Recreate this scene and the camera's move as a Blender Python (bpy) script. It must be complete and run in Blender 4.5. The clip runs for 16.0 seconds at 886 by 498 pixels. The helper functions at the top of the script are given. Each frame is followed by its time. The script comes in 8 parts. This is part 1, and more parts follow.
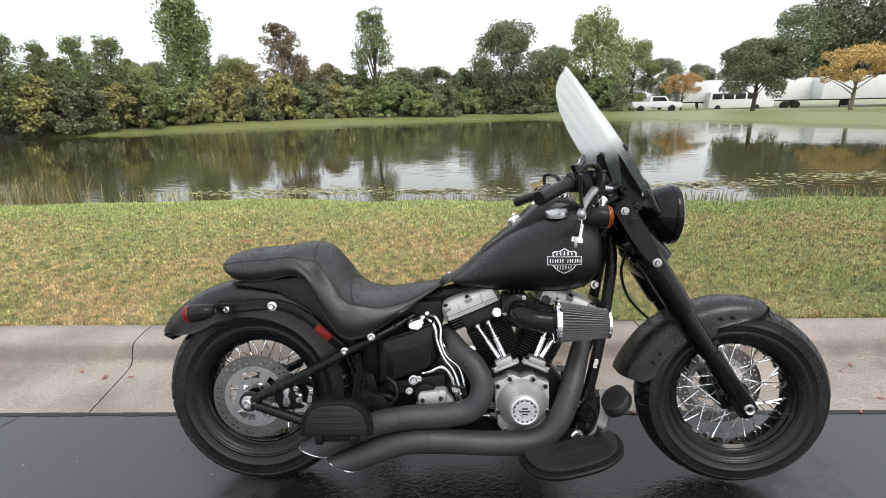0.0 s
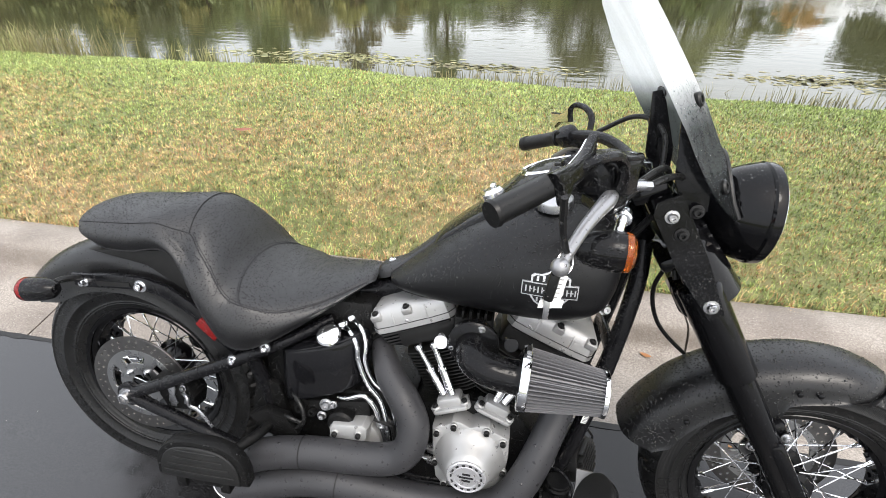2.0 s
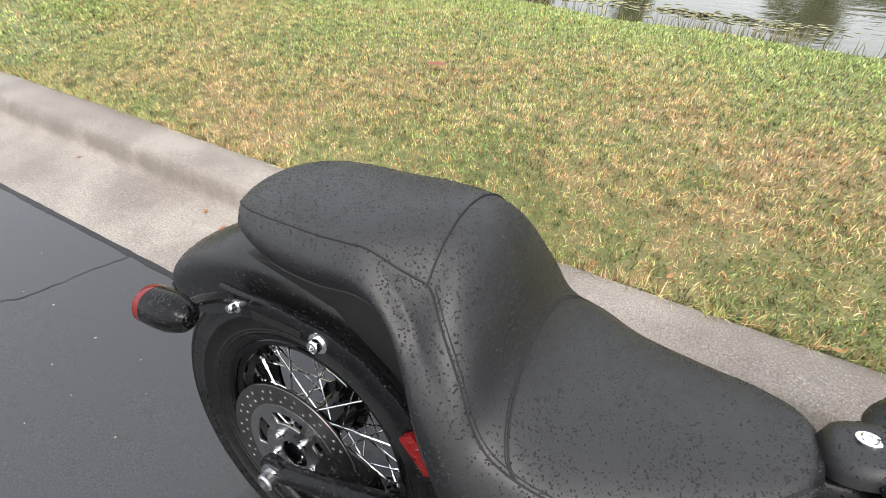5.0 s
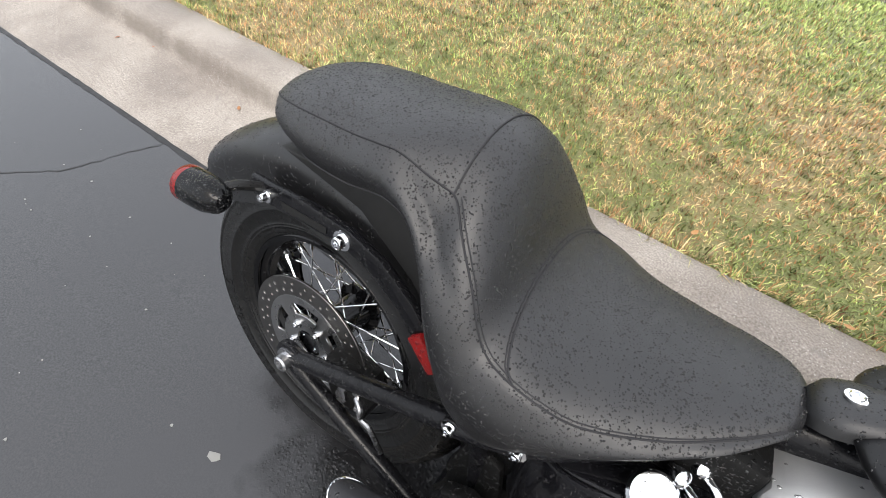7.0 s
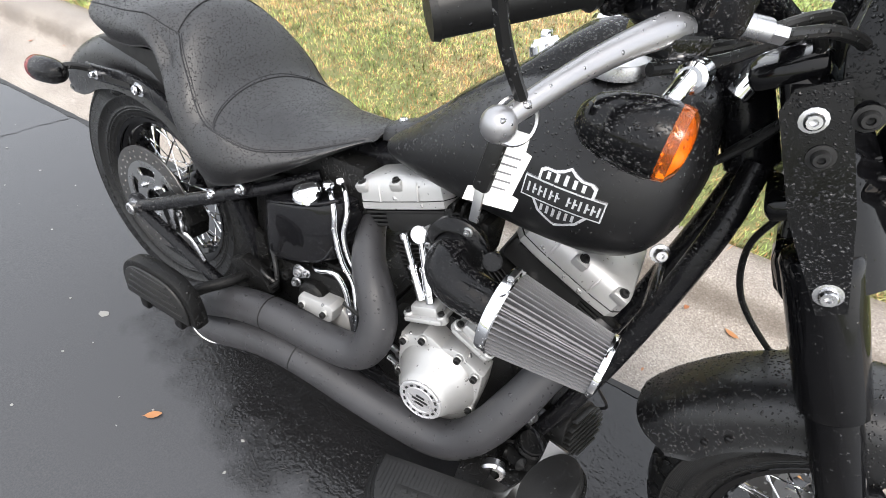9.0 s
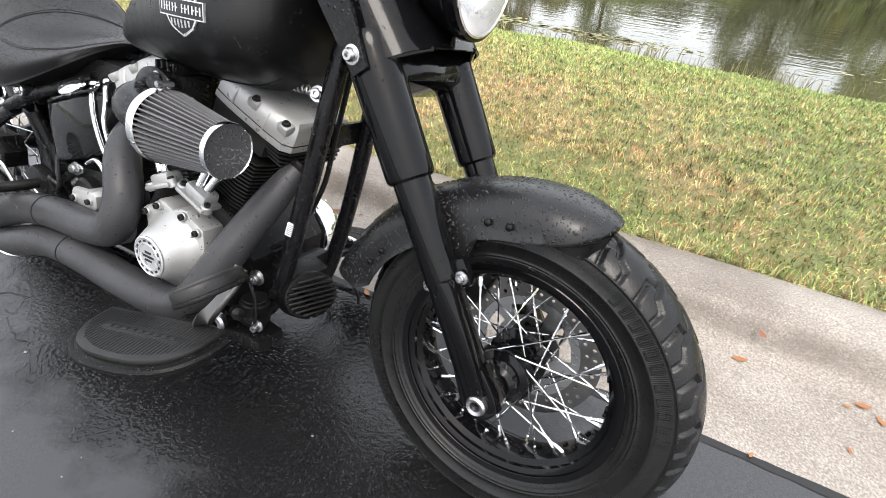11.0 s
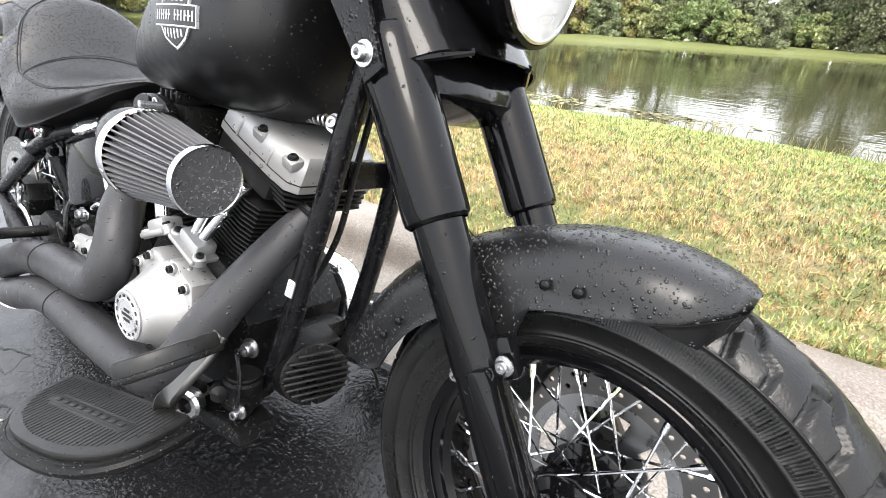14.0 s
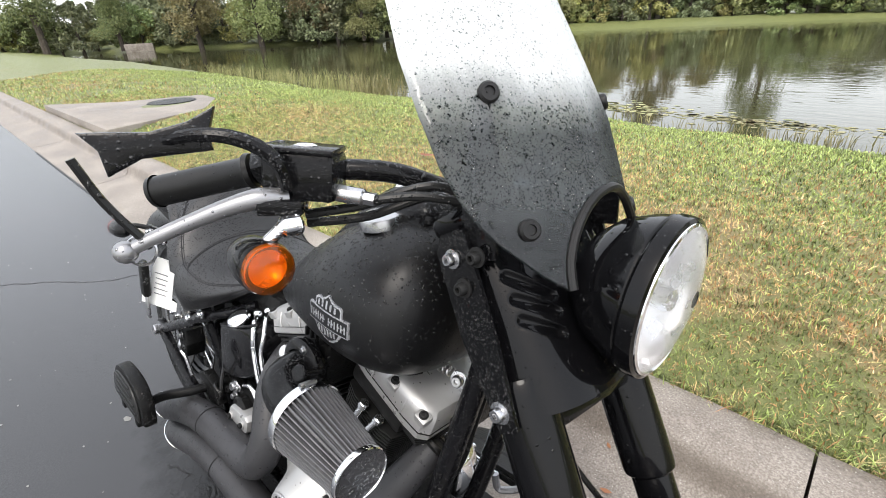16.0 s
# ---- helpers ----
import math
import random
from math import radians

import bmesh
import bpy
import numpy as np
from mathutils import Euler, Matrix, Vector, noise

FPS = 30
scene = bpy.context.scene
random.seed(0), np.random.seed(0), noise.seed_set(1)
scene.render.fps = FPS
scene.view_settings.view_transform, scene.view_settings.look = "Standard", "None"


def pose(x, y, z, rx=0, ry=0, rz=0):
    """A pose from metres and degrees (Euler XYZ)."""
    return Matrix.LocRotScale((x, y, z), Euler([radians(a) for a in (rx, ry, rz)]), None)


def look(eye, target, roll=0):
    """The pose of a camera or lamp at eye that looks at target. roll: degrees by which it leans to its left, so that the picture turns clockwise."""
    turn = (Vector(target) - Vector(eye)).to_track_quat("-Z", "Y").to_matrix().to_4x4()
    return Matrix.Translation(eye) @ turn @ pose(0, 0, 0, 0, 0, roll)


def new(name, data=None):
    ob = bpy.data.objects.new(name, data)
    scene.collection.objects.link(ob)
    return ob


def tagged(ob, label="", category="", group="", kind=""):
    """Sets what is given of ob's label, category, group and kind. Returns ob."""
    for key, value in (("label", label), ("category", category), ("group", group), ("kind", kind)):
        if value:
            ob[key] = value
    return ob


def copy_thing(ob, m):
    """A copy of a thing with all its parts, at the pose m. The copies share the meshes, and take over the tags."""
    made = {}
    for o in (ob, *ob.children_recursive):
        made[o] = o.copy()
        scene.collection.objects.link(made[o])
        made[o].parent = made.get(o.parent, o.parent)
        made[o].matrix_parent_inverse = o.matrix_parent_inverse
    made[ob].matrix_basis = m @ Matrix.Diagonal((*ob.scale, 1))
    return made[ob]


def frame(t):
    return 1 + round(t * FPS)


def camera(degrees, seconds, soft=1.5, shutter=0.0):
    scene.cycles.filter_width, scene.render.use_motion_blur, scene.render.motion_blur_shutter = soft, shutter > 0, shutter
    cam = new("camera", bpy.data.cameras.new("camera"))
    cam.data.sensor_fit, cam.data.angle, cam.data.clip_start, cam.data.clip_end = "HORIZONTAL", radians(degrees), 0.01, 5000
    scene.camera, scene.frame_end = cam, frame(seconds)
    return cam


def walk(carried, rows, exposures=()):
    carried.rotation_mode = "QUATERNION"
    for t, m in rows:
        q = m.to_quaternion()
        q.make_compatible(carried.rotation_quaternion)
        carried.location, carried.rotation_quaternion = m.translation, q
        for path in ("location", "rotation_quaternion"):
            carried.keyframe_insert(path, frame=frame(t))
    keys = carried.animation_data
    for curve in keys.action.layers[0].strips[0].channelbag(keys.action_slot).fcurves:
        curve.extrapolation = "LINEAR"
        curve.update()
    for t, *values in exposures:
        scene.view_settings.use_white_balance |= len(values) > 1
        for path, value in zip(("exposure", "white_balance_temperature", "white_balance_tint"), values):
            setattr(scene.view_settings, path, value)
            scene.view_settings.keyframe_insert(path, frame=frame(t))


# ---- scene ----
cam = camera(87.3, 16.0, soft=0.7)
PATH = [
    (0, (0.714, -1.409, 1.286), (0.65, 0.5, 0.694), -1.4),
    (0.5, (0.729, -1.048, 1.222), (0.604, 0.823, 0.527), -1.1),
    (1, (0.736, -0.794, 1.189), (0.589, 1.007, 0.334), -1.0),
    (1.5, (0.841, -0.744, 1.24), (0.656, 0.981, 0.246), 0.0),
    (2, (0.961, -0.755, 1.348), (0.678, 0.905, 0.268), 0.8),
    (2.5, (1.041, -0.771, 1.419), (0.68, 0.831, 0.276), 1.6),
    (3, (1.021, -0.721, 1.399), (0.636, 0.865, 0.243), 3.5),
    (3.5, (0.866, -0.591, 1.297), (0.424, 0.962, 0.117), 4.0),
    (4, (0.69, -0.455, 1.217), (0.16, 1.056, 0.018), 2.6),
    (4.5, (0.515, -0.314, 1.165), (-0.154, 1.137, -0.038), 0.4),
    (4.7, (0.45, -0.272, 1.152), (-0.274, 1.141, -0.065), 0.0),
    (6.8, (0.383, -0.262, 1.13), (-0.334, 0.887, -0.341), 6.5),
    (7, (0.435, -0.292, 1.134), (-0.271, 0.861, -0.34), 6.9),
    (7.5, (0.577, -0.374, 1.13), (-0.084, 0.807, -0.343), 7.6),
    (8, (0.743, -0.417, 1.133), (0.135, 0.799, -0.333), 7.6),
    (8.5, (0.946, -0.458, 1.144), (0.34, 0.772, -0.311), 6.6),
    (9, (1.122, -0.507, 1.167), (0.481, 0.749, -0.251), 4.5),
    (9.5, (1.316, -0.544, 1.165), (0.653, 0.772, -0.187), 3.2),
    (10, (1.528, -0.569, 1.167), (0.863, 0.813, -0.116), 2.9),
    (10.2, (1.617, -0.583, 1.161), (0.924, 0.814, -0.091), 2.7),
    (12.3, (1.821, -0.488, 0.613), (1.172, 1.092, -0.428), 8.7),
    (12.5, (1.808, -0.471, 0.626), (1.156, 1.114, -0.405), 8.8),
    (13, (1.783, -0.445, 0.687), (1.055, 1.13, -0.309), 7.5),
    (13.5, (1.749, -0.424, 0.751), (0.887, 1.128, -0.17), 5.5),
    (14, (1.714, -0.402, 0.833), (0.731, 1.098, -0.054), 3.3),
    (14.5, (1.674, -0.371, 0.917), (0.602, 1.075, 0.047), 1.3),
    (15, (1.642, -0.349, 1.019), (0.498, 1.039, 0.144), -0.5),
    (15.5, (1.607, -0.34, 1.128), (0.397, 0.993, 0.258), -2.1),
    (16, (1.585, -0.343, 1.223), (0.338, 0.942, 0.333), -3.0),
]
walk(cam, [(t, look(eye, target, roll)) for t, eye, target, roll in PATH], [(0.0, 0.6), (0.5, 0.9), (1.0, 1.05), (2.0, 1.05), (4.5, 0.95), (7.0, 1.0), (8.5, 1.3), (9.5, 1.35), (10.0, 1.25), (12.5, 1.5), (13.0, 1.7), (13.5, 1.8), (14.0, 1.75), (14.5, 1.5), (15.0, 1.25), (16.0, 0.95)])

# ---- world, sun, exposure ----
SUN_ELEV, SUN_TURN = 58.0, 150.0
world = bpy.data.worlds.new("overcast_sky")
scene.world = world
world.use_nodes = True
wn, wl = world.node_tree.nodes, world.node_tree.links
wn.clear()
sky = wn.new("ShaderNodeTexSky")
sky.sky_type, sky.sun_disc = "NISHITA", False
sky.sun_elevation, sky.sun_rotation = radians(SUN_ELEV), radians(SUN_TURN)
sky.air_density, sky.dust_density, sky.ozone_density = 1.0, 6.0, 1.0
sky_bg = wn.new("ShaderNodeBackground")
sky_bg.inputs["Strength"].default_value = 0.05
wl.new(sky.outputs[0], sky_bg.inputs["Color"])
cloud_bg = wn.new("ShaderNodeBackground")
cloud_noise = wn.new("ShaderNodeTexNoise")
cloud_noise.inputs["Scale"].default_value = 1.6
cloud_noise.inputs["Detail"].default_value = 5
cloud_ramp = wn.new("ShaderNodeValToRGB")
cloud_ramp.color_ramp.elements[0].position, cloud_ramp.color_ramp.elements[1].position = 0.3, 0.75
cloud_ramp.color_ramp.elements[0].color = (0.86, 0.89, 0.94, 1)
cloud_ramp.color_ramp.elements[1].color = (1.0, 1.0, 1.0, 1)
wl.new(cloud_noise.outputs["Fac"], cloud_ramp.inputs[0])
wl.new(cloud_ramp.outputs[0], cloud_bg.inputs["Color"])
cloud_bg.inputs["Strength"].default_value = 0.85
add_bg = wn.new("ShaderNodeAddShader")
wout = wn.new("ShaderNodeOutputWorld")
wl.new(sky_bg.outputs[0], add_bg.inputs[0])
wl.new(cloud_bg.outputs[0], add_bg.inputs[1])
wl.new(add_bg.outputs[0], wout.inputs[0])

sun_data = bpy.data.lights.new("sun", "SUN")
sun_data.energy, sun_data.angle, sun_data.color = 0.9, radians(25), (1.0, 0.97, 0.92)
sun = new("sun", sun_data)
_az = radians(SUN_TURN)
sun.matrix_world = look((0, 0, 0), (-math.sin(_az) * math.cos(radians(SUN_ELEV)), -math.cos(_az) * math.cos(radians(SUN_ELEV)), -math.sin(radians(SUN_ELEV))))
sun.location = (0, 0, 40)


# ---- materials ----
def nodes_of(name):
    m = bpy.data.materials.new(name)
    m.use_nodes = True
    nt = m.node_tree
    return m, nt, nt.nodes["Principled BSDF"], nt.nodes["Material Output"]


def link(nt, a, b):
    nt.links.new(a, b)


def noise_node(nt, scale, detail=4.0, rough=0.55, coords="Object"):
    tc = nt.nodes.new("ShaderNodeTexCoord")
    n = nt.nodes.new("ShaderNodeTexNoise")
    n.inputs["Scale"].default_value, n.inputs["Detail"].default_value, n.inputs["Roughness"].default_value = scale, detail, rough
    link(nt, tc.outputs[coords], n.inputs["Vector"])
    return n


def ramp(nt, src, p0, c0, p1, c1):
    r = nt.nodes.new("ShaderNodeValToRGB")
    e = r.color_ramp.elements
    e[0].position, e[1].position = p0, p1
    e[0].color = (*c0, 1) if len(c0) == 3 else c0
    e[1].color = (*c1, 1) if len(c1) == 3 else c1
    link(nt, src, r.inputs[0])
    return r


def mixc(nt, fac, a, b, mode="MIX"):
    m = nt.nodes.new("ShaderNodeMix")
    m.data_type, m.blend_type = "RGBA", mode
    for sock, v in ((m.inputs[0], fac), (m.inputs[6], a), (m.inputs[7], b)):
        if isinstance(v, (int, float)):
            sock.default_value = v
        elif isinstance(v, tuple):
            sock.default_value = (*v, 1)
        else:
            link(nt, v, sock)
    return m.outputs[2]


def math_node(nt, op, a, b=None, c=None):
    m = nt.nodes.new("ShaderNodeMath")
    m.operation = op
    for sock, v in zip(m.inputs, (a, b, c)):
        if v is None:
            continue
        if isinstance(v, (int, float)):
            sock.default_value = v
        else:
            link(nt, v, sock)
    return m.outputs[0]


def bump(nt, height, strength, dist, normal=None):
    b = nt.nodes.new("ShaderNodeBump")
    b.inputs["Strength"].default_value, b.inputs["Distance"].default_value = strength, dist
    link(nt, height, b.inputs["Height"])
    if normal is not None:
        link(nt, normal, b.inputs["Normal"])
    return b.outputs[0]


def drop_field(nt, scale, amount, size=0.45):
    """Height and mask of scattered water beads: one in each cell, of uneven size, missing from some cells."""
    tc = nt.nodes.new("ShaderNodeTexCoord")
    v = nt.nodes.new("ShaderNodeTexVoronoi")
    v.inputs["Scale"].default_value = scale
    warp = nt.nodes.new("ShaderNodeTexNoise")
    warp.inputs["Scale"].default_value = scale * 1.6
    link(nt, tc.outputs["Object"], warp.inputs["Vector"])
    mixv = nt.nodes.new("ShaderNodeMix")
    mixv.data_type, mixv.blend_type = "RGBA", "LINEAR_LIGHT"
    mixv.inputs[0].default_value = 0.35 / scale
    link(nt, tc.outputs["Object"], mixv.inputs[6])
    link(nt, warp.outputs["Color"], mixv.inputs[7])
    link(nt, mixv.outputs[2], v.inputs["Vector"])
    sep = nt.nodes.new("ShaderNodeSeparateColor")
    link(nt, v.outputs["Color"], sep.inputs[0])
    keep = math_node(nt, "LESS_THAN", sep.outputs[0], amount)
    radius = math_node(nt, "MULTIPLY_ADD", sep.outputs[1], size * 0.7, size * 0.3)
    radius = math_node(nt, "MULTIPLY", radius, keep)
    inside = math_node(nt, "SUBTRACT", radius, v.outputs["Distance"])
    h = math_node(nt, "MAXIMUM", inside, 0.0)
    h = math_node(nt, "POWER", h, 0.6)
    mask = math_node(nt, "GREATER_THAN", inside, 0.0)
    return h, mask


def wet_material(name, base, rough, drops=70.0, amount=0.6, grain=0.0, grain_scale=900.0, metallic=0.0, coat=0.0, tone=0.25, drop_size=0.45, bead=0.9, spec=0.3, bead_spec=0.5):
    """A surface with beads of rain on it: smooth glossy beads over its own finish."""
    m, nt, bs, out = nodes_of(name)
    big = noise_node(nt, 6.0, 5.0)
    dark = tuple(v * (1 - tone) for v in base)
    light = tuple(min(1, v * (1 + tone)) for v in base)
    col = ramp(nt, big.outputs["Fac"], 0.3, dark, 0.7, light).outputs[0]
    link(nt, col, bs.inputs["Base Color"])
    bs.inputs["Metallic"].default_value = metallic
    bs.inputs["Specular IOR Level"].default_value = spec
    fine = noise_node(nt, 45.0, 4.0)
    base_rough = ramp(nt, fine.outputs["Fac"], 0.3, (max(0.02, rough - 0.07),) * 3, 0.7, (rough + 0.07,) * 3).outputs[0]
    if coat:
        bs.inputs["Coat Weight"].default_value, bs.inputs["Coat Roughness"].default_value = coat, 0.04
    normal = None
    if grain:
        g = noise_node(nt, grain_scale, 3.0)
        normal = bump(nt, g.outputs["Fac"], grain, 0.001)
    if amount > 0:
        h1, m1 = drop_field(nt, drops, amount, drop_size)
        h2, m2 = drop_field(nt, drops * 2.3, amount * 0.8, drop_size)
        mask = math_node(nt, "MAXIMUM", m1, m2)
        rg = mixc(nt, mask, base_rough, (0.06, 0.06, 0.06))
        link(nt, rg, bs.inputs["Roughness"])
        link(nt, mixc(nt, mask, (spec,) * 3, (bead_spec,) * 3), bs.inputs["Specular IOR Level"])
        normal = bump(nt, math_node(nt, "MULTIPLY_ADD", h2, 0.45, h1), bead, 0.004, normal)
    else:
        link(nt, base_rough, bs.inputs["Roughness"])
    if normal is not None:
        link(nt, normal, bs.inputs["Normal"])
    return m


def plain(name, base, rough, metallic=0.0, var=0.15, scale=30.0, grain=0.0, grain_scale=500.0, coat=0.0, spec=0.4):
    return wet_material(name, base, rough, amount=0, metallic=metallic, spec=spec, tone=var, grain=grain, grain_scale=grain_scale, coat=coat)


M_TANK_GLOSS = wet_material("gloss_black_oil_tank", (0.004, 0.004, 0.005), 0.06, drops=240, amount=0.7, drop_size=0.45, spec=0.3, bead_spec=0.5)
M_DENIM = wet_material("satin_black_paint", (0.006, 0.006, 0.0065), 0.33, amount=0, grain=0.12, grain_scale=500, spec=0.42)
M_DENIM_TANK = wet_material("satin_black_tank_paint", (0.005, 0.005, 0.0055), 0.38, amount=0, grain=0.1, grain_scale=500, spec=0.34)
M_GLOSS = wet_material("gloss_black_paint", (0.003, 0.003, 0.0035), 0.09, drops=150, amount=0.25, coat=0.05, drop_size=0.35, spec=0.2)
M_GLOSS_DROPS = wet_material("gloss_black_beaded", (0.003, 0.003, 0.0035), 0.16, drops=210, amount=0.85, spec=0.2, drop_size=0.5, bead_spec=0.6)
M_FRAME = wet_material("black_frame_enamel", (0.004, 0.004, 0.005), 0.25, drops=200, amount=0.7, coat=0.03, spec=0.18, bead_spec=0.6)
M_VINYL = wet_material("black_vinyl", (0.0075, 0.0075, 0.0084), 0.42, amount=0, grain=0.45, grain_scale=800, spec=0.62)
M_BEAD = plain("rain_bead_on_black", (0.004, 0.004, 0.0044), 0.06, var=0.0, spec=0.45)
M_STITCH = plain("black_thread", (0.014, 0.014, 0.016), 0.75)


def tyre_material(name, r0, r1):
    """Wet rubber, with fine radial ribs on the band of the wall between two radii."""
    m, nt, bs, out = nodes_of(name)
    big, fine, blot = noise_node(nt, 7.0, 5.0), noise_node(nt, 350.0, 3.0), noise_node(nt, 26.0, 4.0)
    col = ramp(nt, big.outputs["Fac"], 0.3, (0.0045,) * 3, 0.7, (0.0105,) * 3).outputs[0]
    link(nt, col, bs.inputs["Base Color"])
    link(nt, ramp(nt, blot.outputs["Fac"], 0.35, (0.2,) * 3, 0.65, (0.42,) * 3).outputs[0], bs.inputs["Roughness"])
    bs.inputs["Specular IOR Level"].default_value = 0.3
    tc = nt.nodes.new("ShaderNodeTexCoord")
    sep = nt.nodes.new("ShaderNodeSeparateXYZ")
    link(nt, tc.outputs["Object"], sep.inputs[0])
    x, z = sep.outputs[0], sep.outputs[2]
    turn = math_node(nt, "ARCTAN2", z, x)
    rib = math_node(nt, "SINE", math_node(nt, "MULTIPLY", turn, 520.0))
    r = math_node(nt, "SQRT", math_node(nt, "ADD", math_node(nt, "MULTIPLY", x, x), math_node(nt, "MULTIPLY", z, z)))
    band = math_node(nt, "MULTIPLY", math_node(nt, "GREATER_THAN", r, r0), math_node(nt, "LESS_THAN", r, r1))
    relief = math_node(nt, "MULTIPLY", rib, band)
    normal = bump(nt, relief, 0.32, 0.0006)
    link(nt, bump(nt, math_node(nt, "MULTIPLY_ADD", blot.outputs["Fac"], 0.6, fine.outputs["Fac"]), 0.45, 0.001, normal), bs.inputs["Normal"])
    return m


M_RUBBER = plain("plain_tyre_rubber", (0.012, 0.012, 0.012), 0.6)
M_GRIP = wet_material("black_grip_rubber", (0.011, 0.011, 0.011), 0.4, drops=300, amount=0.05, spec=0.3, tone=0.5)
M_CHROME = wet_material("chrome", (0.82, 0.83, 0.85), 0.06, drops=130, amount=0.2, metallic=1.0, tone=0.03)
M_STEEL = plain("bright_steel", (0.5, 0.5, 0.51), 0.28, metallic=1.0, var=0.12)
M_DISC = plain("brake_disc_steel", (0.17, 0.165, 0.16), 0.36, metallic=1.0, var=0.2, grain=0.1, grain_scale=200)
M_DISC_HUB = plain("disc_carrier_steel", (0.4, 0.4, 0.4), 0.3, metallic=1.0, var=0.15)
M_CAST = wet_material("silver_cast_cover", (0.42, 0.42, 0.417), 0.45, drops=90, amount=0.06, metallic=0.6, tone=0.12, grain=0.12, grain_scale=420, spec=0.5)
M_ALLOY = wet_material("brushed_alloy", (0.3, 0.3, 0.31), 0.34, drops=150, amount=0.1, metallic=0.75, tone=0.1, grain=0.1, grain_scale=600, spec=0.5)
M_CASE = wet_material("black_crinkle_cast", (0.005, 0.005, 0.005), 0.42, spec=0.15, drops=180, amount=0.5, grain=0.35, grain_scale=420)
M_FIN = plain("black_cylinder_fin", (0.006, 0.006, 0.006), 0.5, var=0.3)
M_PIPE = wet_material("matt_black_exhaust", (0.027, 0.027, 0.0295), 0.48, spec=0.42, drops=80, amount=0.2, grain=0.18, grain_scale=600, tone=0.2, drop_size=0.35)
M_CAP = wet_material("wet_filter_gauze", (0.04, 0.04, 0.043), 0.4, drops=190, amount=0.9, drop_size=0.5)
M_LAMP = plain("fluted_lamp_reflector", (0.92, 0.92, 0.93), 0.3, metallic=0.75, var=0.03)
M_FILTER = plain("grey_filter_gauze", (0.13, 0.13, 0.137), 0.55, metallic=0.3, var=0.25, grain=0.3, grain_scale=900)
M_BLACK_PLASTIC = wet_material("black_plastic", (0.007, 0.007, 0.007), 0.35, drops=120, amount=0.5)
M_DARK = plain("dark_void", (0.006, 0.006, 0.006), 0.6)
M_BADGE = plain("silver_badge", (0.68, 0.68, 0.7), 0.3, metallic=0.7, var=0.08)
M_BADGE_DARK = plain("black_badge_ground", (0.012, 0.012, 0.013), 0.4)
M_TAG = plain("white_paper_tag", (0.78, 0.78, 0.76), 0.6, var=0.05)
M_INK = plain("grey_print", (0.15, 0.15, 0.16), 0.6)
M_CABLE = wet_material("black_cable", (0.01, 0.01, 0.01), 0.35, drops=150, amount=0.4)


def glassy(name, colour, rough, trans, ior=1.45, drops=110.0, amount=0.6):
    m = wet_material(name, colour, rough, drops=drops, amount=amount, tone=0.08)
    b = m.node_tree.nodes["Principled BSDF"]
    b.inputs["Transmission Weight"].default_value = trans
    b.inputs["IOR"].default_value = ior
    return m


M_AMBER = glassy("amber_lens", (0.86, 0.2, 0.008), 0.06, 0.85, drops=75.0, amount=0.75)
M_AMBER_CORE = plain("amber_bulb", (1.0, 0.62, 0.12), 0.3, metallic=0.5, var=0.05)
M_RED = glassy("red_lens", (0.2, 0.008, 0.008), 0.15, 0.2)
M_LENS = glassy("headlight_glass", (0.95, 0.96, 0.98), 0.04, 0.8, drops=80, amount=0.35)
M_REFLECTOR = plain("lamp_reflector", (0.92, 0.92, 0.93), 0.12, metallic=1.0, var=0.02)


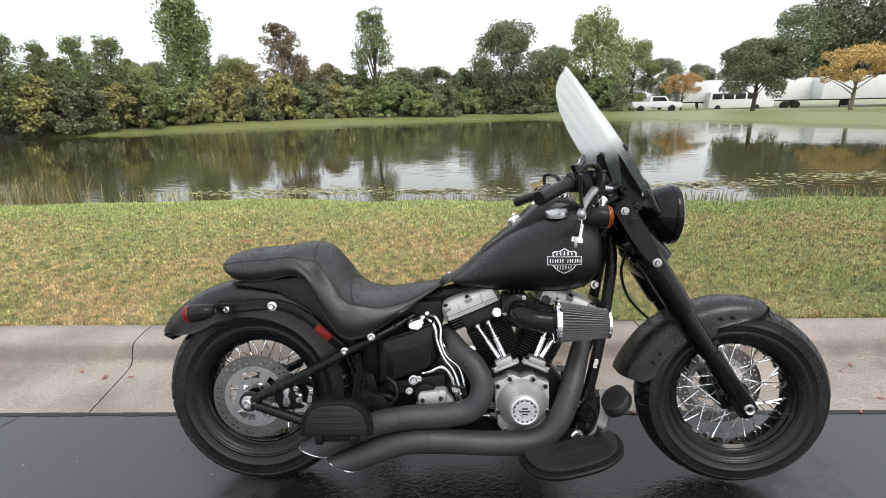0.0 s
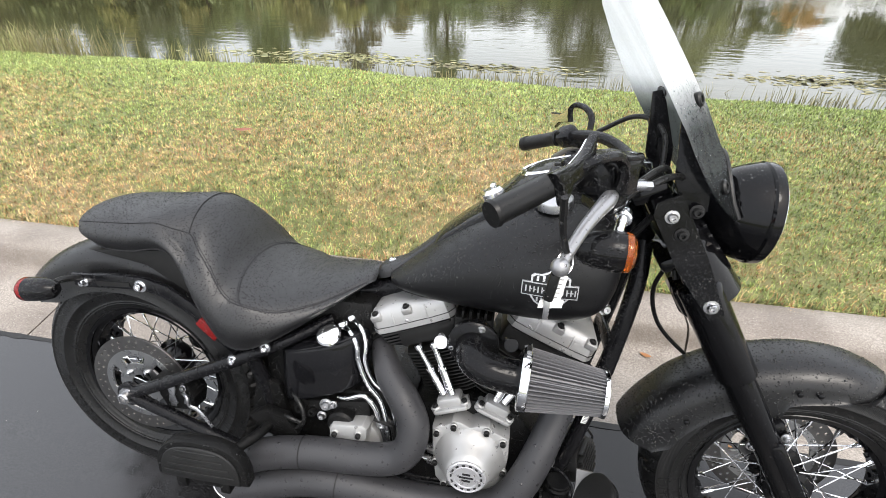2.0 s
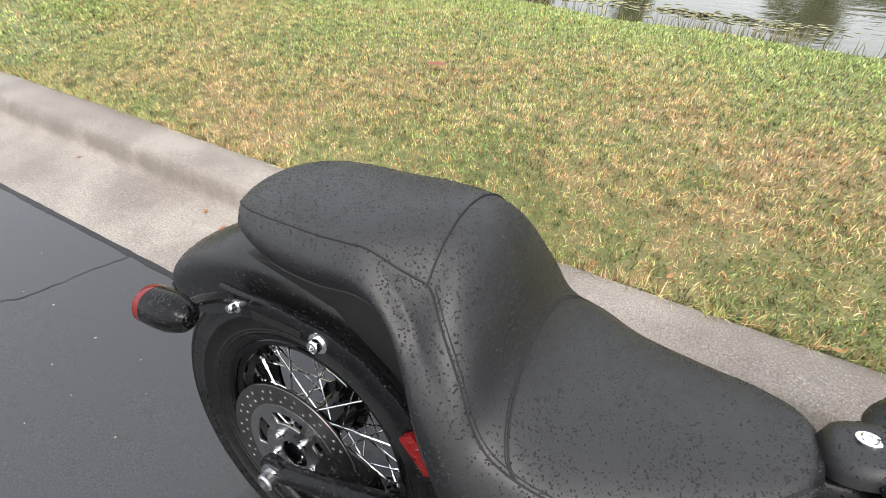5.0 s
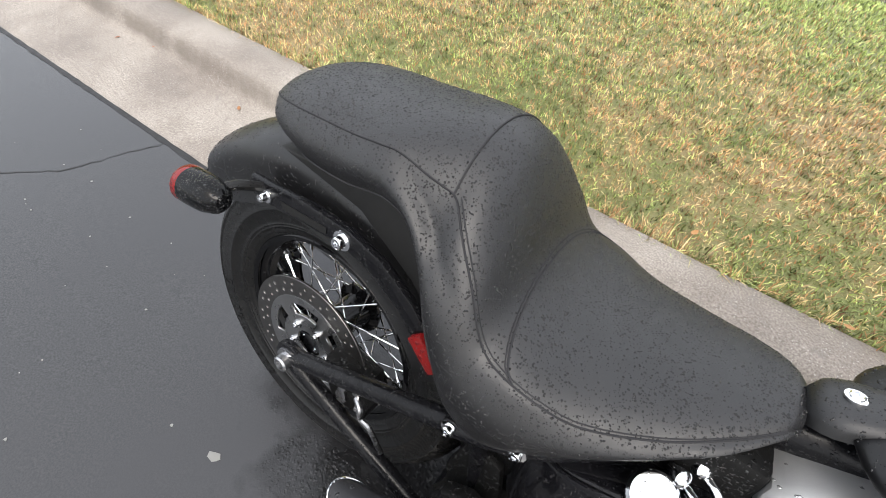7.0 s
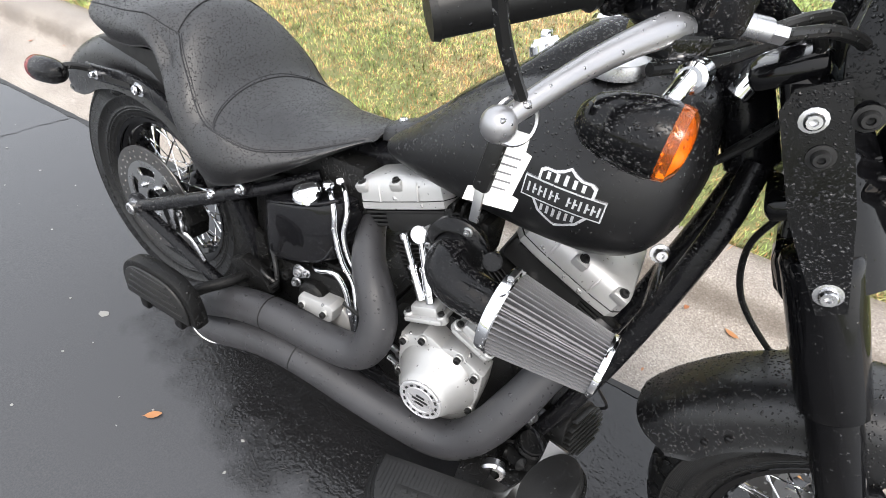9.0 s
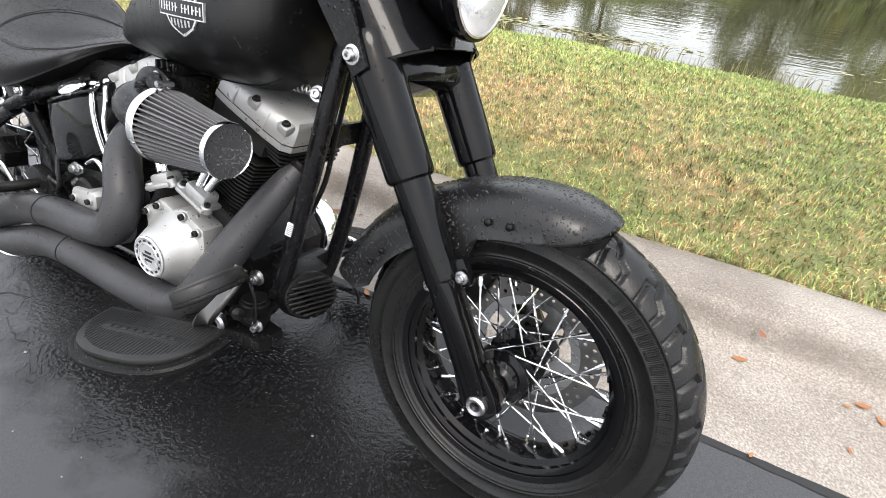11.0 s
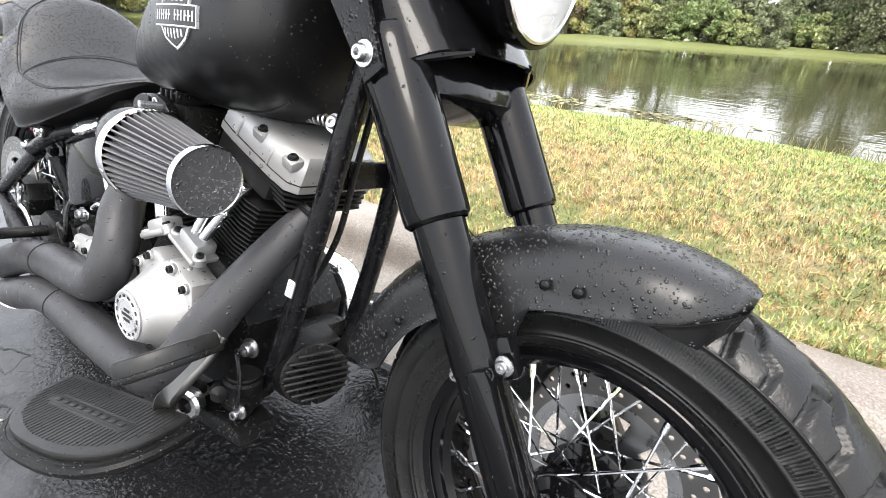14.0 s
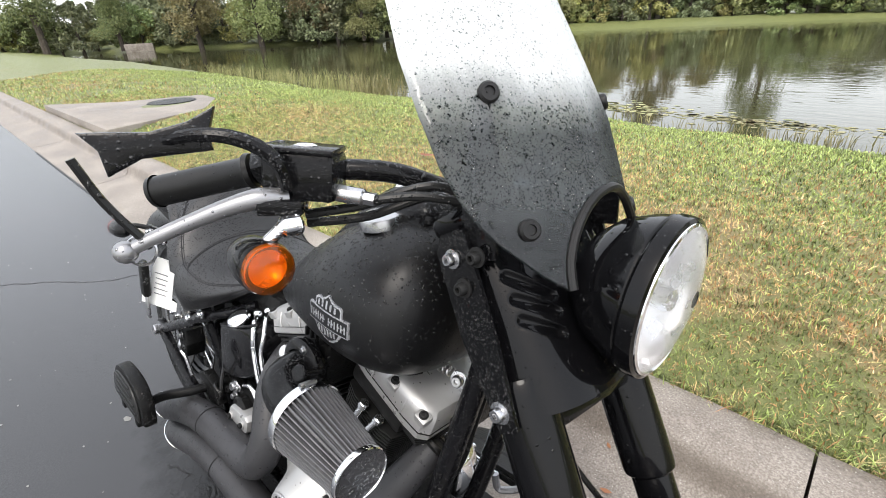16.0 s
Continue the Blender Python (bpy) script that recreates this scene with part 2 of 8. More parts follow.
def windshield_material():
    """Polycarbonate: smoked at its foot and clear above, filmed with rain."""
    m, nt, bs, out = nodes_of("wet_windshield")
    tc = nt.nodes.new("ShaderNodeTexCoord")
    sep = nt.nodes.new("ShaderNodeSeparateXYZ")
    link(nt, tc.outputs["Object"], sep.inputs[0])
    wav = noise_node(nt, 7.0, 4.0)
    level = math_node(nt, "MULTIPLY_ADD", wav.outputs["Fac"], 0.05, math_node(nt, "SUBTRACT", sep.outputs[2], 0.025))
    tint = ramp(nt, level, 0.125, (0.2, 0.22, 0.225), 0.215, (0.97, 0.99, 0.99)).outputs[0]
    clear = nt.nodes.new("ShaderNodeBsdfTransparent")
    link(nt, tint, clear.inputs["Color"])
    glossy = nt.nodes.new("ShaderNodeBsdfGlossy")
    glossy.inputs["Roughness"].default_value = 0.1
    # run-off streaks and the fine film between the drops
    mp = nt.nodes.new("ShaderNodeMapping")
    mp.inputs["Scale"].default_value = (1.0, 22.0, 1.6)
    link(nt, tc.outputs["Object"], mp.inputs[0])
    streak = nt.nodes.new("ShaderNodeTexNoise")
    streak.inputs["Scale"].default_value, streak.inputs["Detail"].default_value = 2.0, 4.0
    link(nt, mp.outputs[0], streak.inputs["Vector"])
    fine = noise_node(nt, 420.0, 2.0)
    veil = nt.nodes.new("ShaderNodeMixShader")
    veil.inputs[0].default_value = 0.5
    haze = nt.nodes.new("ShaderNodeBsdfTranslucent")
    bloom = nt.nodes.new("ShaderNodeBsdfDiffuse")
    film = ramp(nt, level, 0.125, (0.26, 0.28, 0.285), 0.2, (0.85, 0.87, 0.88)).outputs[0]
    link(nt, film, haze.inputs["Color"])
    link(nt, film, bloom.inputs["Color"])
    link(nt, haze.outputs[0], veil.inputs[1])
    link(nt, bloom.outputs[0], veil.inputs[2])
    amount = ramp(nt, level, 0.125, (0.26,) * 3, 0.2, (0.66,) * 3).outputs[0]
    amount = math_node(nt, "MULTIPLY", amount, ramp(nt, level, 0.012, (0.2,) * 3, 0.055, (1,) * 3).outputs[0])
    amount = math_node(nt, "MULTIPLY", amount, math_node(nt, "MULTIPLY_ADD", streak.outputs["Fac"], 0.7, 0.62))
    amount = math_node(nt, "MULTIPLY", amount, math_node(nt, "MULTIPLY_ADD", fine.outputs["Fac"], 0.6, 0.7))
    s1 = nt.nodes.new("ShaderNodeMixShader")
    s1.inputs[0].default_value = 0.05
    link(nt, clear.outputs[0], s1.inputs[1])
    link(nt, glossy.outputs[0], s1.inputs[2])
    s2 = nt.nodes.new("ShaderNodeMixShader")
    link(nt, math_node(nt, "MINIMUM", amount, 0.95), s2.inputs[0])
    link(nt, s1.outputs[0], s2.inputs[1])
    link(nt, veil.outputs[0], s2.inputs[2])
    link(nt, s2.outputs[0], out.inputs["Surface"])
    return m


def water_drop_material():
    m, nt, bs, out = nodes_of("grey_tinted_drop")
    # grey tint stands in for the dark ground and machine refracted in the drops
    bs.inputs["Base Color"].default_value = (0.3, 0.33, 0.33, 1)
    bs.inputs["Roughness"].default_value, bs.inputs["IOR"].default_value = 0.02, 1.33
    bs.inputs["Transmission Weight"].default_value = 1.0
    return m


M_DROP = water_drop_material()
M_SHIELD = windshield_material()


def asphalt_material():
    """Wet asphalt under a smooth film of water; beads and grit show through in a ragged ellipse round the machine,
    darker and glossier.
    """
    m, nt, bs, out = nodes_of("wet_asphalt")
    grit = noise_node(nt, 260.0, 3.0)
    big = noise_node(nt, 1.3, 5.0)
    mid = noise_node(nt, 7.0, 5.0)
    a = ramp(nt, grit.outputs["Fac"], 0.35, (0.027, 0.028, 0.03), 0.7, (0.053, 0.054, 0.057)).outputs[0]
    b = mixc(nt, ramp(nt, big.outputs["Fac"], 0.4, (0,) * 3, 0.65, (1,) * 3).outputs[0], a, (0.038, 0.039, 0.042))
    tc = nt.nodes.new("ShaderNodeTexCoord")
    sep = nt.nodes.new("ShaderNodeSeparateXYZ")
    link(nt, tc.outputs["Object"], sep.inputs[0])
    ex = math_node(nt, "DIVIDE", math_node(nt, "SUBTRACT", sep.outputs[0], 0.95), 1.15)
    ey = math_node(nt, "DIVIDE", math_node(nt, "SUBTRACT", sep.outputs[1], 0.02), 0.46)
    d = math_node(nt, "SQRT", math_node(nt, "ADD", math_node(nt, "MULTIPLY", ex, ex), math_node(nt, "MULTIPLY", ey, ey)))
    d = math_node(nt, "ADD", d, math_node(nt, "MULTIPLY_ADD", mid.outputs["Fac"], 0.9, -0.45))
    near_bike = ramp(nt, d, 0.75, (1,) * 3, 1.1, (0,) * 3).outputs[0]
    link(nt, mixc(nt, near_bike, b, (0.009, 0.009, 0.0095)), bs.inputs["Base Color"])
    link(nt, mixc(nt, near_bike, (0.26, 0.26, 0.26), (0.07, 0.07, 0.07)), bs.inputs["Roughness"])
    h1, m1 = drop_field(nt, 120, 0.8, 0.62)
    lumps = noise_node(nt, 85.0, 3.0)
    beads = math_node(nt, "MULTIPLY_ADD", lumps.outputs["Fac"], 0.9, h1)
    n1 = bump(nt, math_node(nt, "MULTIPLY", beads, near_bike), 0.32, 0.006)
    link(nt, bump(nt, grit.outputs["Fac"], 0.08, 0.003, n1), bs.inputs["Normal"])
    bs.inputs["IOR"].default_value = 1.45
    return m


def concrete_material():
    m, nt, bs, out = nodes_of("damp_concrete")
    agg = noise_node(nt, 170.0, 3.0)
    big = noise_node(nt, 2.4, 6.0)
    blot = noise_node(nt, 14.0, 4.0)
    a = ramp(nt, agg.outputs["Fac"], 0.36, (0.19, 0.168, 0.146), 0.66, (0.37, 0.336, 0.3)).outputs[0]
    stain = ramp(nt, big.outputs["Fac"], 0.38, (0.52, 0.47, 0.43), 0.6, (1.0, 0.99, 0.97)).outputs[0]
    b = mixc(nt, 0.8, a, stain, "MULTIPLY")
    c = mixc(nt, ramp(nt, blot.outputs["Fac"], 0.6, (0,) * 3, 0.72, (0.45,) * 3).outputs[0], b, (0.16, 0.145, 0.13))
    chip = nt.nodes.new("ShaderNodeTexVoronoi")
    chip.inputs["Scale"].default_value = 105
    tc = nt.nodes.new("ShaderNodeTexCoord")
    link(nt, tc.outputs["Object"], chip.inputs["Vector"])
    sp = nt.nodes.new("ShaderNodeSeparateColor")
    link(nt, chip.outputs["Color"], sp.inputs[0])
    pale = math_node(nt, "MULTIPLY", math_node(nt, "LESS_THAN", chip.outputs["Distance"], 0.22), math_node(nt, "GREATER_THAN", sp.outputs[0], 0.6))
    d = mixc(nt, math_node(nt, "MULTIPLY", pale, 0.4), c, (0.56, 0.54, 0.5))
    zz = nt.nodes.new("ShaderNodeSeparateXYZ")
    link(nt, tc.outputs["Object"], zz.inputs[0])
    # kerb face darkened by height: its shade put into the colour, broken by stains
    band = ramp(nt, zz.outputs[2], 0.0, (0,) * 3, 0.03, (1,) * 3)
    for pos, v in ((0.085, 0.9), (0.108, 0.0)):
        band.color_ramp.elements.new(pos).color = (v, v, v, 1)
    shade_stain = ramp(nt, noise_node(nt, 5.0, 6.0, 0.65).outputs["Fac"], 0.36, (0.1,) * 3, 0.58, (0.75,) * 3).outputs[0]
    d = mixc(nt, math_node(nt, "MULTIPLY", band.outputs[0], shade_stain), d, (0.13, 0.108, 0.088))
    link(nt, d, bs.inputs["Base Color"])
    rr = ramp(nt, big.outputs["Fac"], 0.35, (0.42,) * 3, 0.6, (0.7,) * 3).outputs[0]
    link(nt, rr, bs.inputs["Roughness"])
    link(nt, bump(nt, math_node(nt, "ADD", agg.outputs["Fac"], chip.outputs["Distance"]), 0.25, 0.004), bs.inputs["Normal"])
    return m


def turf_material(name, blades):
    """Lawn: green with straw-coloured patches; the blades vary one by one as well."""
    m, nt, bs, out = nodes_of(name)
    big = noise_node(nt, 0.55, 4.0)
    mid = noise_node(nt, 3.2, 4.0)
    geo = nt.nodes.new("ShaderNodeNewGeometry")
    tc = nt.nodes.new("ShaderNodeTexCoord")
    sep = nt.nodes.new("ShaderNodeSeparateXYZ")
    link(nt, tc.outputs["Object"], sep.inputs[0])
    # the strip towards the water is greener, the middle of the lawn drier
    dry = math_node(nt, "MULTIPLY_ADD", math_node(nt, "ABSOLUTE", math_node(nt, "SUBTRACT", sep.outputs[1], 1.9)), -0.075, 0.1)
    where = math_node(nt, "ADD", math_node(nt, "MULTIPLY_ADD", mid.outputs["Fac"], 0.5, big.outputs["Fac"]), dry)
    lush = ramp(nt, sep.outputs[0], 0.0, (0,) * 3, 1.0, (1,) * 3)
    lush.color_ramp.elements[0].position, lush.color_ramp.elements[1].position = 0.2, 1.0
    mr = math_node(nt, "MULTIPLY", sep.outputs[0], 0.3)
    nt.links.new(mr, lush.inputs[0])
    clump = noise_node(nt, 15.0, 3.0)
    where = math_node(nt, "ADD", where, math_node(nt, "MULTIPLY_ADD", clump.outputs["Fac"], 0.5, -0.25))
    where = math_node(nt, "SUBTRACT", where, math_node(nt, "MULTIPLY", lush.outputs[0], 0.06))
    west = ramp(nt, math_node(nt, "MULTIPLY_ADD", sep.outputs[0], -0.2, 0.0), 0.25, (0,) * 3, 0.9, (0.13,) * 3).outputs[0]
    shore = ramp(nt, math_node(nt, "MULTIPLY", sep.outputs[1], 0.1), 0.36, (0,) * 3, 0.52, (0.14,) * 3).outputs[0]
    where = math_node(nt, "SUBTRACT", math_node(nt, "SUBTRACT", where, west), shore)
    green = mixc(nt, mid.outputs["Fac"], (0.2, 0.275, 0.075), (0.44, 0.5, 0.185))
    straw = mixc(nt, mid.outputs["Fac"], (0.47, 0.31, 0.145), (0.7, 0.54, 0.3))
    if blades:
        rnd = geo.outputs["Random Per Island"]
        where = math_node(nt, "ADD", where, math_node(nt, "MULTIPLY_ADD", rnd, 0.56, -0.28))
        shade = math_node(nt, "FRACT", math_node(nt, "MULTIPLY", rnd, 37.7))
        col = mixc(nt, ramp(nt, where, 0.755, (0,) * 3, 1.04, (1,) * 3).outputs[0], green, straw)
        brown = math_node(nt, "GREATER_THAN", math_node(nt, "ADD", shade, math_node(nt, "MULTIPLY", where, 0.3)), 1.08)
        col = mixc(nt, brown, col, (0.28, 0.15, 0.07))
        col = mixc(nt, 1.0, col, ramp(nt, shade, 0.0, (0.3,) * 3, 1.0, (1.7,) * 3).outputs[0], "MULTIPLY")
        col = mixc(nt, lush.outputs[0], col, mixc(nt, 1.0, col, (0.76, 0.78, 0.76), "MULTIPLY"))
        # blades between the clumps darkened: the shade of the gaps put into their colour
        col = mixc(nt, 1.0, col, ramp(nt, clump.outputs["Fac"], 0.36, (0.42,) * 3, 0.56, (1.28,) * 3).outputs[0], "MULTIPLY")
    else:
        col = mixc(nt, ramp(nt, where, 0.76, (0,) * 3, 1.0, (0.9,) * 3).outputs[0], green, straw)
        col = mixc(nt, 0.6, col, (0.06, 0.045, 0.025))
    link(nt, col, bs.inputs["Base Color"])
    bs.inputs["Roughness"].default_value = 0.45
    bs.inputs["Specular IOR Level"].default_value = 0.35
    if not blades:
        f = noise_node(nt, 120.0, 3.0)
        link(nt, bump(nt, f.outputs["Fac"], 0.8, 0.02), bs.inputs["Normal"])
    return m


def water_material():
    m, nt, bs, out = nodes_of("pond_water")
    big = noise_node(nt, 0.15, 3.0)
    link(nt, ramp(nt, big.outputs["Fac"], 0.3, (0.035, 0.036, 0.016), 0.7, (0.06, 0.058, 0.028)).outputs[0], bs.inputs["Base Color"])
    bs.inputs["Roughness"].default_value = 0.03
    bs.inputs["IOR"].default_value = 1.33
    tc = nt.nodes.new("ShaderNodeTexCoord")
    mp = nt.nodes.new("ShaderNodeMapping")
    mp.inputs["Scale"].default_value = (0.9, 2.2, 1.0)
    link(nt, tc.outputs["Object"], mp.inputs[0])
    w = nt.nodes.new("ShaderNodeTexNoise")
    w.inputs["Scale"].default_value, w.inputs["Detail"].default_value = 2.0, 3.0
    link(nt, mp.outputs[0], w.inputs["Vector"])
    patch = ramp(nt, noise_node(nt, 0.09, 3.0).outputs["Fac"], 0.42, (0.12,) * 3, 0.62, (1.0,) * 3).outputs[0]
    link(nt, bump(nt, math_node(nt, "MULTIPLY", w.outputs["Fac"], patch), 0.16, 0.06), bs.inputs["Normal"])
    return m


def leaf_material(name, dark, light, rough=0.55):
    m, nt, bs, out = nodes_of(name)
    geo = nt.nodes.new("ShaderNodeNewGeometry")
    info = nt.nodes.new("ShaderNodeObjectInfo")
    col = mixc(nt, geo.outputs["Random Per Island"], dark, light)
    hsv = nt.nodes.new("ShaderNodeHueSaturation")
    link(nt, math_node(nt, "MULTIPLY_ADD", info.outputs["Random"], 0.04, 0.48), hsv.inputs["Hue"])
    link(nt, math_node(nt, "MULTIPLY_ADD", info.outputs["Random"], 0.5, 0.75), hsv.inputs["Value"])
    link(nt, col, hsv.inputs["Color"])
    link(nt, hsv.outputs[0], bs.inputs["Base Color"])
    bs.inputs["Roughness"].default_value = rough
    return m


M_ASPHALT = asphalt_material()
M_CONCRETE = concrete_material()
M_TURF = turf_material("turf_soil", False)
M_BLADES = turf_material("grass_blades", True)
M_WATER = water_material()
M_BARK = plain("grey_bark", (0.07, 0.058, 0.047), 0.85, var=0.35, grain=0.5, grain_scale=40)
M_PALE_BARK = plain("pale_bark", (0.16, 0.145, 0.12), 0.8, var=0.3)
M_LEAF_GREEN = leaf_material("olive_green_leaves", (0.09, 0.125, 0.045), (0.24, 0.28, 0.11))
M_LEAF_DARK = leaf_material("dark_oak_leaves", (0.1, 0.12, 0.065), (0.2, 0.22, 0.11))
M_LEAF_BRIGHT = leaf_material("fresh_green_leaves", (0.17, 0.2, 0.075), (0.34, 0.36, 0.15))
M_LEAF_RUST = leaf_material("rusty_leaves", (0.14, 0.12, 0.06), (0.29, 0.24, 0.115))
M_LEAF_ORANGE = leaf_material("orange_leaves", (0.34, 0.2, 0.07), (0.55, 0.36, 0.15))
M_LEAF_YELLOW = leaf_material("yellow_green_leaves", (0.19, 0.19, 0.06), (0.42, 0.4, 0.15))
M_REED = leaf_material("dry_reed", (0.16, 0.17, 0.06), (0.38, 0.35, 0.16))
M_WHITE = plain("white_vehicle_paint", (0.72, 0.73, 0.74), 0.35, var=0.06)
M_VEHICLE_GLASS = plain("dark_vehicle_glass", (0.02, 0.022, 0.025), 0.08)
M_DEAD_LEAF = leaf_material("fallen_leaf", (0.16, 0.06, 0.025), (0.36, 0.15, 0.06))
M_SPECK = plain("pale_debris", (0.2, 0.2, 0.19), 0.7)
M_TAR = plain("crack_dark", (0.01, 0.01, 0.01), 0.5)


# ---- geometry helpers ----
class Geo:
    """Collects vertices and faces of one mesh."""

    def __init__(self):
        self.v, self.f = [], []

    def add(self, verts, faces, m=None):
        k = len(self.v)
        self.v += [tuple(m @ Vector(p)) if m is not None else tuple(p) for p in verts]
        self.f += [tuple(i + k for i in face) for face in faces]
        return self

    def mesh(self, name, sharp=35.0):
        me = bpy.data.meshes.new(name)
        me.from_pydata(self.v, [], self.f)
        me.polygons.foreach_set("use_smooth", [True] * len(me.polygons))
        me.update()
        bm = bmesh.new()
        bm.from_mesh(me)
        bmesh.ops.recalc_face_normals(bm, faces=bm.faces)
        bm.to_mesh(me)
        bm.free()
        me.set_sharp_from_angle(angle=radians(sharp))
        return me

    def rings(self, rings, caps=True, closed=True, loop=False, m=None):
        n = len(rings[0])
        verts = [p for r in rings for p in r]
        faces = []
        count = len(rings)
        for i in range(count if loop else count - 1):
            a, b = i * n, ((i + 1) % count) * n
            for j in range(n if closed else n - 1):
                k = (j + 1) % n
                faces.append((a + j, a + k, b + k, b + j))
        if caps and closed and not loop:
            faces.append(tuple(range(n - 1, -1, -1)))
            faces.append(tuple((count - 1) * n + j for j in range(n)))
        return self.add(verts, faces, m)

    def lathe(self, profile, seg=48, centre=(0, 0, 0), axis=(0, 1, 0), caps=False, loop=False):
        """profile: (radius, distance along the axis)."""
        q = Vector((0, 0, 1)).rotation_difference(Vector(axis).normalized()).to_matrix().to_4x4()
        m = Matrix.Translation(centre) @ q
        rings = [[(r * math.cos(2 * math.pi * k / seg), r * math.sin(2 * math.pi * k / seg), h) for k in range(seg)] for r, h in profile]
        return self.rings(rings, caps=caps, loop=loop, m=m)

    def cyl(self, a, b, r, r2=None, seg=16, bevel=0.0):
        a, b = Vector(a), Vector(b)
        r2 = r if r2 is None else r2
        h = (b - a).length
        if bevel:
            prof = [(r - bevel, 0), (r, bevel), (r2, h - bevel), (r2 - bevel, h)]
        else:
            prof = [(r, 0), (r2, h)]
        return self.lathe(prof, seg, a, b - a, caps=True)

    def sphere(self, centre, r, seg=20, squash=(1, 1, 1)):
        rings = []
        for i in range(1, seg // 2):
            t = math.pi * i / (seg // 2)
            rings.append([(centre[0] + squash[0] * r * math.sin(t) * math.cos(2 * math.pi * k / seg), centre[1] + squash[1] * r * math.sin(t) * math.sin(2 * math.pi * k / seg), centre[2] + squash[2] * r * math.cos(t)) for k in range(seg)])
        return self.rings(rings)

    def tube(self, points, r, seg=14, caps=True, smooth=True, steps=6, loop=False):
        pts = spline(points, steps) if smooth and len(points) > 2 else [Vector(p) for p in points]
        n = len(pts)
        if isinstance(r, (list, tuple)):
            rad = [float(np.interp(i / (n - 1), np.linspace(0, 1, len(r)), r)) for i in range(n)]
        else:
            rad = [r] * n
        t0 = (pts[1] - pts[0]).normalized()
        up = t0.cross(Vector((0.3, 1, 0.2))).normalized()
        rings = []
        for i, p in enumerate(pts):
            t = ((pts[(i + 1) % n] if i < n - 1 else p) - (pts[i - 1] if i else p)).normalized()
            up = (up - t * up.dot(t)).normalized()
            side = t.cross(up)
            rings.append([p + rad[i] * (math.cos(2 * math.pi * k / seg) * up + math.sin(2 * math.pi * k / seg) * side) for k in range(seg)])
        return self.rings(rings, caps=caps)

    def box(self, centre, size, bevel=0.004, rot=None, segs=2):
        bm = bmesh.new()
        bmesh.ops.create_cube(bm, size=1.0)
        bmesh.ops.scale(bm, vec=size, verts=bm.verts)
        if bevel:
            bmesh.ops.bevel(bm, geom=bm.edges[:], offset=min(bevel, 0.45 * min(size)), segments=segs, affect="EDGES", profile=0.5)
        m = Matrix.Translation(centre) @ (rot if rot is not None else Matrix.Identity(4))
        bm.verts.index_update()
        self.add([v.co.copy() for v in bm.verts], [[v.index for v in f.verts] for f in bm.faces], m)
        bm.free()
        return self

    def prism(self, poly, lo, hi, plane="xz", bevel=0.003, m=None):
        """A plate: a polygon drawn in the named plane, from lo to hi along the third axis, with rounded rims."""
        bm = bmesh.new()
        put = {"xz": lambda p, h: (p[0], h, p[1]), "xy": lambda p, h: (p[0], p[1], h), "yz": lambda p, h: (h, p[0], p[1])}[plane]
        face = bm.faces.new([bm.verts.new(put(p, lo)) for p in poly])
        got = bmesh.ops.extrude_face_region(bm, geom=[face])
        top = [g for g in got["geom"] if isinstance(g, bmesh.types.BMVert)]
        off = Vector(put((0, 0), hi)) - Vector(put((0, 0), lo))
        bmesh.ops.translate(bm, vec=off, verts=top)
        if bevel:
            rims = [e for e in bm.edges if len(e.link_faces) == 2 and abs((e.verts[0].co - e.verts[1].co).dot(off)) < 1e-9]
            bmesh.ops.bevel(bm, geom=rims, offset=bevel, segments=2, affect="EDGES", profile=0.5)
        bm.verts.index_update()
        self.add([v.co.copy() for v in bm.verts], [[v.index for v in f.verts] for f in bm.faces], m)
        bm.free()
        return self


def spline(points, steps=6):
    """A smooth line through the points (Catmull-Rom)."""
    p = [Vector(q) for q in points]
    p = [2 * p[0] - p[1], *p, 2 * p[-1] - p[-2]]
    out = []
    for i in range(1, len(p) - 2):
        for k in range(steps):
            t = k / steps
            a, b, c, d = p[i - 1], p[i], p[i + 1], p[i + 2]
            out.append(0.5 * (2 * b + (c - a) * t + (2 * a - 5 * b + 4 * c - d) * t * t + (3 * b - a - 3 * c + d) * t**3))
    out.append(p[-2])
    return out


def curve1(xs, ys, x):
    """A smooth value through the stations (monotone in x)."""
    i = max(0, min(len(xs) - 2, sum(1 for v in xs if v <= x) - 1))
    x0, x1 = xs[i], xs[i + 1]
    t = min(1.0, max(0.0, (x - x0) / (x1 - x0)))
    m0 = (ys[i + 1] - ys[max(0, i - 1)]) / max(1e-6, xs[i + 1] - xs[max(0, i - 1)]) * (x1 - x0)
    j = min(len(xs) - 1, i + 2)
    m1 = (ys[j] - ys[i]) / max(1e-6, xs[j] - xs[i]) * (x1 - x0)
    return (2 * t**3 - 3 * t * t + 1) * ys[i] + (t**3 - 2 * t * t + t) * m0 + (3 * t * t - 2 * t**3) * ys[i + 1] + (t**3 - t * t) * m1


def part(name, geo, mat, parent=None, label="", m=None, sharp=35.0):
    """Links geometry as one mesh object, under its thing or part where one is given."""
    me = geo.mesh(name, sharp) if isinstance(geo, Geo) else geo
    if mat is not None and not me.materials:
        me.materials.append(mat)
    ob = new(name, me)
    if parent is not None:
        ob.parent = parent
    if m is not None:
        ob.matrix_basis = m
    if label:
        tagged(ob, label)
    return ob


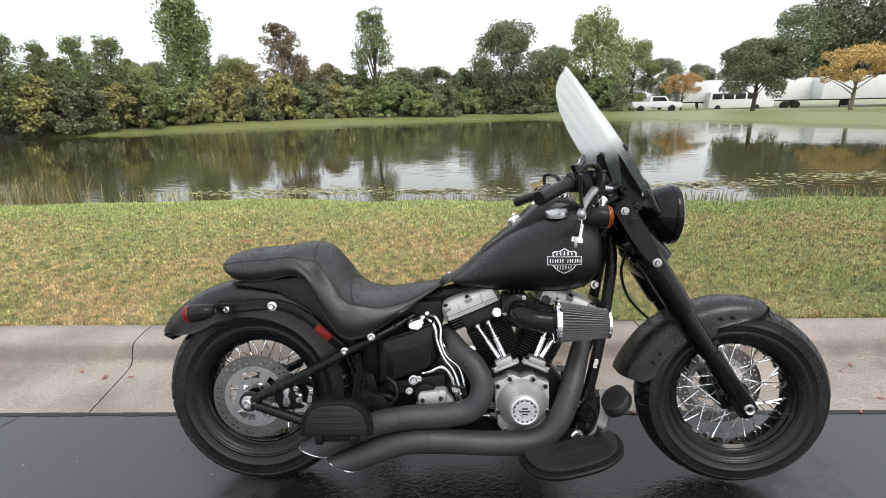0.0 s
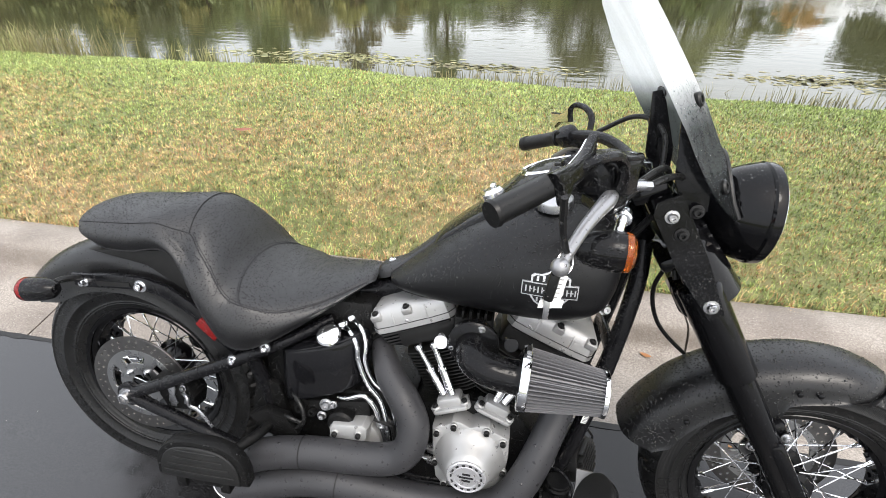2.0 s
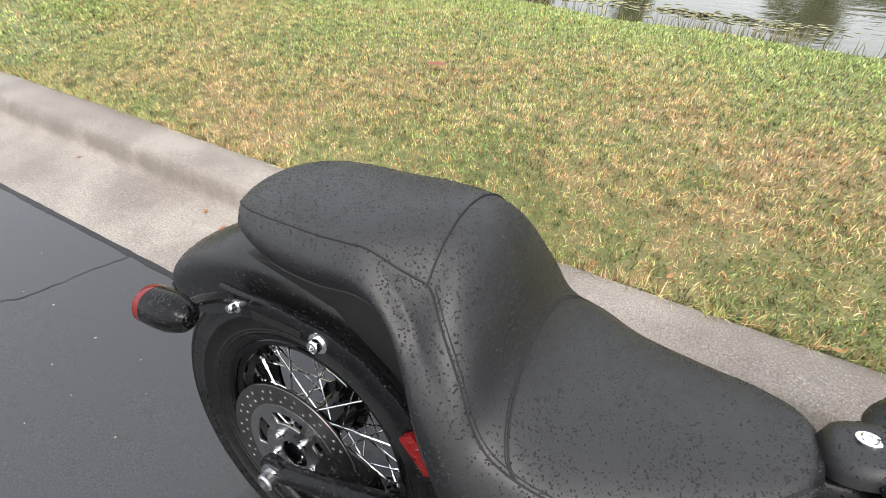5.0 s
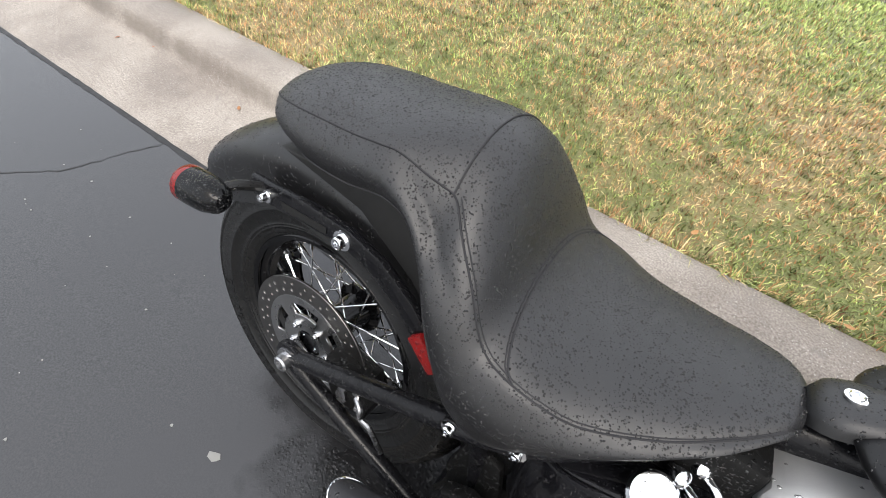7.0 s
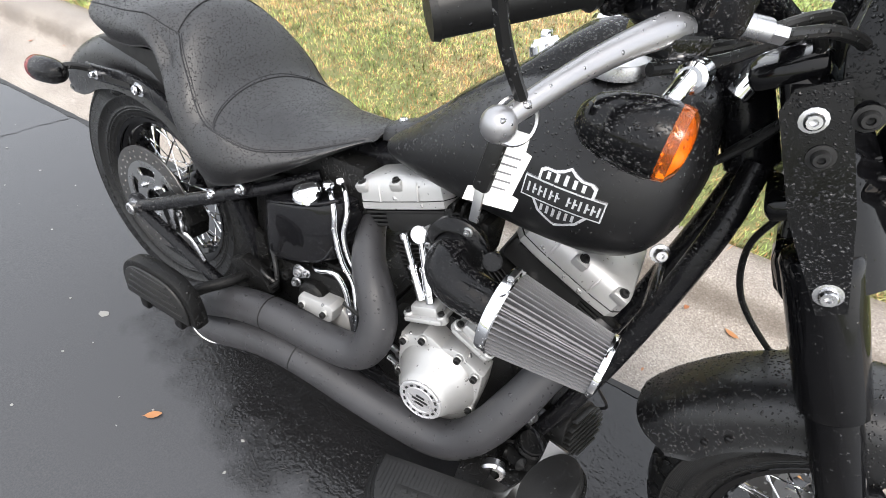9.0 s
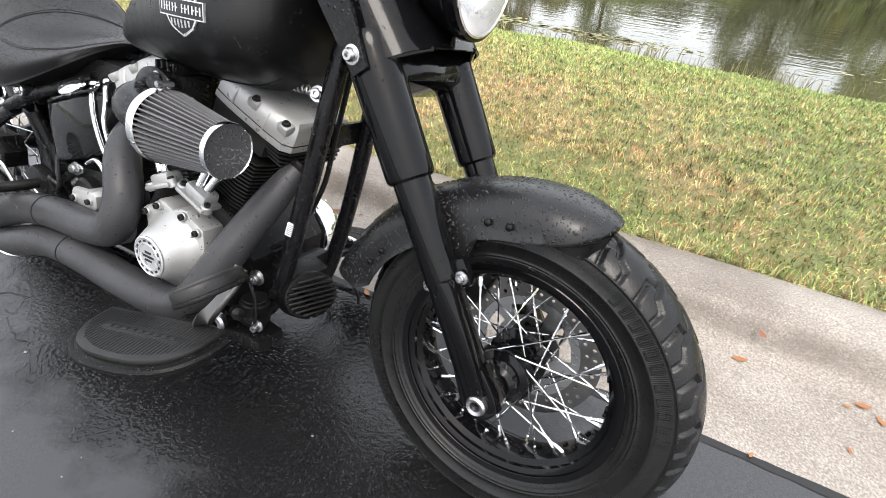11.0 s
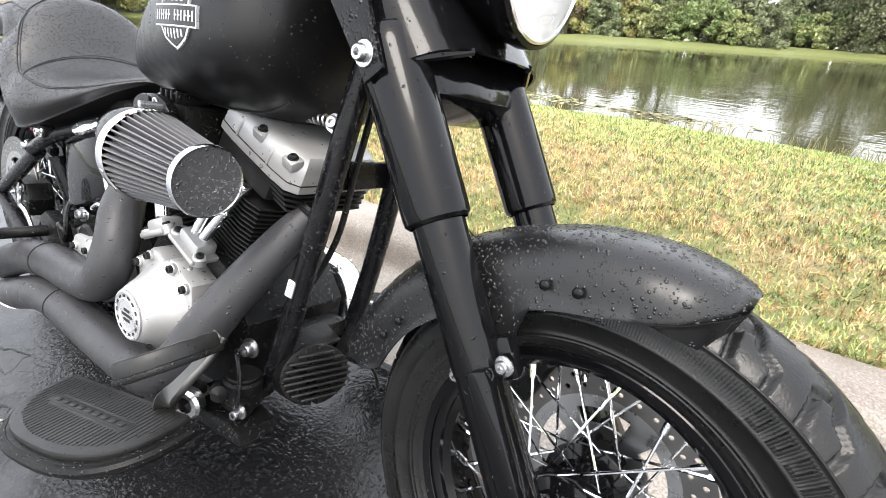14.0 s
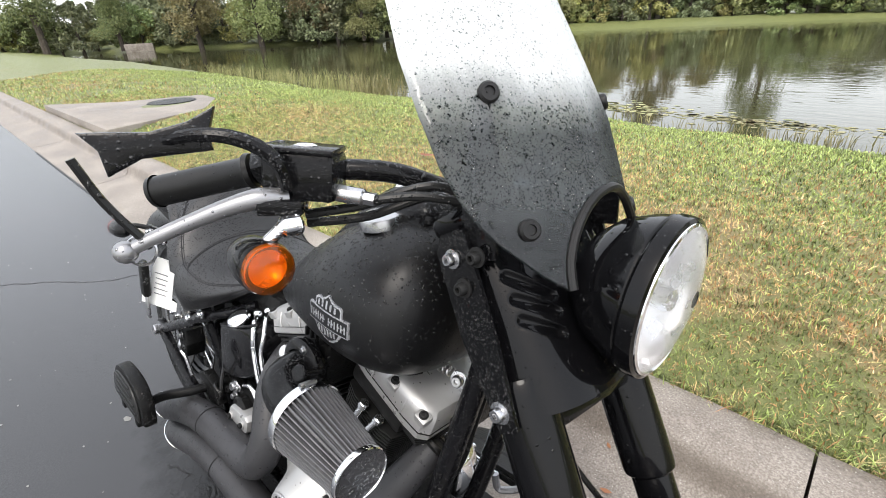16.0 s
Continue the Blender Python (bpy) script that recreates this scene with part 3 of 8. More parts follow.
def rain_beads(ob, per_area, r0, r1, mat, seed, keep=None, flat=0.5):
    """Scatters flattened drops of water over a part, so many to the square metre."""
    me = ob.data
    me.calc_loop_triangles()
    v = np.empty(len(me.vertices) * 3, np.float32)
    me.vertices.foreach_get("co", v)
    v = v.reshape(-1, 3).astype(float)
    tri = np.empty(len(me.loop_triangles) * 3, np.int32)
    me.loop_triangles.foreach_get("vertices", tri)
    tri = tri.reshape(-1, 3)
    a, b, c = v[tri[:, 0]], v[tri[:, 1]], v[tri[:, 2]]
    cross = np.cross(b - a, c - a)
    size = np.linalg.norm(cross, axis=1) + 1e-12
    normal = cross / size[:, None]
    ok = np.ones(len(tri), bool) if keep is None else keep((a + b + c) / 3, normal)
    weight = np.where(ok, size / 2, 0.0)
    rng = np.random.default_rng(seed)
    n = int(weight.sum() * per_area)
    pick = rng.choice(len(tri), n, p=weight / weight.sum())
    s, t = rng.random(n), rng.random(n)
    flip = s + t > 1
    s[flip], t[flip] = 1 - s[flip], 1 - t[flip]
    p = a[pick] + s[:, None] * (b - a)[pick] + t[:, None] * (c - a)[pick]
    # rain gathers in patches
    patch = np.sin(31 * p[:, 0] + 5 * p[:, 2]) * np.sin(27 * p[:, 1] + 9 * p[:, 0]) + 0.6 * np.sin(83 * p[:, 0] - 40 * p[:, 2]) * np.sin(71 * p[:, 2] + 12)
    stay = rng.random(n) < 0.72 + 0.35 * patch
    p, nr, n = p[stay], normal[pick][stay], int(stay.sum())
    r = r0 + (r1 - r0) * rng.random(n) ** 2.6
    side = np.cross(nr, rng.normal(0, 1, (n, 3)))
    side /= np.linalg.norm(side, axis=1)[:, None]
    up = np.cross(nr, side)
    k = 6
    ang = np.arange(k) * 2 * np.pi / k
    wob = 1 + 0.22 * np.sin(ang[None] * 2 + rng.uniform(0, 6, (n, 1)))
    ring = side[:, None] * np.cos(ang)[None, :, None] + up[:, None] * np.sin(ang)[None, :, None]
    base = p[:, None] + ring * (r[:, None] * wob)[:, :, None] - nr[:, None] * 0.0002
    mid = p[:, None] + ring * (0.72 * r[:, None] * wob)[:, :, None] + (nr * (0.68 * flat * r)[:, None])[:, None]
    top = (p + nr * (flat * r)[:, None])[:, None]
    verts = np.concatenate([base, mid, top], 1).reshape(-1, 3)
    j = np.arange(k)
    q = (j + 1) % k
    local = np.concatenate([np.stack([j, q, k + q], 1), np.stack([j, k + q, k + j], 1), np.stack([k + j, k + q, np.full(k, 2 * k)], 1)])
    faces = (local[None] + (np.arange(n) * (2 * k + 1))[:, None, None]).reshape(-1, 3)
    drops = part("rain_beading", raw_mesh("rain_beading", verts, faces, mat, True), None, ob, "beads of rain water")
    drops["kind"] = "stuff"
    return drops


def thing(name, label, category, m=None, group="", kind=""):
    ob = new(name)
    ob.empty_display_size = 0.1
    if m is not None:
        ob.matrix_basis = m
    return tagged(ob, label, category, group, kind)


def plate_with_holes(name, outer, holes, thick):
    """A flat plate in its own xy plane with holes cut through it."""
    cu = bpy.data.curves.new(name, "CURVE")
    cu.dimensions, cu.fill_mode, cu.extrude = "2D", "BOTH", thick / 2
    for loop in [outer, *holes]:
        sp = cu.splines.new("POLY")
        sp.points.add(len(loop) - 1)
        for q, p in zip(sp.points, loop):
            q.co = (p[0], p[1], 0, 1)
        sp.use_cyclic_u = True
    tmp = bpy.data.objects.new(name, cu)
    me = bpy.data.meshes.new_from_object(tmp)
    bpy.data.objects.remove(tmp)
    bm = bmesh.new()
    bm.from_mesh(me)
    bmesh.ops.remove_doubles(bm, verts=bm.verts, dist=1e-5)
    bm.to_mesh(me)
    bm.free()
    return me


def circle(r, n=48, cx=0.0, cy=0.0, start=0.0):
    return [(cx + r * math.cos(start + 2 * math.pi * k / n), cy + r * math.sin(start + 2 * math.pi * k / n)) for k in range(n)]


def arc_slot(r0, r1, a0, a1, n=10):
    a0, a1 = radians(a0), radians(a1)
    return [(r1 * math.cos(a0 + (a1 - a0) * k / n), r1 * math.sin(a0 + (a1 - a0) * k / n)) for k in range(n + 1)] + [(r0 * math.cos(a1 + (a0 - a1) * k / n), r0 * math.sin(a1 + (a0 - a1) * k / n)) for k in range(n + 1)]


def raw_mesh(name, verts, faces, mat, smooth=False):
    """A large mesh straight from arrays: faces all with the same corner count."""
    me = bpy.data.meshes.new(name)
    verts, faces = np.asarray(verts, np.float32), np.asarray(faces, np.int32)
    n, k = faces.shape
    me.vertices.add(len(verts))
    me.vertices.foreach_set("co", verts.ravel())
    me.loops.add(n * k)
    me.loops.foreach_set("vertex_index", faces.ravel())
    me.polygons.add(n)
    me.polygons.foreach_set("loop_start", np.arange(0, n * k, k, dtype=np.int32))
    me.polygons.foreach_set("loop_total", np.full(n, k, dtype=np.int32))
    me.polygons.foreach_set("use_smooth", np.full(n, smooth))
    me.update(calc_edges=True)
    me.materials.append(mat)
    return me


# ---- ground, road, kerb, pond ----
POND = [(-34, 9.6), (-22, 8.4), (-14, 7.6), (-9, 7.05), (-4, 7.25), (-1.5, 7.15), (0.6, 6.8), (4.8, 6.45), (8, 6.6), (14, 6.9), (22, 9), (27, 16), (25.5, 26), (22.5, 36), (18, 47), (9, 55), (-2, 52), (-11, 47.5), (-20, 42), (-28, 35), (-37, 30), (-48, 21), (-60, 14), (-66, 11), (-50, 9.5)]
WATER_Z = -0.40


def pond_distance(x, y):
    """Distance to the shore, above zero on land."""
    p = np.array(POND, float)
    q = np.roll(p, -1, 0)
    best = np.full(x.shape, 1e9)
    inside = np.zeros(x.shape, bool)
    for (ax, ay), (bx, by) in zip(p, q):
        dx, dy = bx - ax, by - ay
        t = np.clip(((x - ax) * dx + (y - ay) * dy) / (dx * dx + dy * dy), 0, 1)
        best = np.minimum(best, np.hypot(x - ax - t * dx, y - ay - t * dy))
        cross = (ay > y) != (by > y)
        with np.errstate(divide="ignore", invalid="ignore"):
            inside ^= cross & (x < (bx - ax) * (y - ay) / (by - ay + 1e-12) + ax)
    return np.where(inside, -best, best)


def ground_height(x, y):
    d = pond_distance(x, y) + 0.12 * np.sin(1.7 * x) * np.sin(1.3 * y + 0.4 * x)
    z = np.interp(d, [-6, 0, 0.35, 1.6, 3.0, 4.3, 5.2, 6.0, 9, 30], [-1.6, WATER_Z - 0.03, -0.31, -0.12, 0.08, 0.2, 0.19, 0.12, 0.05, -0.1])
    z = z + 0.012 * np.sin(3.1 * x + 1.0) * np.sin(2.3 * y)
    edge = np.clip((y - 0.99) / 0.45, 0, 1)
    near = (y < 1.6) & (y >= 0.98)
    z = np.where(near, 0.085 + (z - 0.085) * edge, z)
    return np.where(y < 0.98, np.where(y < -8.9, 0.0, -0.3), z)


def grown(start, stop, step, grow):
    out, v = [start], start
    while v < stop:
        v += step
        step *= grow
        out.append(min(v, stop))
    return out


def build_ground():
    right = grown(10, 2500, 0.3, 1.12)[1:]
    xs = np.array([-v for v in reversed(grown(12, 2500, 0.3, 1.10)[1:])] + list(np.arange(-12, 10.01, 0.22)) + right)
    ys = np.array([-2500, -400, -60, -20, -9.2, -8.8, 0.95, 0.99] + list(np.arange(1.1, 8.6, 0.16)) + grown(8.7, 2500, 0.35, 1.07))
    gx, gy = np.meshgrid(xs, ys)
    z = ground_height(gx.ravel(), gy.ravel())
    far = np.hypot(gx.ravel(), gy.ravel()) > 120
    z[far] = -0.1
    nx, ny = len(xs), len(ys)
    i = np.arange(ny - 1)[:, None] * nx + np.arange(nx - 1)[None]
    faces = np.stack([i, i + 1, i + nx + 1, i + nx], -1).reshape(-1, 4)
    me = raw_mesh("ground", np.stack([gx.ravel(), gy.ravel(), z], -1), faces, M_TURF, True)
    tagged(new("ground", me), "patchy green and straw-coloured lawn sloping to a pond", "lawn", kind="structure")


def road_z(y):
    return float(np.interp(y, [-9, -4, -2, -1, -0.5, -0.25, -0.03, 0.15, 0.362], [0.0, 0.06, 0.045, 0.012, -0.01, -0.024, -0.033, -0.034, -0.031]))


def build_road():
    xs = np.concatenate([-np.array(grown(6, 400, 1.0, 1.3)[::-1]), np.arange(-5, 5.1, 0.5), np.array(grown(6, 400, 1.0, 1.3))])
    ys = [-9, -6, -4, -3, -2, -1.5, -1, -0.75, -0.5, -0.37, -0.25, -0.14, -0.03, 0.06, 0.15, 0.25, 0.362]
    v = [(x, y, road_z(y)) for y in ys for x in xs]
    n = len(xs)
    f = [(a * n + b, a * n + b + 1, (a + 1) * n + b + 1, (a + 1) * n + b) for a in range(len(ys) - 1) for b in range(n - 1)]
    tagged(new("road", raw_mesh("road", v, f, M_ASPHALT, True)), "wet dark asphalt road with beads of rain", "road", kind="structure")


KERB_PROFILE = [(0.364, -0.03), (0.45, -0.025), (0.6, -0.014), (0.70, -0.006), (0.728, 0.002), (0.748, 0.022), (0.762, 0.06), (0.778, 0.09), (0.80, 0.105), (0.9, 0.112), (0.985, 0.112), (1.0, 0.1), (1.0, -0.25), (0.364, -0.25)]


def build_kerb():
    kerb = thing("kerb", "damp beige concrete kerb with gutter, stained and joined", "kerb", kind="structure")
    joints = [-60, -40, -25, -17.2, -14.5, -11.8, -9.1, -6.4, -3.7, -1.0, 1.695, 4.4, 7.1, 9.8, 20, 60, 200]
    for a, b in zip(joints, joints[1:]):
        a, b = a + 0.004, b - 0.004
        n = max(2, min(12, int((b - a) / 0.25)))
        rings = []
        for k in range(n + 1):
            x = a + (b - a) * k / n
            ins = 0.004 if k in (0, n) else 0.0
            wob = 0.004 * math.sin(2.1 * x) + 0.003 * math.sin(5.3 * x + 1)
            skew = 0.10 if abs(a + 1.0) < 0.1 and k == 0 or abs(b + 1.0) < 0.1 and k == n else 0.0
            rings.append([(x - skew * (y - 0.36), y + (wob if y > 0.7 else 0.3 * wob), z - (ins if z > -0.2 else 0)) for y, z in KERB_PROFILE])
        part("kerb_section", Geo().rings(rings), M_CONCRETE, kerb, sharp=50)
    return kerb


def build_inlet():
    slab = thing("drain_inlet", "pale concrete storm drain slab with an iron cover", "storm drain")
    poly = [(-9.2, 1.02), (-8.1, 1.9), (-7.5, 3.05), (-6.75, 3.0), (-5.8, 2.4), (-5.3, 1.02)]
    part("slab", Geo().prism(poly, -0.2, 0.2, "xy", 0.02), M_CONCRETE, slab)
    part("cover", Geo().lathe([(0.0, 0.0), (0.36, 0.0), (0.37, -0.01), (0.37, -0.05)], 32, (-7.1, 2.4, 0.212), (0, 0, 1)), M_CASE, slab, "dark iron cover")


def build_water():
    xs, ys = np.linspace(-80, 40, 60), np.linspace(5, 70, 40)
    gx, gy = np.meshgrid(xs, ys)
    i = np.arange(39)[:, None] * 60 + np.arange(59)[None]
    faces = np.stack([i, i + 1, i + 61, i + 60], -1).reshape(-1, 4)
    me = raw_mesh("water", np.stack([gx.ravel(), gy.ravel(), np.full(gx.size, WATER_Z)], -1), faces, M_WATER, True)
    tagged(new("water", me), "brown-green pond with light ripples", "pond", kind="structure")


def blade_mesh(name, x, y, h, w, mat, rng, lean=0.6, base=None):
    n = len(x)
    z = ground_height(x, y) if base is None else base
    a, b = rng.uniform(0, 2 * np.pi, n), rng.uniform(0, 2 * np.pi, n)
    side = np.stack([np.cos(a), np.sin(a), np.zeros(n)], -1) * (w / 2)[:, None]
    tilt = np.abs(rng.normal(0, lean, n))
    way = np.stack([np.sin(tilt) * np.cos(b), np.sin(tilt) * np.sin(b), np.cos(tilt)], -1)
    root = np.stack([x, y, z - 0.004], -1)
    mid = root + way * (0.55 * h)[:, None]
    droop = way.copy()
    droop[:, :2] *= 1.6
    droop[:, 2] *= 0.55
    tip = mid + droop * (0.5 * h)[:, None]
    v = np.stack([root - side, root + side, mid - 0.8 * side, mid + 0.8 * side, tip], 1).reshape(-1, 3)
    k = np.arange(n)[:, None] * 5
    f = np.concatenate([k + [0, 1, 3], k + [0, 3, 2], k + [2, 3, 4]], 0)
    return raw_mesh(name, v, f, mat)


def build_grass():
    rng = np.random.default_rng(4)
    xs, ys, hs, ws = [], [], [], []
    for y0, y1, x0, x1, dens, h, w in ((1.005, 1.8, -3.6, 4.2, 15500, 0.027, 0.0046), (1.8, 3.0, -4.8, 5.5, 9500, 0.03, 0.0056), (3.0, 4.6, -7, 7.5, 4200, 0.036, 0.0075), (4.6, 7.3, -9.5, 9.5, 1900, 0.046, 0.01), (1.0, 7.6, -19, -6.5, 600, 0.06, 0.013), (1.005, 3.0, -9.5, -3.6, 3000, 0.036, 0.009), (1.005, 3.0, 4.2, 8.5, 3600, 0.034, 0.008), (3.0, 4.6, 7.5, 11, 1200, 0.04, 0.011)):
        n = int((y1 - y0) * (x1 - x0) * dens)
        x, y = rng.uniform(x0, x1, n), rng.uniform(y0, y1, n)
        ok = pond_distance(x, y) > 0.05
        slab = y < np.interp(x, [-9.2, -8.1, -7.5, -6.75, -5.8, -5.3], [1.02, 1.9, 3.05, 3.0, 2.4, 1.02], 0, 0)
        ok &= ~slab
        xs.append(x[ok]), ys.append(y[ok])
        hs.append(h * rng.uniform(0.5, 1.35, ok.sum())), ws.append(w * rng.uniform(0.7, 1.3, ok.sum()))
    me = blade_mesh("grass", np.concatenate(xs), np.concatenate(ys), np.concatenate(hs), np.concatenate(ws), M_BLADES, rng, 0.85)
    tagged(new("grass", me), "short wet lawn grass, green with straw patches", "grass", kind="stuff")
    # a fringe that hangs over the back of the kerb
    n = 5200
    x, y = rng.uniform(-3.8, 4.4, n), 1.0 + rng.normal(0.006, 0.012, n)
    me = blade_mesh("kerb_grass", x, y, 0.06 * rng.uniform(0.5, 1.3, n), 0.0036 * rng.uniform(0.7, 1.3, n), M_BLADES, rng, 1.0, np.full(n, 0.102))
    tagged(new("kerb_grass", me), "ragged grass fringe along the back of the kerb", "grass", kind="stuff")


def build_reeds():
    rng = np.random.default_rng(9)
    spots = [(-7.6, 7.1, 1.3, 420, 0.75), (-9.5, 7.3, 1.6, 420, 0.7), (-13, 7.8, 2.0, 380, 0.6), (-5.0, 7.4, 0.9, 110, 0.45), (-2.6, 7.35, 1.6, 190, 0.3), (0.6, 7.0, 1.6, 260, 0.3), (2.8, 6.85, 1.2, 120, 0.28), (5.0, 6.65, 1.0, 150, 0.3), (7.4, 6.8, 1.4, 170, 0.3), (-18, 8.2, 2.5, 300, 0.6)]
    for cx, cy, spread, n, h in spots:
        x = cx + rng.normal(0, spread * 0.5, n)
        y = cy + rng.normal(0, 0.17, n)
        z = np.full(n, WATER_Z - 0.06)
        me = blade_mesh("reeds", x, y, h * rng.uniform(0.5, 1.2, n), rng.uniform(0.008, 0.014, n), M_REED, rng, 0.28, z)
        tagged(new("reeds", me), "thin dry reeds at the pond's edge", "reeds", "reeds along the shore", "stuff")
    # floating weed
    for cx, cy, sx, sy, n in ((-2.9, 8.3, 1.9, 0.5, 420), (5.9, 8.2, 1.6, 0.5, 360), (0.2, 8.0, 1.4, 0.35, 260), (9.5, 9.0, 1.8, 0.6, 300)):
        x, y = cx + rng.normal(0, sx * 0.55, n), cy + rng.normal(0, sy * 0.5, n)
        r = rng.uniform(0.015, 0.05, n)
        a = np.linspace(0, 2 * np.pi, 7)[:-1]
        v = np.stack([x[:, None] + r[:, None] * np.cos(a) * 1.6, y[:, None] + r[:, None] * np.sin(a), np.full((n, 6), WATER_Z + 0.004)], -1).reshape(-1, 3)
        f = np.arange(n * 6).reshape(n, 6)
        tagged(new("pond_weed", raw_mesh("pond_weed", v, f, M_REED)), "floating patch of pond weed on the water", "pond weed", "pond weed patches", "stuff")


# ---- trees and what stands on the far bank ----
def leaf_cloud(rng, centres, radii, count, size, flat=0.8):
    """Leaf sprays round the clump centres."""
    k = rng.integers(0, len(centres), count)
    off = rng.normal(0, 1, (count, 3))
    off /= np.linalg.norm(off, axis=1)[:, None]
    off *= (rng.uniform(0.25, 1.0, count) ** 0.5)[:, None]
    p = centres[k] + off * radii[k][:, None] * [1, 1, flat]
    s = size * rng.uniform(0.55, 1.35, count)
    u = rng.normal(0, 1, (count, 3))
    u /= np.linalg.norm(u, axis=1)[:, None]
    w = np.cross(u, rng.normal(0, 1, (count, 3)))
    w /= np.linalg.norm(w, axis=1)[:, None]
    u, w = u * (s * 0.75)[:, None], w * (s * 0.4)[:, None]
    v = np.stack([p - u, p + w, p + u, p - w], 1).reshape(-1, 3)
    return v, np.arange(count * 4).reshape(-1, 4)


def make_tree(seed, height, radius, shape, leaf_mat, leaves, leaf, label, bark=None, foot=0.25, sparse=0.0):
    """shape: cone, round, column or bush. foot: where the crown begins, as a share of the height."""
    rng = np.random.default_rng(seed)
    tree = thing("tree" if shape != "bush" else "bush", label, "tree" if shape != "bush" else "bush")
    clumps, radii = [], []
    n = int(26 + 10 * radius)
    for i in range(n):
        t = rng.uniform(0, 1) ** 0.85
        if shape == "cone":
            env = radius * (1 - 0.82 * t) * (0.75 + 0.25 * math.sin(9 * t + seed))
        elif shape == "column":
            env = radius * (0.55 + 0.45 * math.sin(math.pi * min(1, t * 0.9 + 0.15)))
        elif shape == "bush":
            env = radius * math.sqrt(max(0.05, 1 - t * t))
        else:
            env = radius * math.sqrt(max(0.04, 1 - (1.7 * t - 0.75) ** 2))
        a, r = rng.uniform(0, 2 * math.pi), env * rng.uniform(0.35, 0.95)
        clumps.append((r * math.cos(a), r * math.sin(a), height * (foot + (1 - foot) * t * 0.96)))
        radii.append(rng.uniform(0.1, 0.2) * height * (0.75 if sparse else 1.0) * (0.55 if t > 0.8 and shape != "round" else 0.85))
    clumps, radii = np.array(clumps), np.array(radii)
    trunk = Geo()
    lean = rng.normal(0, 0.02, 2)
    top = (lean[0] * height, lean[1] * height, height * (0.9 if shape in ("cone", "column") else 0.62))
    r0 = 0.02 * height + 0.05
    trunk.tube([(0, 0, -0.4), (lean[0] * 2, 0, height * 0.2), (top[0] * 0.6, top[1] * 0.6, height * 0.5), top], [r0 * 1.3, r0, r0 * 0.6, r0 * 0.15], 8, steps=4)
    for i in rng.choice(len(clumps), min(14, len(clumps)), replace=False):
        c = clumps[i]
        z0 = max(0.15 * height, c[2] * rng.uniform(0.45, 0.75))
        start = (top[0] * z0 / top[2], top[1] * z0 / top[2], z0)
        mid = (0.5 * (start[0] + c[0]), 0.5 * (start[1] + c[1]), 0.6 * c[2] + 0.4 * z0)
        trunk.tube([start, mid, tuple(c)], [r0 * 0.35, r0 * 0.22, r0 * 0.06], 5, steps=3)
    part("trunk", trunk, bark or M_BARK, tree)
    v, f = leaf_cloud(rng, clumps, radii, int(leaves * 2.1), leaf * 0.72)
    part("crown", raw_mesh("crown", v, f, leaf_mat), None, tree)
    return tree


def polar(az, dist):
    return 0.714 + dist * math.sin(radians(az)), -1.409 + dist * math.cos(radians(az))


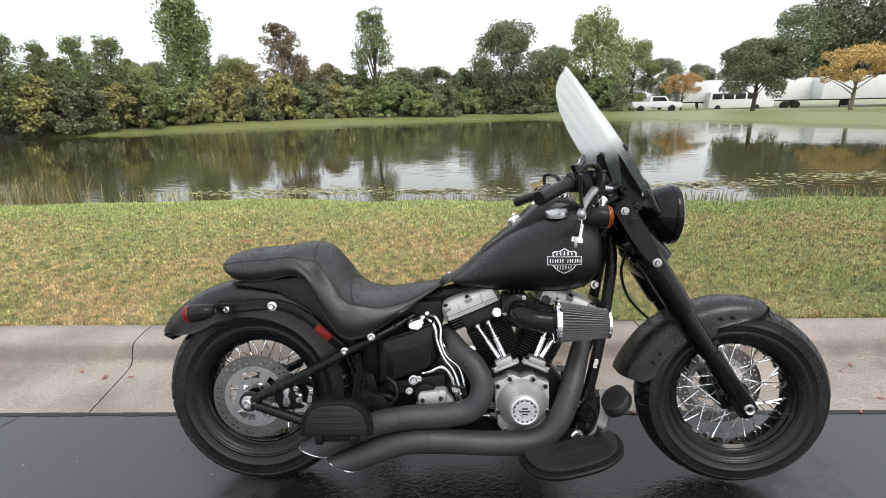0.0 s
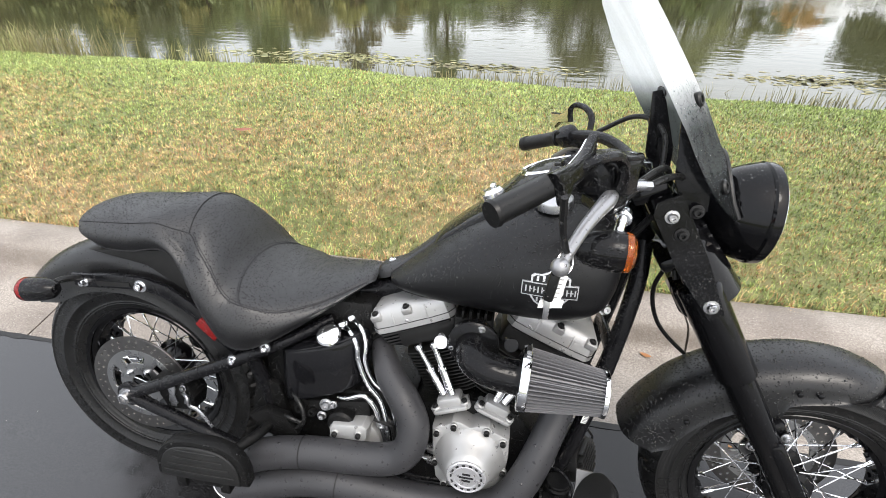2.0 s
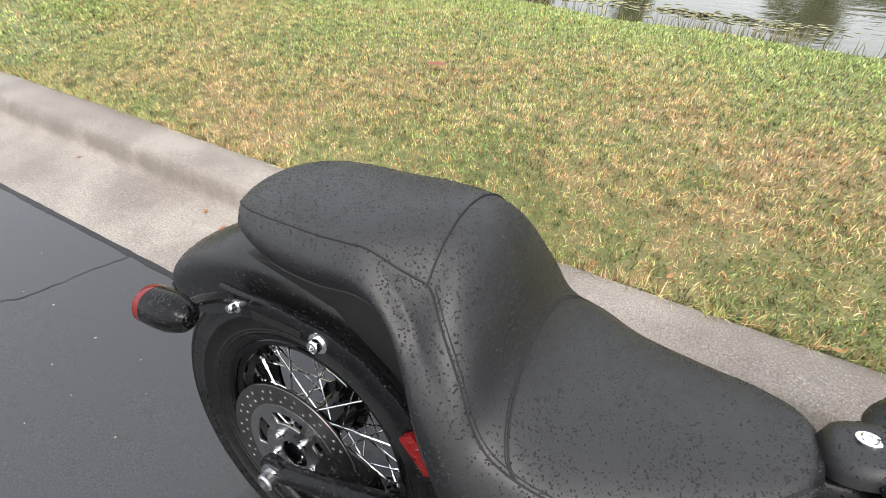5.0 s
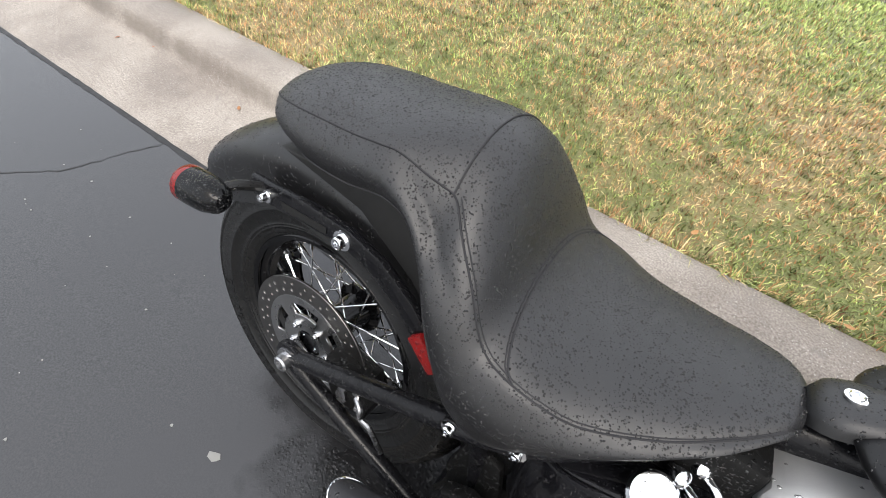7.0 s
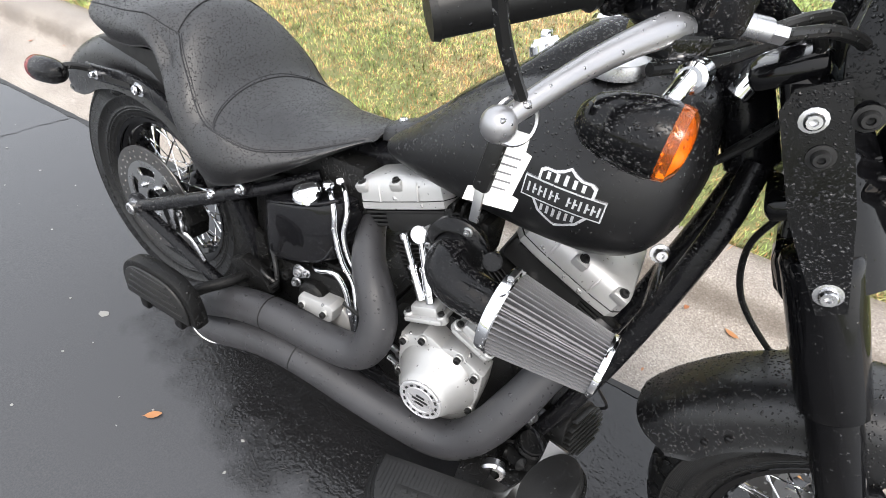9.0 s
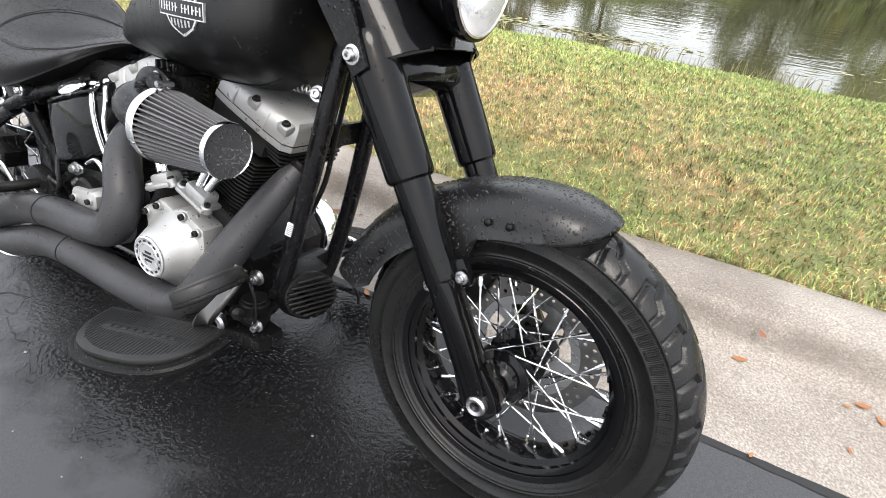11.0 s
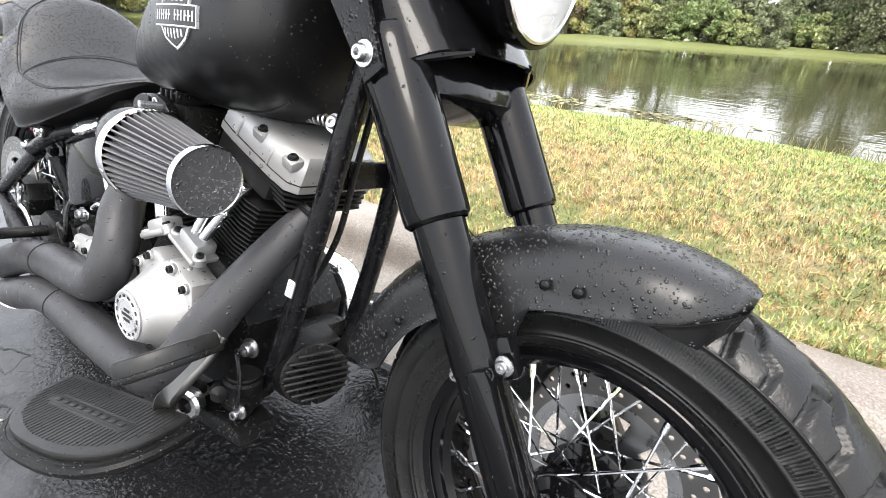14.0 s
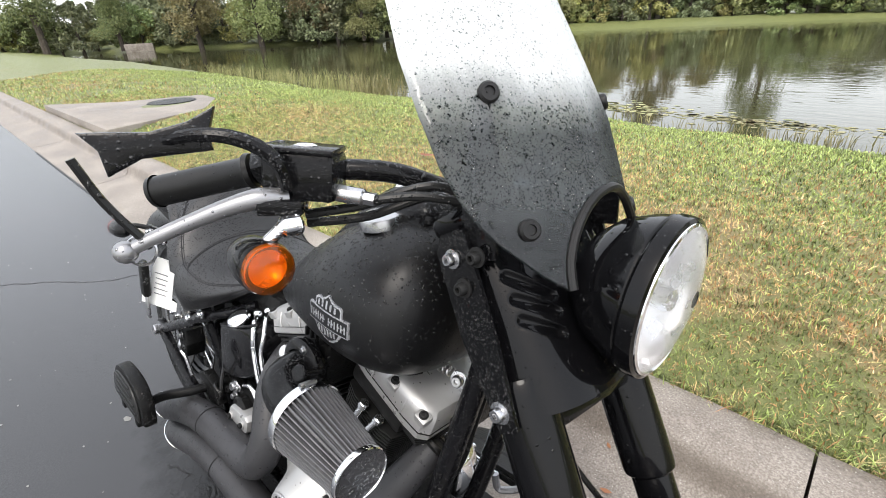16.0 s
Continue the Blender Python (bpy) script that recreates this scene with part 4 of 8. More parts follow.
def build_trees():
    tall = make_tree(1, 12.5, 3.4, "cone", M_LEAF_GREEN, 10400, 0.24, "tall olive-green cypress behind the pond", foot=0.16)
    red = make_tree(2, 9.9, 2.5, "column", M_LEAF_RUST, 4600, 0.22, "thin tree with rust-brown leaves and pale bark", M_PALE_BARK, 0.2, 1.0)
    slim = make_tree(3, 12.0, 2.2, "column", M_LEAF_GREEN, 4600, 0.23, "slim open-crowned green tree behind the pond", foot=0.25, sparse=1.0)
    oak = make_tree(4, 10.4, 5.2, "round", M_LEAF_DARK, 15000, 0.23, "dense dark-green oak on the far bank", foot=0.1)
    fresh = make_tree(5, 10.8, 3.3, "round", M_LEAF_BRIGHT, 8400, 0.24, "light green leafy tree on the far bank", foot=0.12)
    round_oak = make_tree(6, 6.2, 3.7, "round", M_LEAF_DARK, 10400, 0.19, "round-crowned dark oak on the grass bank", foot=0.3)
    orange = make_tree(7, 5.2, 3.4, "round", M_LEAF_ORANGE, 4600, 0.17, "orange-leaved tree with bare lower branches", M_PALE_BARK, 0.52, 1.0)
    mixed = make_tree(8, 8.0, 2.6, "round", M_LEAF_RUST, 5200, 0.23, "brown-green autumn tree on the far bank", foot=0.15)
    bush = make_tree(9, 3.6, 2.2, "bush", M_LEAF_GREEN, 2200, 0.23, "dense green shrub along the bank", foot=0.05)
    bush_b = make_tree(10, 3.2, 2.0, "bush", M_LEAF_BRIGHT, 1900, 0.25, "bright green shrub along the bank", foot=0.05)
    bush_d = make_tree(11, 4.2, 2.6, "bush", M_LEAF_DARK, 2300, 0.25, "dark shrub in the shade of the trees", foot=0.02)
    bush_y = make_tree(12, 4.4, 2.2, "bush", M_LEAF_YELLOW, 1900, 0.25, "yellow-green shrub along the bank", foot=0.1)
    big = make_tree(13, 13.0, 5.8, "round", M_LEAF_DARK, 10400, 0.29, "large green tree behind the lorries", foot=0.1)
    first = {}

    def put(kind, az, dist, scale=1.0, z=-0.05, group="trees on the far bank"):
        x, y = polar(az, dist)
        turn = pose(x, y, z, 0, 0, (az * 47) % 360) @ Matrix.Diagonal((scale, scale, scale, 1))
        kind["group"] = group
        if kind.name not in first:
            first[kind.name] = kind
            kind.matrix_basis = turn
        else:
            made = copy_thing(kind, pose(0, 0, 0))
            made.scale = (1, 1, 1)
            made.matrix_basis = turn

    rng = random.Random(5)
    put(tall, -28.5, 54)
    put(red, -19.2, 56)
    put(red, -22.6, 57, 0.62)
    put(slim, -9.4, 60)
    put(oak, 6.4, 62)
    put(fresh, 15.6, 62, 1.05)
    put(fresh, 19.5, 72, 0.85)
    put(round_oak, 31.0, 55)
    put(orange, 38.5, 56, 1.0)
    put(orange, 43.5, 58, 1.05)
    put(orange, 24.6, 66, 0.8)
    put(mixed, -14.4, 64, 0.8)
    for az, d, s in ((-43, 47, 0.85), (-40.5, 49, 0.82), (-37.8, 50, 0.9), (-35.2, 52, 0.95), (-33, 54, 0.78), (-24.5, 58, 0.72), (-46, 48, 0.85), (-50, 47, 0.9), (-55, 50, 1.0), (-61, 50, 0.95), (-67, 54, 1.05), (-74, 60, 1.1), (-80, 64, 1.1)):
        put((slim, fresh, tall, mixed)[int(d + az) % 4], az, d, s * (0.56 if int(d + az) % 4 == 2 else 0.9) * (0.74 if -52 < az < -30 else 1.0))
    for az, d, s in ((10.5, 70, 0.8), (22.5, 74, 0.62), (-2.5, 68, 0.6), (1, 72, 0.55), (-17, 70, 0.6), (-26, 66, 0.62), (-31, 62, 0.6), (-6, 72, 0.62), (-12, 70, 0.5)):
        put(oak if int(d) % 2 == 0 else fresh, az, d, s)
    for az, d, s in ((34, 92, 1.05), (38, 95, 1.35), (42, 92, 1.4), (46, 90, 1.4), (30, 98, 0.8), (26, 100, 0.55), (50, 85, 1.3), (55, 80, 1.2)):
        put(big, az, d, s, group="trees behind the lorries")
    for k in range(74):
        az = -84 + 102 * k / 73 + rng.uniform(-0.6, 0.6)
        shore = float(np.interp(az, [-84, -75, -65, -55, -45, -35, -25, -15, -5, 5, 15, 22], [66, 62, 55, 49, 46, 47.5, 51, 54.5, 56, 59, 59, 56]))
        kind = rng.choice([bush, bush, bush_d, bush_d, bush_b, bush_y])
        put(kind, az, shore + rng.uniform(0.5, 3.5), rng.uniform(0.75, 1.15), group="shrubs on the far bank")
    for k in range(46):
        az = -86 + 104 * k / 45 + rng.uniform(-1, 1)
        shore = float(np.interp(az, [-84, -65, -45, -25, -5, 15, 22], [72, 61, 52, 57, 62, 65, 64]))
        put(bush_d, az, shore + rng.uniform(2, 6), rng.uniform(1.0, 1.5), group="shrubs on the far bank")


def wheel_geo(g, x, y, z, r, w):
    g.lathe([(0.0, -w / 2), (0.55 * r, -w / 2), (0.6 * r, -w * 0.42), (0.9 * r, -w / 2), (r, -w * 0.3), (r, w * 0.3), (0.9 * r, w / 2), (0, w / 2)], 20, (x, y, z), (0, 1, 0))


def build_vehicles():
    def trailer(x, y, yaw, length, label, skirt):
        t = thing("semi_trailer", label, "lorry trailer", pose(x, y, -0.25, 0, 0, yaw), "parked trailers")
        part("body", Geo().box((length / 2, 0, 2.45), (length, 2.5, 2.6), 0.05), M_WHITE, t)
        part("floor_rail", Geo().box((length / 2, 0, 1.1), (length, 2.3, 0.14), 0.02), M_DARK, t)
        for k in range(2):
            g = Geo()
            wheel_geo(g, length - 1.6 - 1.25 * k, -1.0, 0.5, 0.5, 0.5)
            part("wheel", g, M_RUBBER, t)
        part("landing_leg", Geo().box((2.4, -0.8, 0.55), (0.14, 0.14, 1.1), 0.01), M_DARK, t)
        if skirt:
            part("side_skirt", Geo().box((length * 0.48, -1.2, 0.75), (length * 0.5, 0.04, 0.75), 0.01), M_WHITE, t)
        return t

    trailer(30.2, 64.5, -8, 15.5, "long white lorry trailer parked beyond the pond", True)
    trailer(45.0, 60.0, -8, 13.0, "white box trailer parked behind the other", False)
    van = thing("shuttle_van", "white van with dark side windows", "van", pose(33.0, 62.3, -0.25, 0, 0, -8))
    part("body", Geo().prism([(0, 0.35), (7.0, 0.35), (7.0, 1.3), (6.6, 2.3), (0.1, 2.3), (0, 1.2)], -1.0, 1.0, "xz", 0.06), M_WHITE, van)
    for k in range(4):
        part("window", Geo().box((0.9 + 1.35 * k, -1.01, 1.75), (1.15, 0.04, 0.7), 0.01), M_VEHICLE_GLASS, van)
    for k in (1.1, 5.6):
        g = Geo()
        wheel_geo(g, k, -0.9, 0.36, 0.36, 0.25)
        part("wheel", g, M_RUBBER, van)
    truck = thing("pickup_truck", "white pickup truck parked on the far bank", "pickup truck", pose(21.4, 57.0, -0.1, 0, 0, -6))
    part("body", Geo().prism([(0, 0.55), (5.6, 0.5), (5.65, 0.95), (5.3, 1.1), (4.2, 1.18), (3.7, 1.75), (2.1, 1.78), (2.0, 1.2), (0.05, 1.2)], -0.95, 0.95, "xz", 0.05), M_WHITE, truck)
    part("side_window", Geo().prism([(2.25, 1.22), (3.95, 1.22), (3.6, 1.65), (2.3, 1.68)], -0.97, -0.94, "xz", 0.005), M_VEHICLE_GLASS, truck)
    for k in (1.05, 4.5):
        g = Geo()
        wheel_geo(g, k, -0.85, 0.4, 0.4, 0.28)
        part("wheel", g, M_RUBBER, truck)
    wall = thing("culvert_headwall", "grey concrete culvert headwall at the water", "headwall", pose(-55.5, 16.2, -0.5, 0, 0, 60))
    part("block", Geo().box((0, 0, 0.42), (2.6, 0.5, 0.85), 0.04), M_CONCRETE, wall)
    fence = thing("dark_fence", "low dark fence beyond the lawn", "fence", pose(-72, 9, 0, 0, 0, 85))
    for k in range(6):
        part("panel", Geo().box((-4 + 1.5 * k, 0, 0.9), (1.46, 0.08, 1.8), 0.01), M_DARK, fence)


def litter_leaf(x, y, z, size, turn, colour=None, label="curled brown dead leaf", curl=0.35):
    g = Geo()
    out = [(-1, 0), (-0.6, 0.32), (0, 0.46), (0.55, 0.3), (1.0, 0)]
    low = [(-1, 0), (-0.6, -0.3), (0, -0.42), (0.5, -0.3), (1.0, 0)]
    v = []
    for (ax, ay), (bx, by) in zip(out, low):
        for s in (0, 0.5, 1):
            px, py = ax, ay + (by - ay) * s
            v.append((px * size, py * size, size * curl * (px * px * 0.6 + 1.6 * py * py)))
    f = [(i * 3 + j, i * 3 + j + 1, i * 3 + j + 4, i * 3 + j + 3) for i in range(4) for j in range(2)]
    g.add(v, f)
    g.add([(-1.4 * size, 0, 0.002), (-1.0 * size, 0.03 * size, 0.003), (-1.0 * size, -0.03 * size, 0.003)], [(0, 1, 2)])
    ob = part("dead_leaf", g, colour or M_DEAD_LEAF, None, m=pose(x, y, z + 0.003, 0, 0, turn))
    tagged(ob, label, "leaf", "fallen leaves")


def build_litter():
    rng = random.Random(3)
    litter_leaf(0.27, -0.385, road_z(-0.385), 0.022, 40)
    litter_leaf(-1.0, 2.2, 0.25, 0.07, 20, label="orange dead leaf lying on the lawn")
    litter_leaf(0.53, 1.08, 0.13, 0.02, 70)
    litter_leaf(0.99, 1.0, 0.125, 0.018, 10)
    for k in range(34):
        x = rng.choice([rng.gauss(2.35, 0.25), rng.gauss(1.1, 0.35), rng.uniform(-2.6, 3.4)])
        y = rng.choice([rng.gauss(0.68, 0.05), rng.gauss(0.66, 0.04), rng.uniform(0.4, 0.72)])
        z = float(np.interp(y, [p[0] for p in KERB_PROFILE[:7]], [p[1] for p in KERB_PROFILE[:7]]))
        litter_leaf(x, min(y, 0.73), z, rng.uniform(0.008, 0.024), rng.uniform(0, 360))
    for k in range(10):
        x = rng.uniform(0.9, 3.2)
        litter_leaf(x, rng.uniform(0.33, 0.37), -0.028, rng.uniform(0.008, 0.018), rng.uniform(0, 360))
    spots = [(-0.134, -0.256, 0.02), (0.53, -0.391, 0.006)]
    spots += [(rng.uniform(-2.6, 0.7), rng.uniform(-0.7, 0.33), rng.uniform(0.002, 0.006)) for _ in range(60)]
    spots += [(rng.uniform(0.5, 2.6), rng.uniform(-0.6, 0.3), rng.uniform(0.0015, 0.004)) for _ in range(25)]
    g = Geo()
    for x, y, s in spots:
        n = 7
        a0 = rng.uniform(0, 6)
        ring = [(x + s * rng.uniform(0.5, 1.2) * math.cos(a0 + 6.283 * k / n), y + s * rng.uniform(0.4, 1.0) * math.sin(a0 + 6.283 * k / n), road_z(y) + 0.0015) for k in range(n)]
        g.add([*ring, (x, y, road_z(y) + 0.003)], [(k, (k + 1) % n, n) for k in range(n)])
    tagged(part("road_specks", g, M_SPECK), "pale specks of debris on the wet road", "debris", kind="stuff")
    # a crack in the asphalt that starts at the gutter
    for pts in ([(-1.30, 0.345), (-1.36, 0.18), (-1.41, 0.03), (-1.52, -0.1), (-1.66, -0.22), (-1.9, -0.5)], [(0.2, -0.23), (0.27, -0.2), (0.33, -0.255)], [(0.3, -0.26), (0.42, -0.3), (0.5, -0.3), (0.62, -0.36)]):
        g = Geo()
        line = []
        for p in spline([(a, b, 0) for a, b in pts], 7):
            line.append((p.x + rng.gauss(0, 0.004), p.y + rng.gauss(0, 0.004)))
        v, f = [], []
        for k, (x, y) in enumerate(line):
            w = rng.uniform(0.001, 0.0028)
            v += [(x - w, y + w, road_z(y) + 0.0012), (x + w, y - w, road_z(y) + 0.0012)]
            if k:
                f.append((2 * k - 2, 2 * k - 1, 2 * k + 1, 2 * k))
        g.add(v, f)
        tagged(part("road_crack", g, M_TAR), "thin crack in the wet asphalt", "crack", "cracks in the road", "structure")
    # dirt line where the asphalt meets the gutter
    v, f = [], []
    for k in range(240):
        x = -6 + 12 * k / 239
        w = rng.uniform(0.004, 0.012)
        v += [(x, 0.352 - w, road_z(0.35) + 0.002), (x, 0.362 + 0.5 * w, -0.0278)]
        if k:
            f.append((2 * k - 2, 2 * k - 1, 2 * k + 1, 2 * k))
    tagged(part("gutter_seam", Geo().add(v, f), M_TAR), "dark dirt line between asphalt and gutter", "seam", kind="structure")


build_ground()
build_road()
build_kerb()
build_inlet()
build_water()
build_reeds()
build_trees()
build_vehicles()
build_litter()


# ---- the motorcycle: built upright, x ahead, y to its left, then leant on its stand ----
LEAN_DEG, STEER_DEG, RAKE = 12.0, -3.3, radians(31.6)
bike = thing("motorcycle", "satin black cruiser motorcycle parked on its stand, wet with rain", "motorcycle", pose(0, 0, 0, -LEAN_DEG, 0, 0))
NECK = Vector((1.20, 0, 0.90))
FORK_UP = Vector((-math.sin(RAKE), 0, math.cos(RAKE)))
STEER = Matrix.Translation(NECK) @ Matrix.Rotation(radians(STEER_DEG), 4, FORK_UP) @ Matrix.Translation(-NECK)
REAR, FRONT = Vector((0.0, 0, 0.317)), Vector((1.656, 0, 0.2983))
# the wheel and fork legs, turned and tipped a little further
WHEEL_TURN = Matrix.Translation(NECK) @ Matrix.Rotation(radians(-2.67), 4, "X") @ Matrix.Rotation(radians(-6.04), 4, FORK_UP) @ Matrix.Translation(-NECK)


def bolt(parent, at, axis, r=0.008, h=0.009, mat=None, m=None, name="bolt"):
    """A domed cap bolt with a hexagon socket on a washer."""
    g = Geo().lathe([(r * 1.5, 0), (r * 1.5, 0.0025), (r, 0.003), (r, h * 0.75), (r * 0.8, h), (r * 0.45, h), (r * 0.42, h * 0.55), (0.0, h * 0.5)], 14, at, axis)
    return part(name, g, mat or M_CHROME, parent, m=m)


# -- wheels
GROOVES = (
    ((0.4, 0.0), (0.66, 0.05), (0.9, 0.11), (0.95, 0.22)),
    ((0.4, 0.0), (0.3, 0.26), (0.5, 0.32), (0.62, 0.58), (0.93, 0.63)),
    ((0.3, 0.26), (0.12, 0.14), (0.03, -0.12)),
)


def tread_depth(u, v, pitches, half):
    """Share of the full groove depth at u round the tyre and v across it (-1 to 1), over arrays."""
    s = (np.where(v > 0, 0.5, 0.0) - u * pitches) % 1.0
    a = np.abs(v)
    wide, pitch = half * 1.25, 2 * math.pi * 0.32 / pitches
    near = np.full(s.shape, 1.0)
    for line in GROOVES:
        for (a0, s0), (a1, s1) in zip(line, line[1:]):
            dx, dy = (a1 - a0) * wide, (s1 - s0) * pitch
            for wrap in (0, 1):
                px, py = (a - a0) * wide, (s - s0 - wrap) * pitch
                t = np.clip((px * dx + py * dy) / (dx * dx + dy * dy), 0.0, 1.0)
                near = np.minimum(near, np.hypot(px - t * dx, py - t * dy))
    return np.clip((0.0054 - near) / 0.0027, 0.0, 1.0)


def build_tyre(name, parent, R, half, pitches, m, seg, nt):
    side = [(0.203, 0.70), (0.207, 0.76), (0.213, 0.80), (0.217, 0.83), (0.2175, 0.845), (0.221, 0.845), (0.2225, 0.86), (0.2265, 0.883), (0.2268, 0.894), (0.2288, 0.902), (0.229, 0.893), (0.232, 0.908), (0.2322, 0.919), (0.2342, 0.927), (0.2345, 0.918), (0.24, 0.945), (0.258, 0.99), (0.2585, 1.001), (0.262, 1.003), (0.2625, 0.994), (0.278, 1.0), (0.289, 0.978), (0.2925, 0.969), (0.2932, 0.981), (0.2962, 0.976)]

    def swell(r):
        return 0.203 + (r - 0.203) * (R - 0.203) / 0.127

    rows = [(swell(r), y * half) for r, y in side]
    first = len(side)
    for i in range(nt + 1):
        v = 1 - 2 * i / nt
        a = v * radians(66)
        rows.append((R - 0.075 * (1 - math.cos(a)) * 0.78, half * 0.955 * math.sin(a) / math.sin(radians(66))))
    rows += [(r, -y) for r, y in reversed(rows[:first])]
    u = np.arange(seg) / seg
    rad = np.repeat(np.array([r for r, y in rows])[:, None], seg, 1)
    across = np.repeat(np.array([y for r, y in rows])[:, None], seg, 1)
    vs = np.repeat(np.linspace(1, -1, nt + 1)[:, None], seg, 1)
    rad[first : first + nt + 1] -= 0.0075 * tread_depth(np.repeat(u[None], nt + 1, 0), vs, pitches, half)
    verts = np.stack([rad * np.cos(2 * np.pi * u), across, rad * np.sin(2 * np.pi * u)], -1).reshape(-1, 3)
    row, q = np.meshgrid(np.arange(len(rows) - 1), np.arange(seg), indexing="ij")
    p0, p1 = (row * seg + q).ravel(), (row * seg + (q + 1) % seg).ravel()
    tri = np.concatenate([np.stack([p0, p1, p1 + seg], 1), np.stack([p0, p1 + seg, p0 + seg], 1)])
    rubber = tyre_material("tyre_rubber", swell(0.2635), swell(0.289))
    tyre = part(name, raw_mesh(name, verts, tri, rubber, True), None, parent, "black rubber tyre with worn moulded tread", m)
    # raised marks moulded on the wall, outlined like letters
    for sgn in (-1, 1):
        for base, count in ((58, 6), (27, 5), (238, 6), (207, 5)):
            for q in range(count):
                a0 = radians(base - 4.9 * q)
                y0 = half * 0.99
                lo, hi = (-y0 - 0.0016, -y0 + 0.003) if sgn < 0 else (y0 - 0.003, y0 + 0.0016)
                h = Geo()
                for d0, d1, f0, f1 in ((0.0, 0.05, 0.265, 0.2685), (0.0, 0.05, 0.2835, 0.287), (0.0, 0.014, 0.2685, 0.2835), (0.036, 0.05, 0.2685 if q % 2 else 0.276, 0.2835)):
                    f0, f1 = swell(f0), swell(f1)
                    h.prism([(f0 * math.cos(a0 + d0), f0 * math.sin(a0 + d0)), (f0 * math.cos(a0 + d1), f0 * math.sin(a0 + d1)), (f1 * math.cos(a0 + d1), f1 * math.sin(a0 + d1)), (f1 * math.cos(a0 + d0), f1 * math.sin(a0 + d0))], lo, hi, "xz", 0.0)
                part("wall_mark", h, rubber, tyre)
    return tyre


def build_wheel(name, at, R, half, hub_half, disc_y, m0, label, pitches):
    g = Geo()
    rim = [(0.2, 0.78), (0.21, 0.82), (0.216, 0.74), (0.205, 0.70), (0.196, 0.66), (0.191, 0.6), (0.190, 0.5), (0.181, 0.38), (0.179, 0.0)]
    prof = [(r, y * half) for r, y in rim] + [(r, -y * half) for r, y in reversed(rim[:-1])]
    prof += [(r + 0.004, y * 0.96) for r, y in reversed(prof)]
    g.lathe(prof, 96, (0, 0, 0), (0, 1, 0), loop=True)
    for q in range(40):
        a = radians(9 * q + 4.5)
        y = half * 0.16 * (1 if q % 2 else -1)
        g.cyl((0.176 * math.cos(a), y, 0.176 * math.sin(a)), (0.186 * math.cos(a), y, 0.186 * math.sin(a)), 0.0055, seg=8)
    wheel = part(name, g, M_GLOSS, bike, label, m0 @ Matrix.Translation(at))
    build_tyre("tyre", wheel, R, half, pitches, None, *((900, 76) if m0 is WHEEL_TURN else (600, 56)))
    hub = Geo().lathe([(0.012, -hub_half - 0.02), (0.03, -hub_half - 0.02), (0.034, -hub_half - 0.004), (0.056, -hub_half), (0.058, -hub_half + 0.007), (0.04, -hub_half + 0.014), (0.034, 0), (0.04, hub_half - 0.014), (0.058, hub_half - 0.007), (0.056, hub_half), (0.034, hub_half + 0.004), (0.03, hub_half + 0.02), (0.012, hub_half + 0.02)], 32, (0, 0, 0), (0, 1, 0))
    part("hub", hub, M_GLOSS, wheel)
    kinds = []
    for q in range(4):
        sgn, way = (-1 if q % 2 else 1), (1 if q < 2 else -1)
        a, b = radians(9 * q + 4.5), radians(9 * q + 4.5 + 66 * way)
        p0 = Vector((0.049 * math.cos(b), hub_half * sgn + (0.004 if way > 0 else -0.004) * sgn, 0.049 * math.sin(b)))
        p1 = Vector((0.180 * math.cos(a), half * 0.16 * sgn, 0.180 * math.sin(a)))
        s = Geo().cyl(p0, p1, 0.0018, seg=7)
        n = (p1 - p0).normalized()
        s.cyl(p1 - n * 0.02, p1 + n * 0.002, 0.0036, 0.0042, seg=7)
        kinds.append(s.mesh("spoke"))
    for q in range(40):
        part("spoke", kinds[q % 4], M_CHROME, wheel, m=Matrix.Rotation(-radians(36 * (q // 4)), 4, "Y"))
    # brake disc with drilled band and cut-out carrier
    holes = [circle(0.0042, 10, 0.134 * math.cos(radians(12 * q + (q % 2) * 3)), 0.134 * math.sin(radians(12 * q + (q % 2) * 3))) for q in range(30)]
    holes += [circle(0.0038, 10, 0.119 * math.cos(radians(12 * q + 6)), 0.119 * math.sin(radians(12 * q + 6))) for q in range(30)]
    turn = Matrix.Translation((0, disc_y, 0)) @ Matrix.Rotation(radians(90), 4, "X")
    disc = part("brake_disc", plate_with_holes("brake_disc", circle(0.147, 96), [circle(0.107, 64), *holes], 0.005), M_DISC, wheel, "drilled steel brake disc", turn)
    cuts = [arc_slot(0.066, 0.09, 72 * q + 4, 72 * q + 52) for q in range(5)]
    part("carrier", plate_with_holes("carrier", circle(0.1075, 64), [circle(0.03, 32), *cuts], 0.0055), M_DISC_HUB, disc)
    for q in range(5):
        a = radians(72 * q + 62)
        bolt(disc, (0.045 * math.cos(a), 0.045 * math.sin(a), 0.0025 if disc_y < 0 else -0.0025), (0, 0, 1 if disc_y < 0 else -1), 0.006)
    return wheel


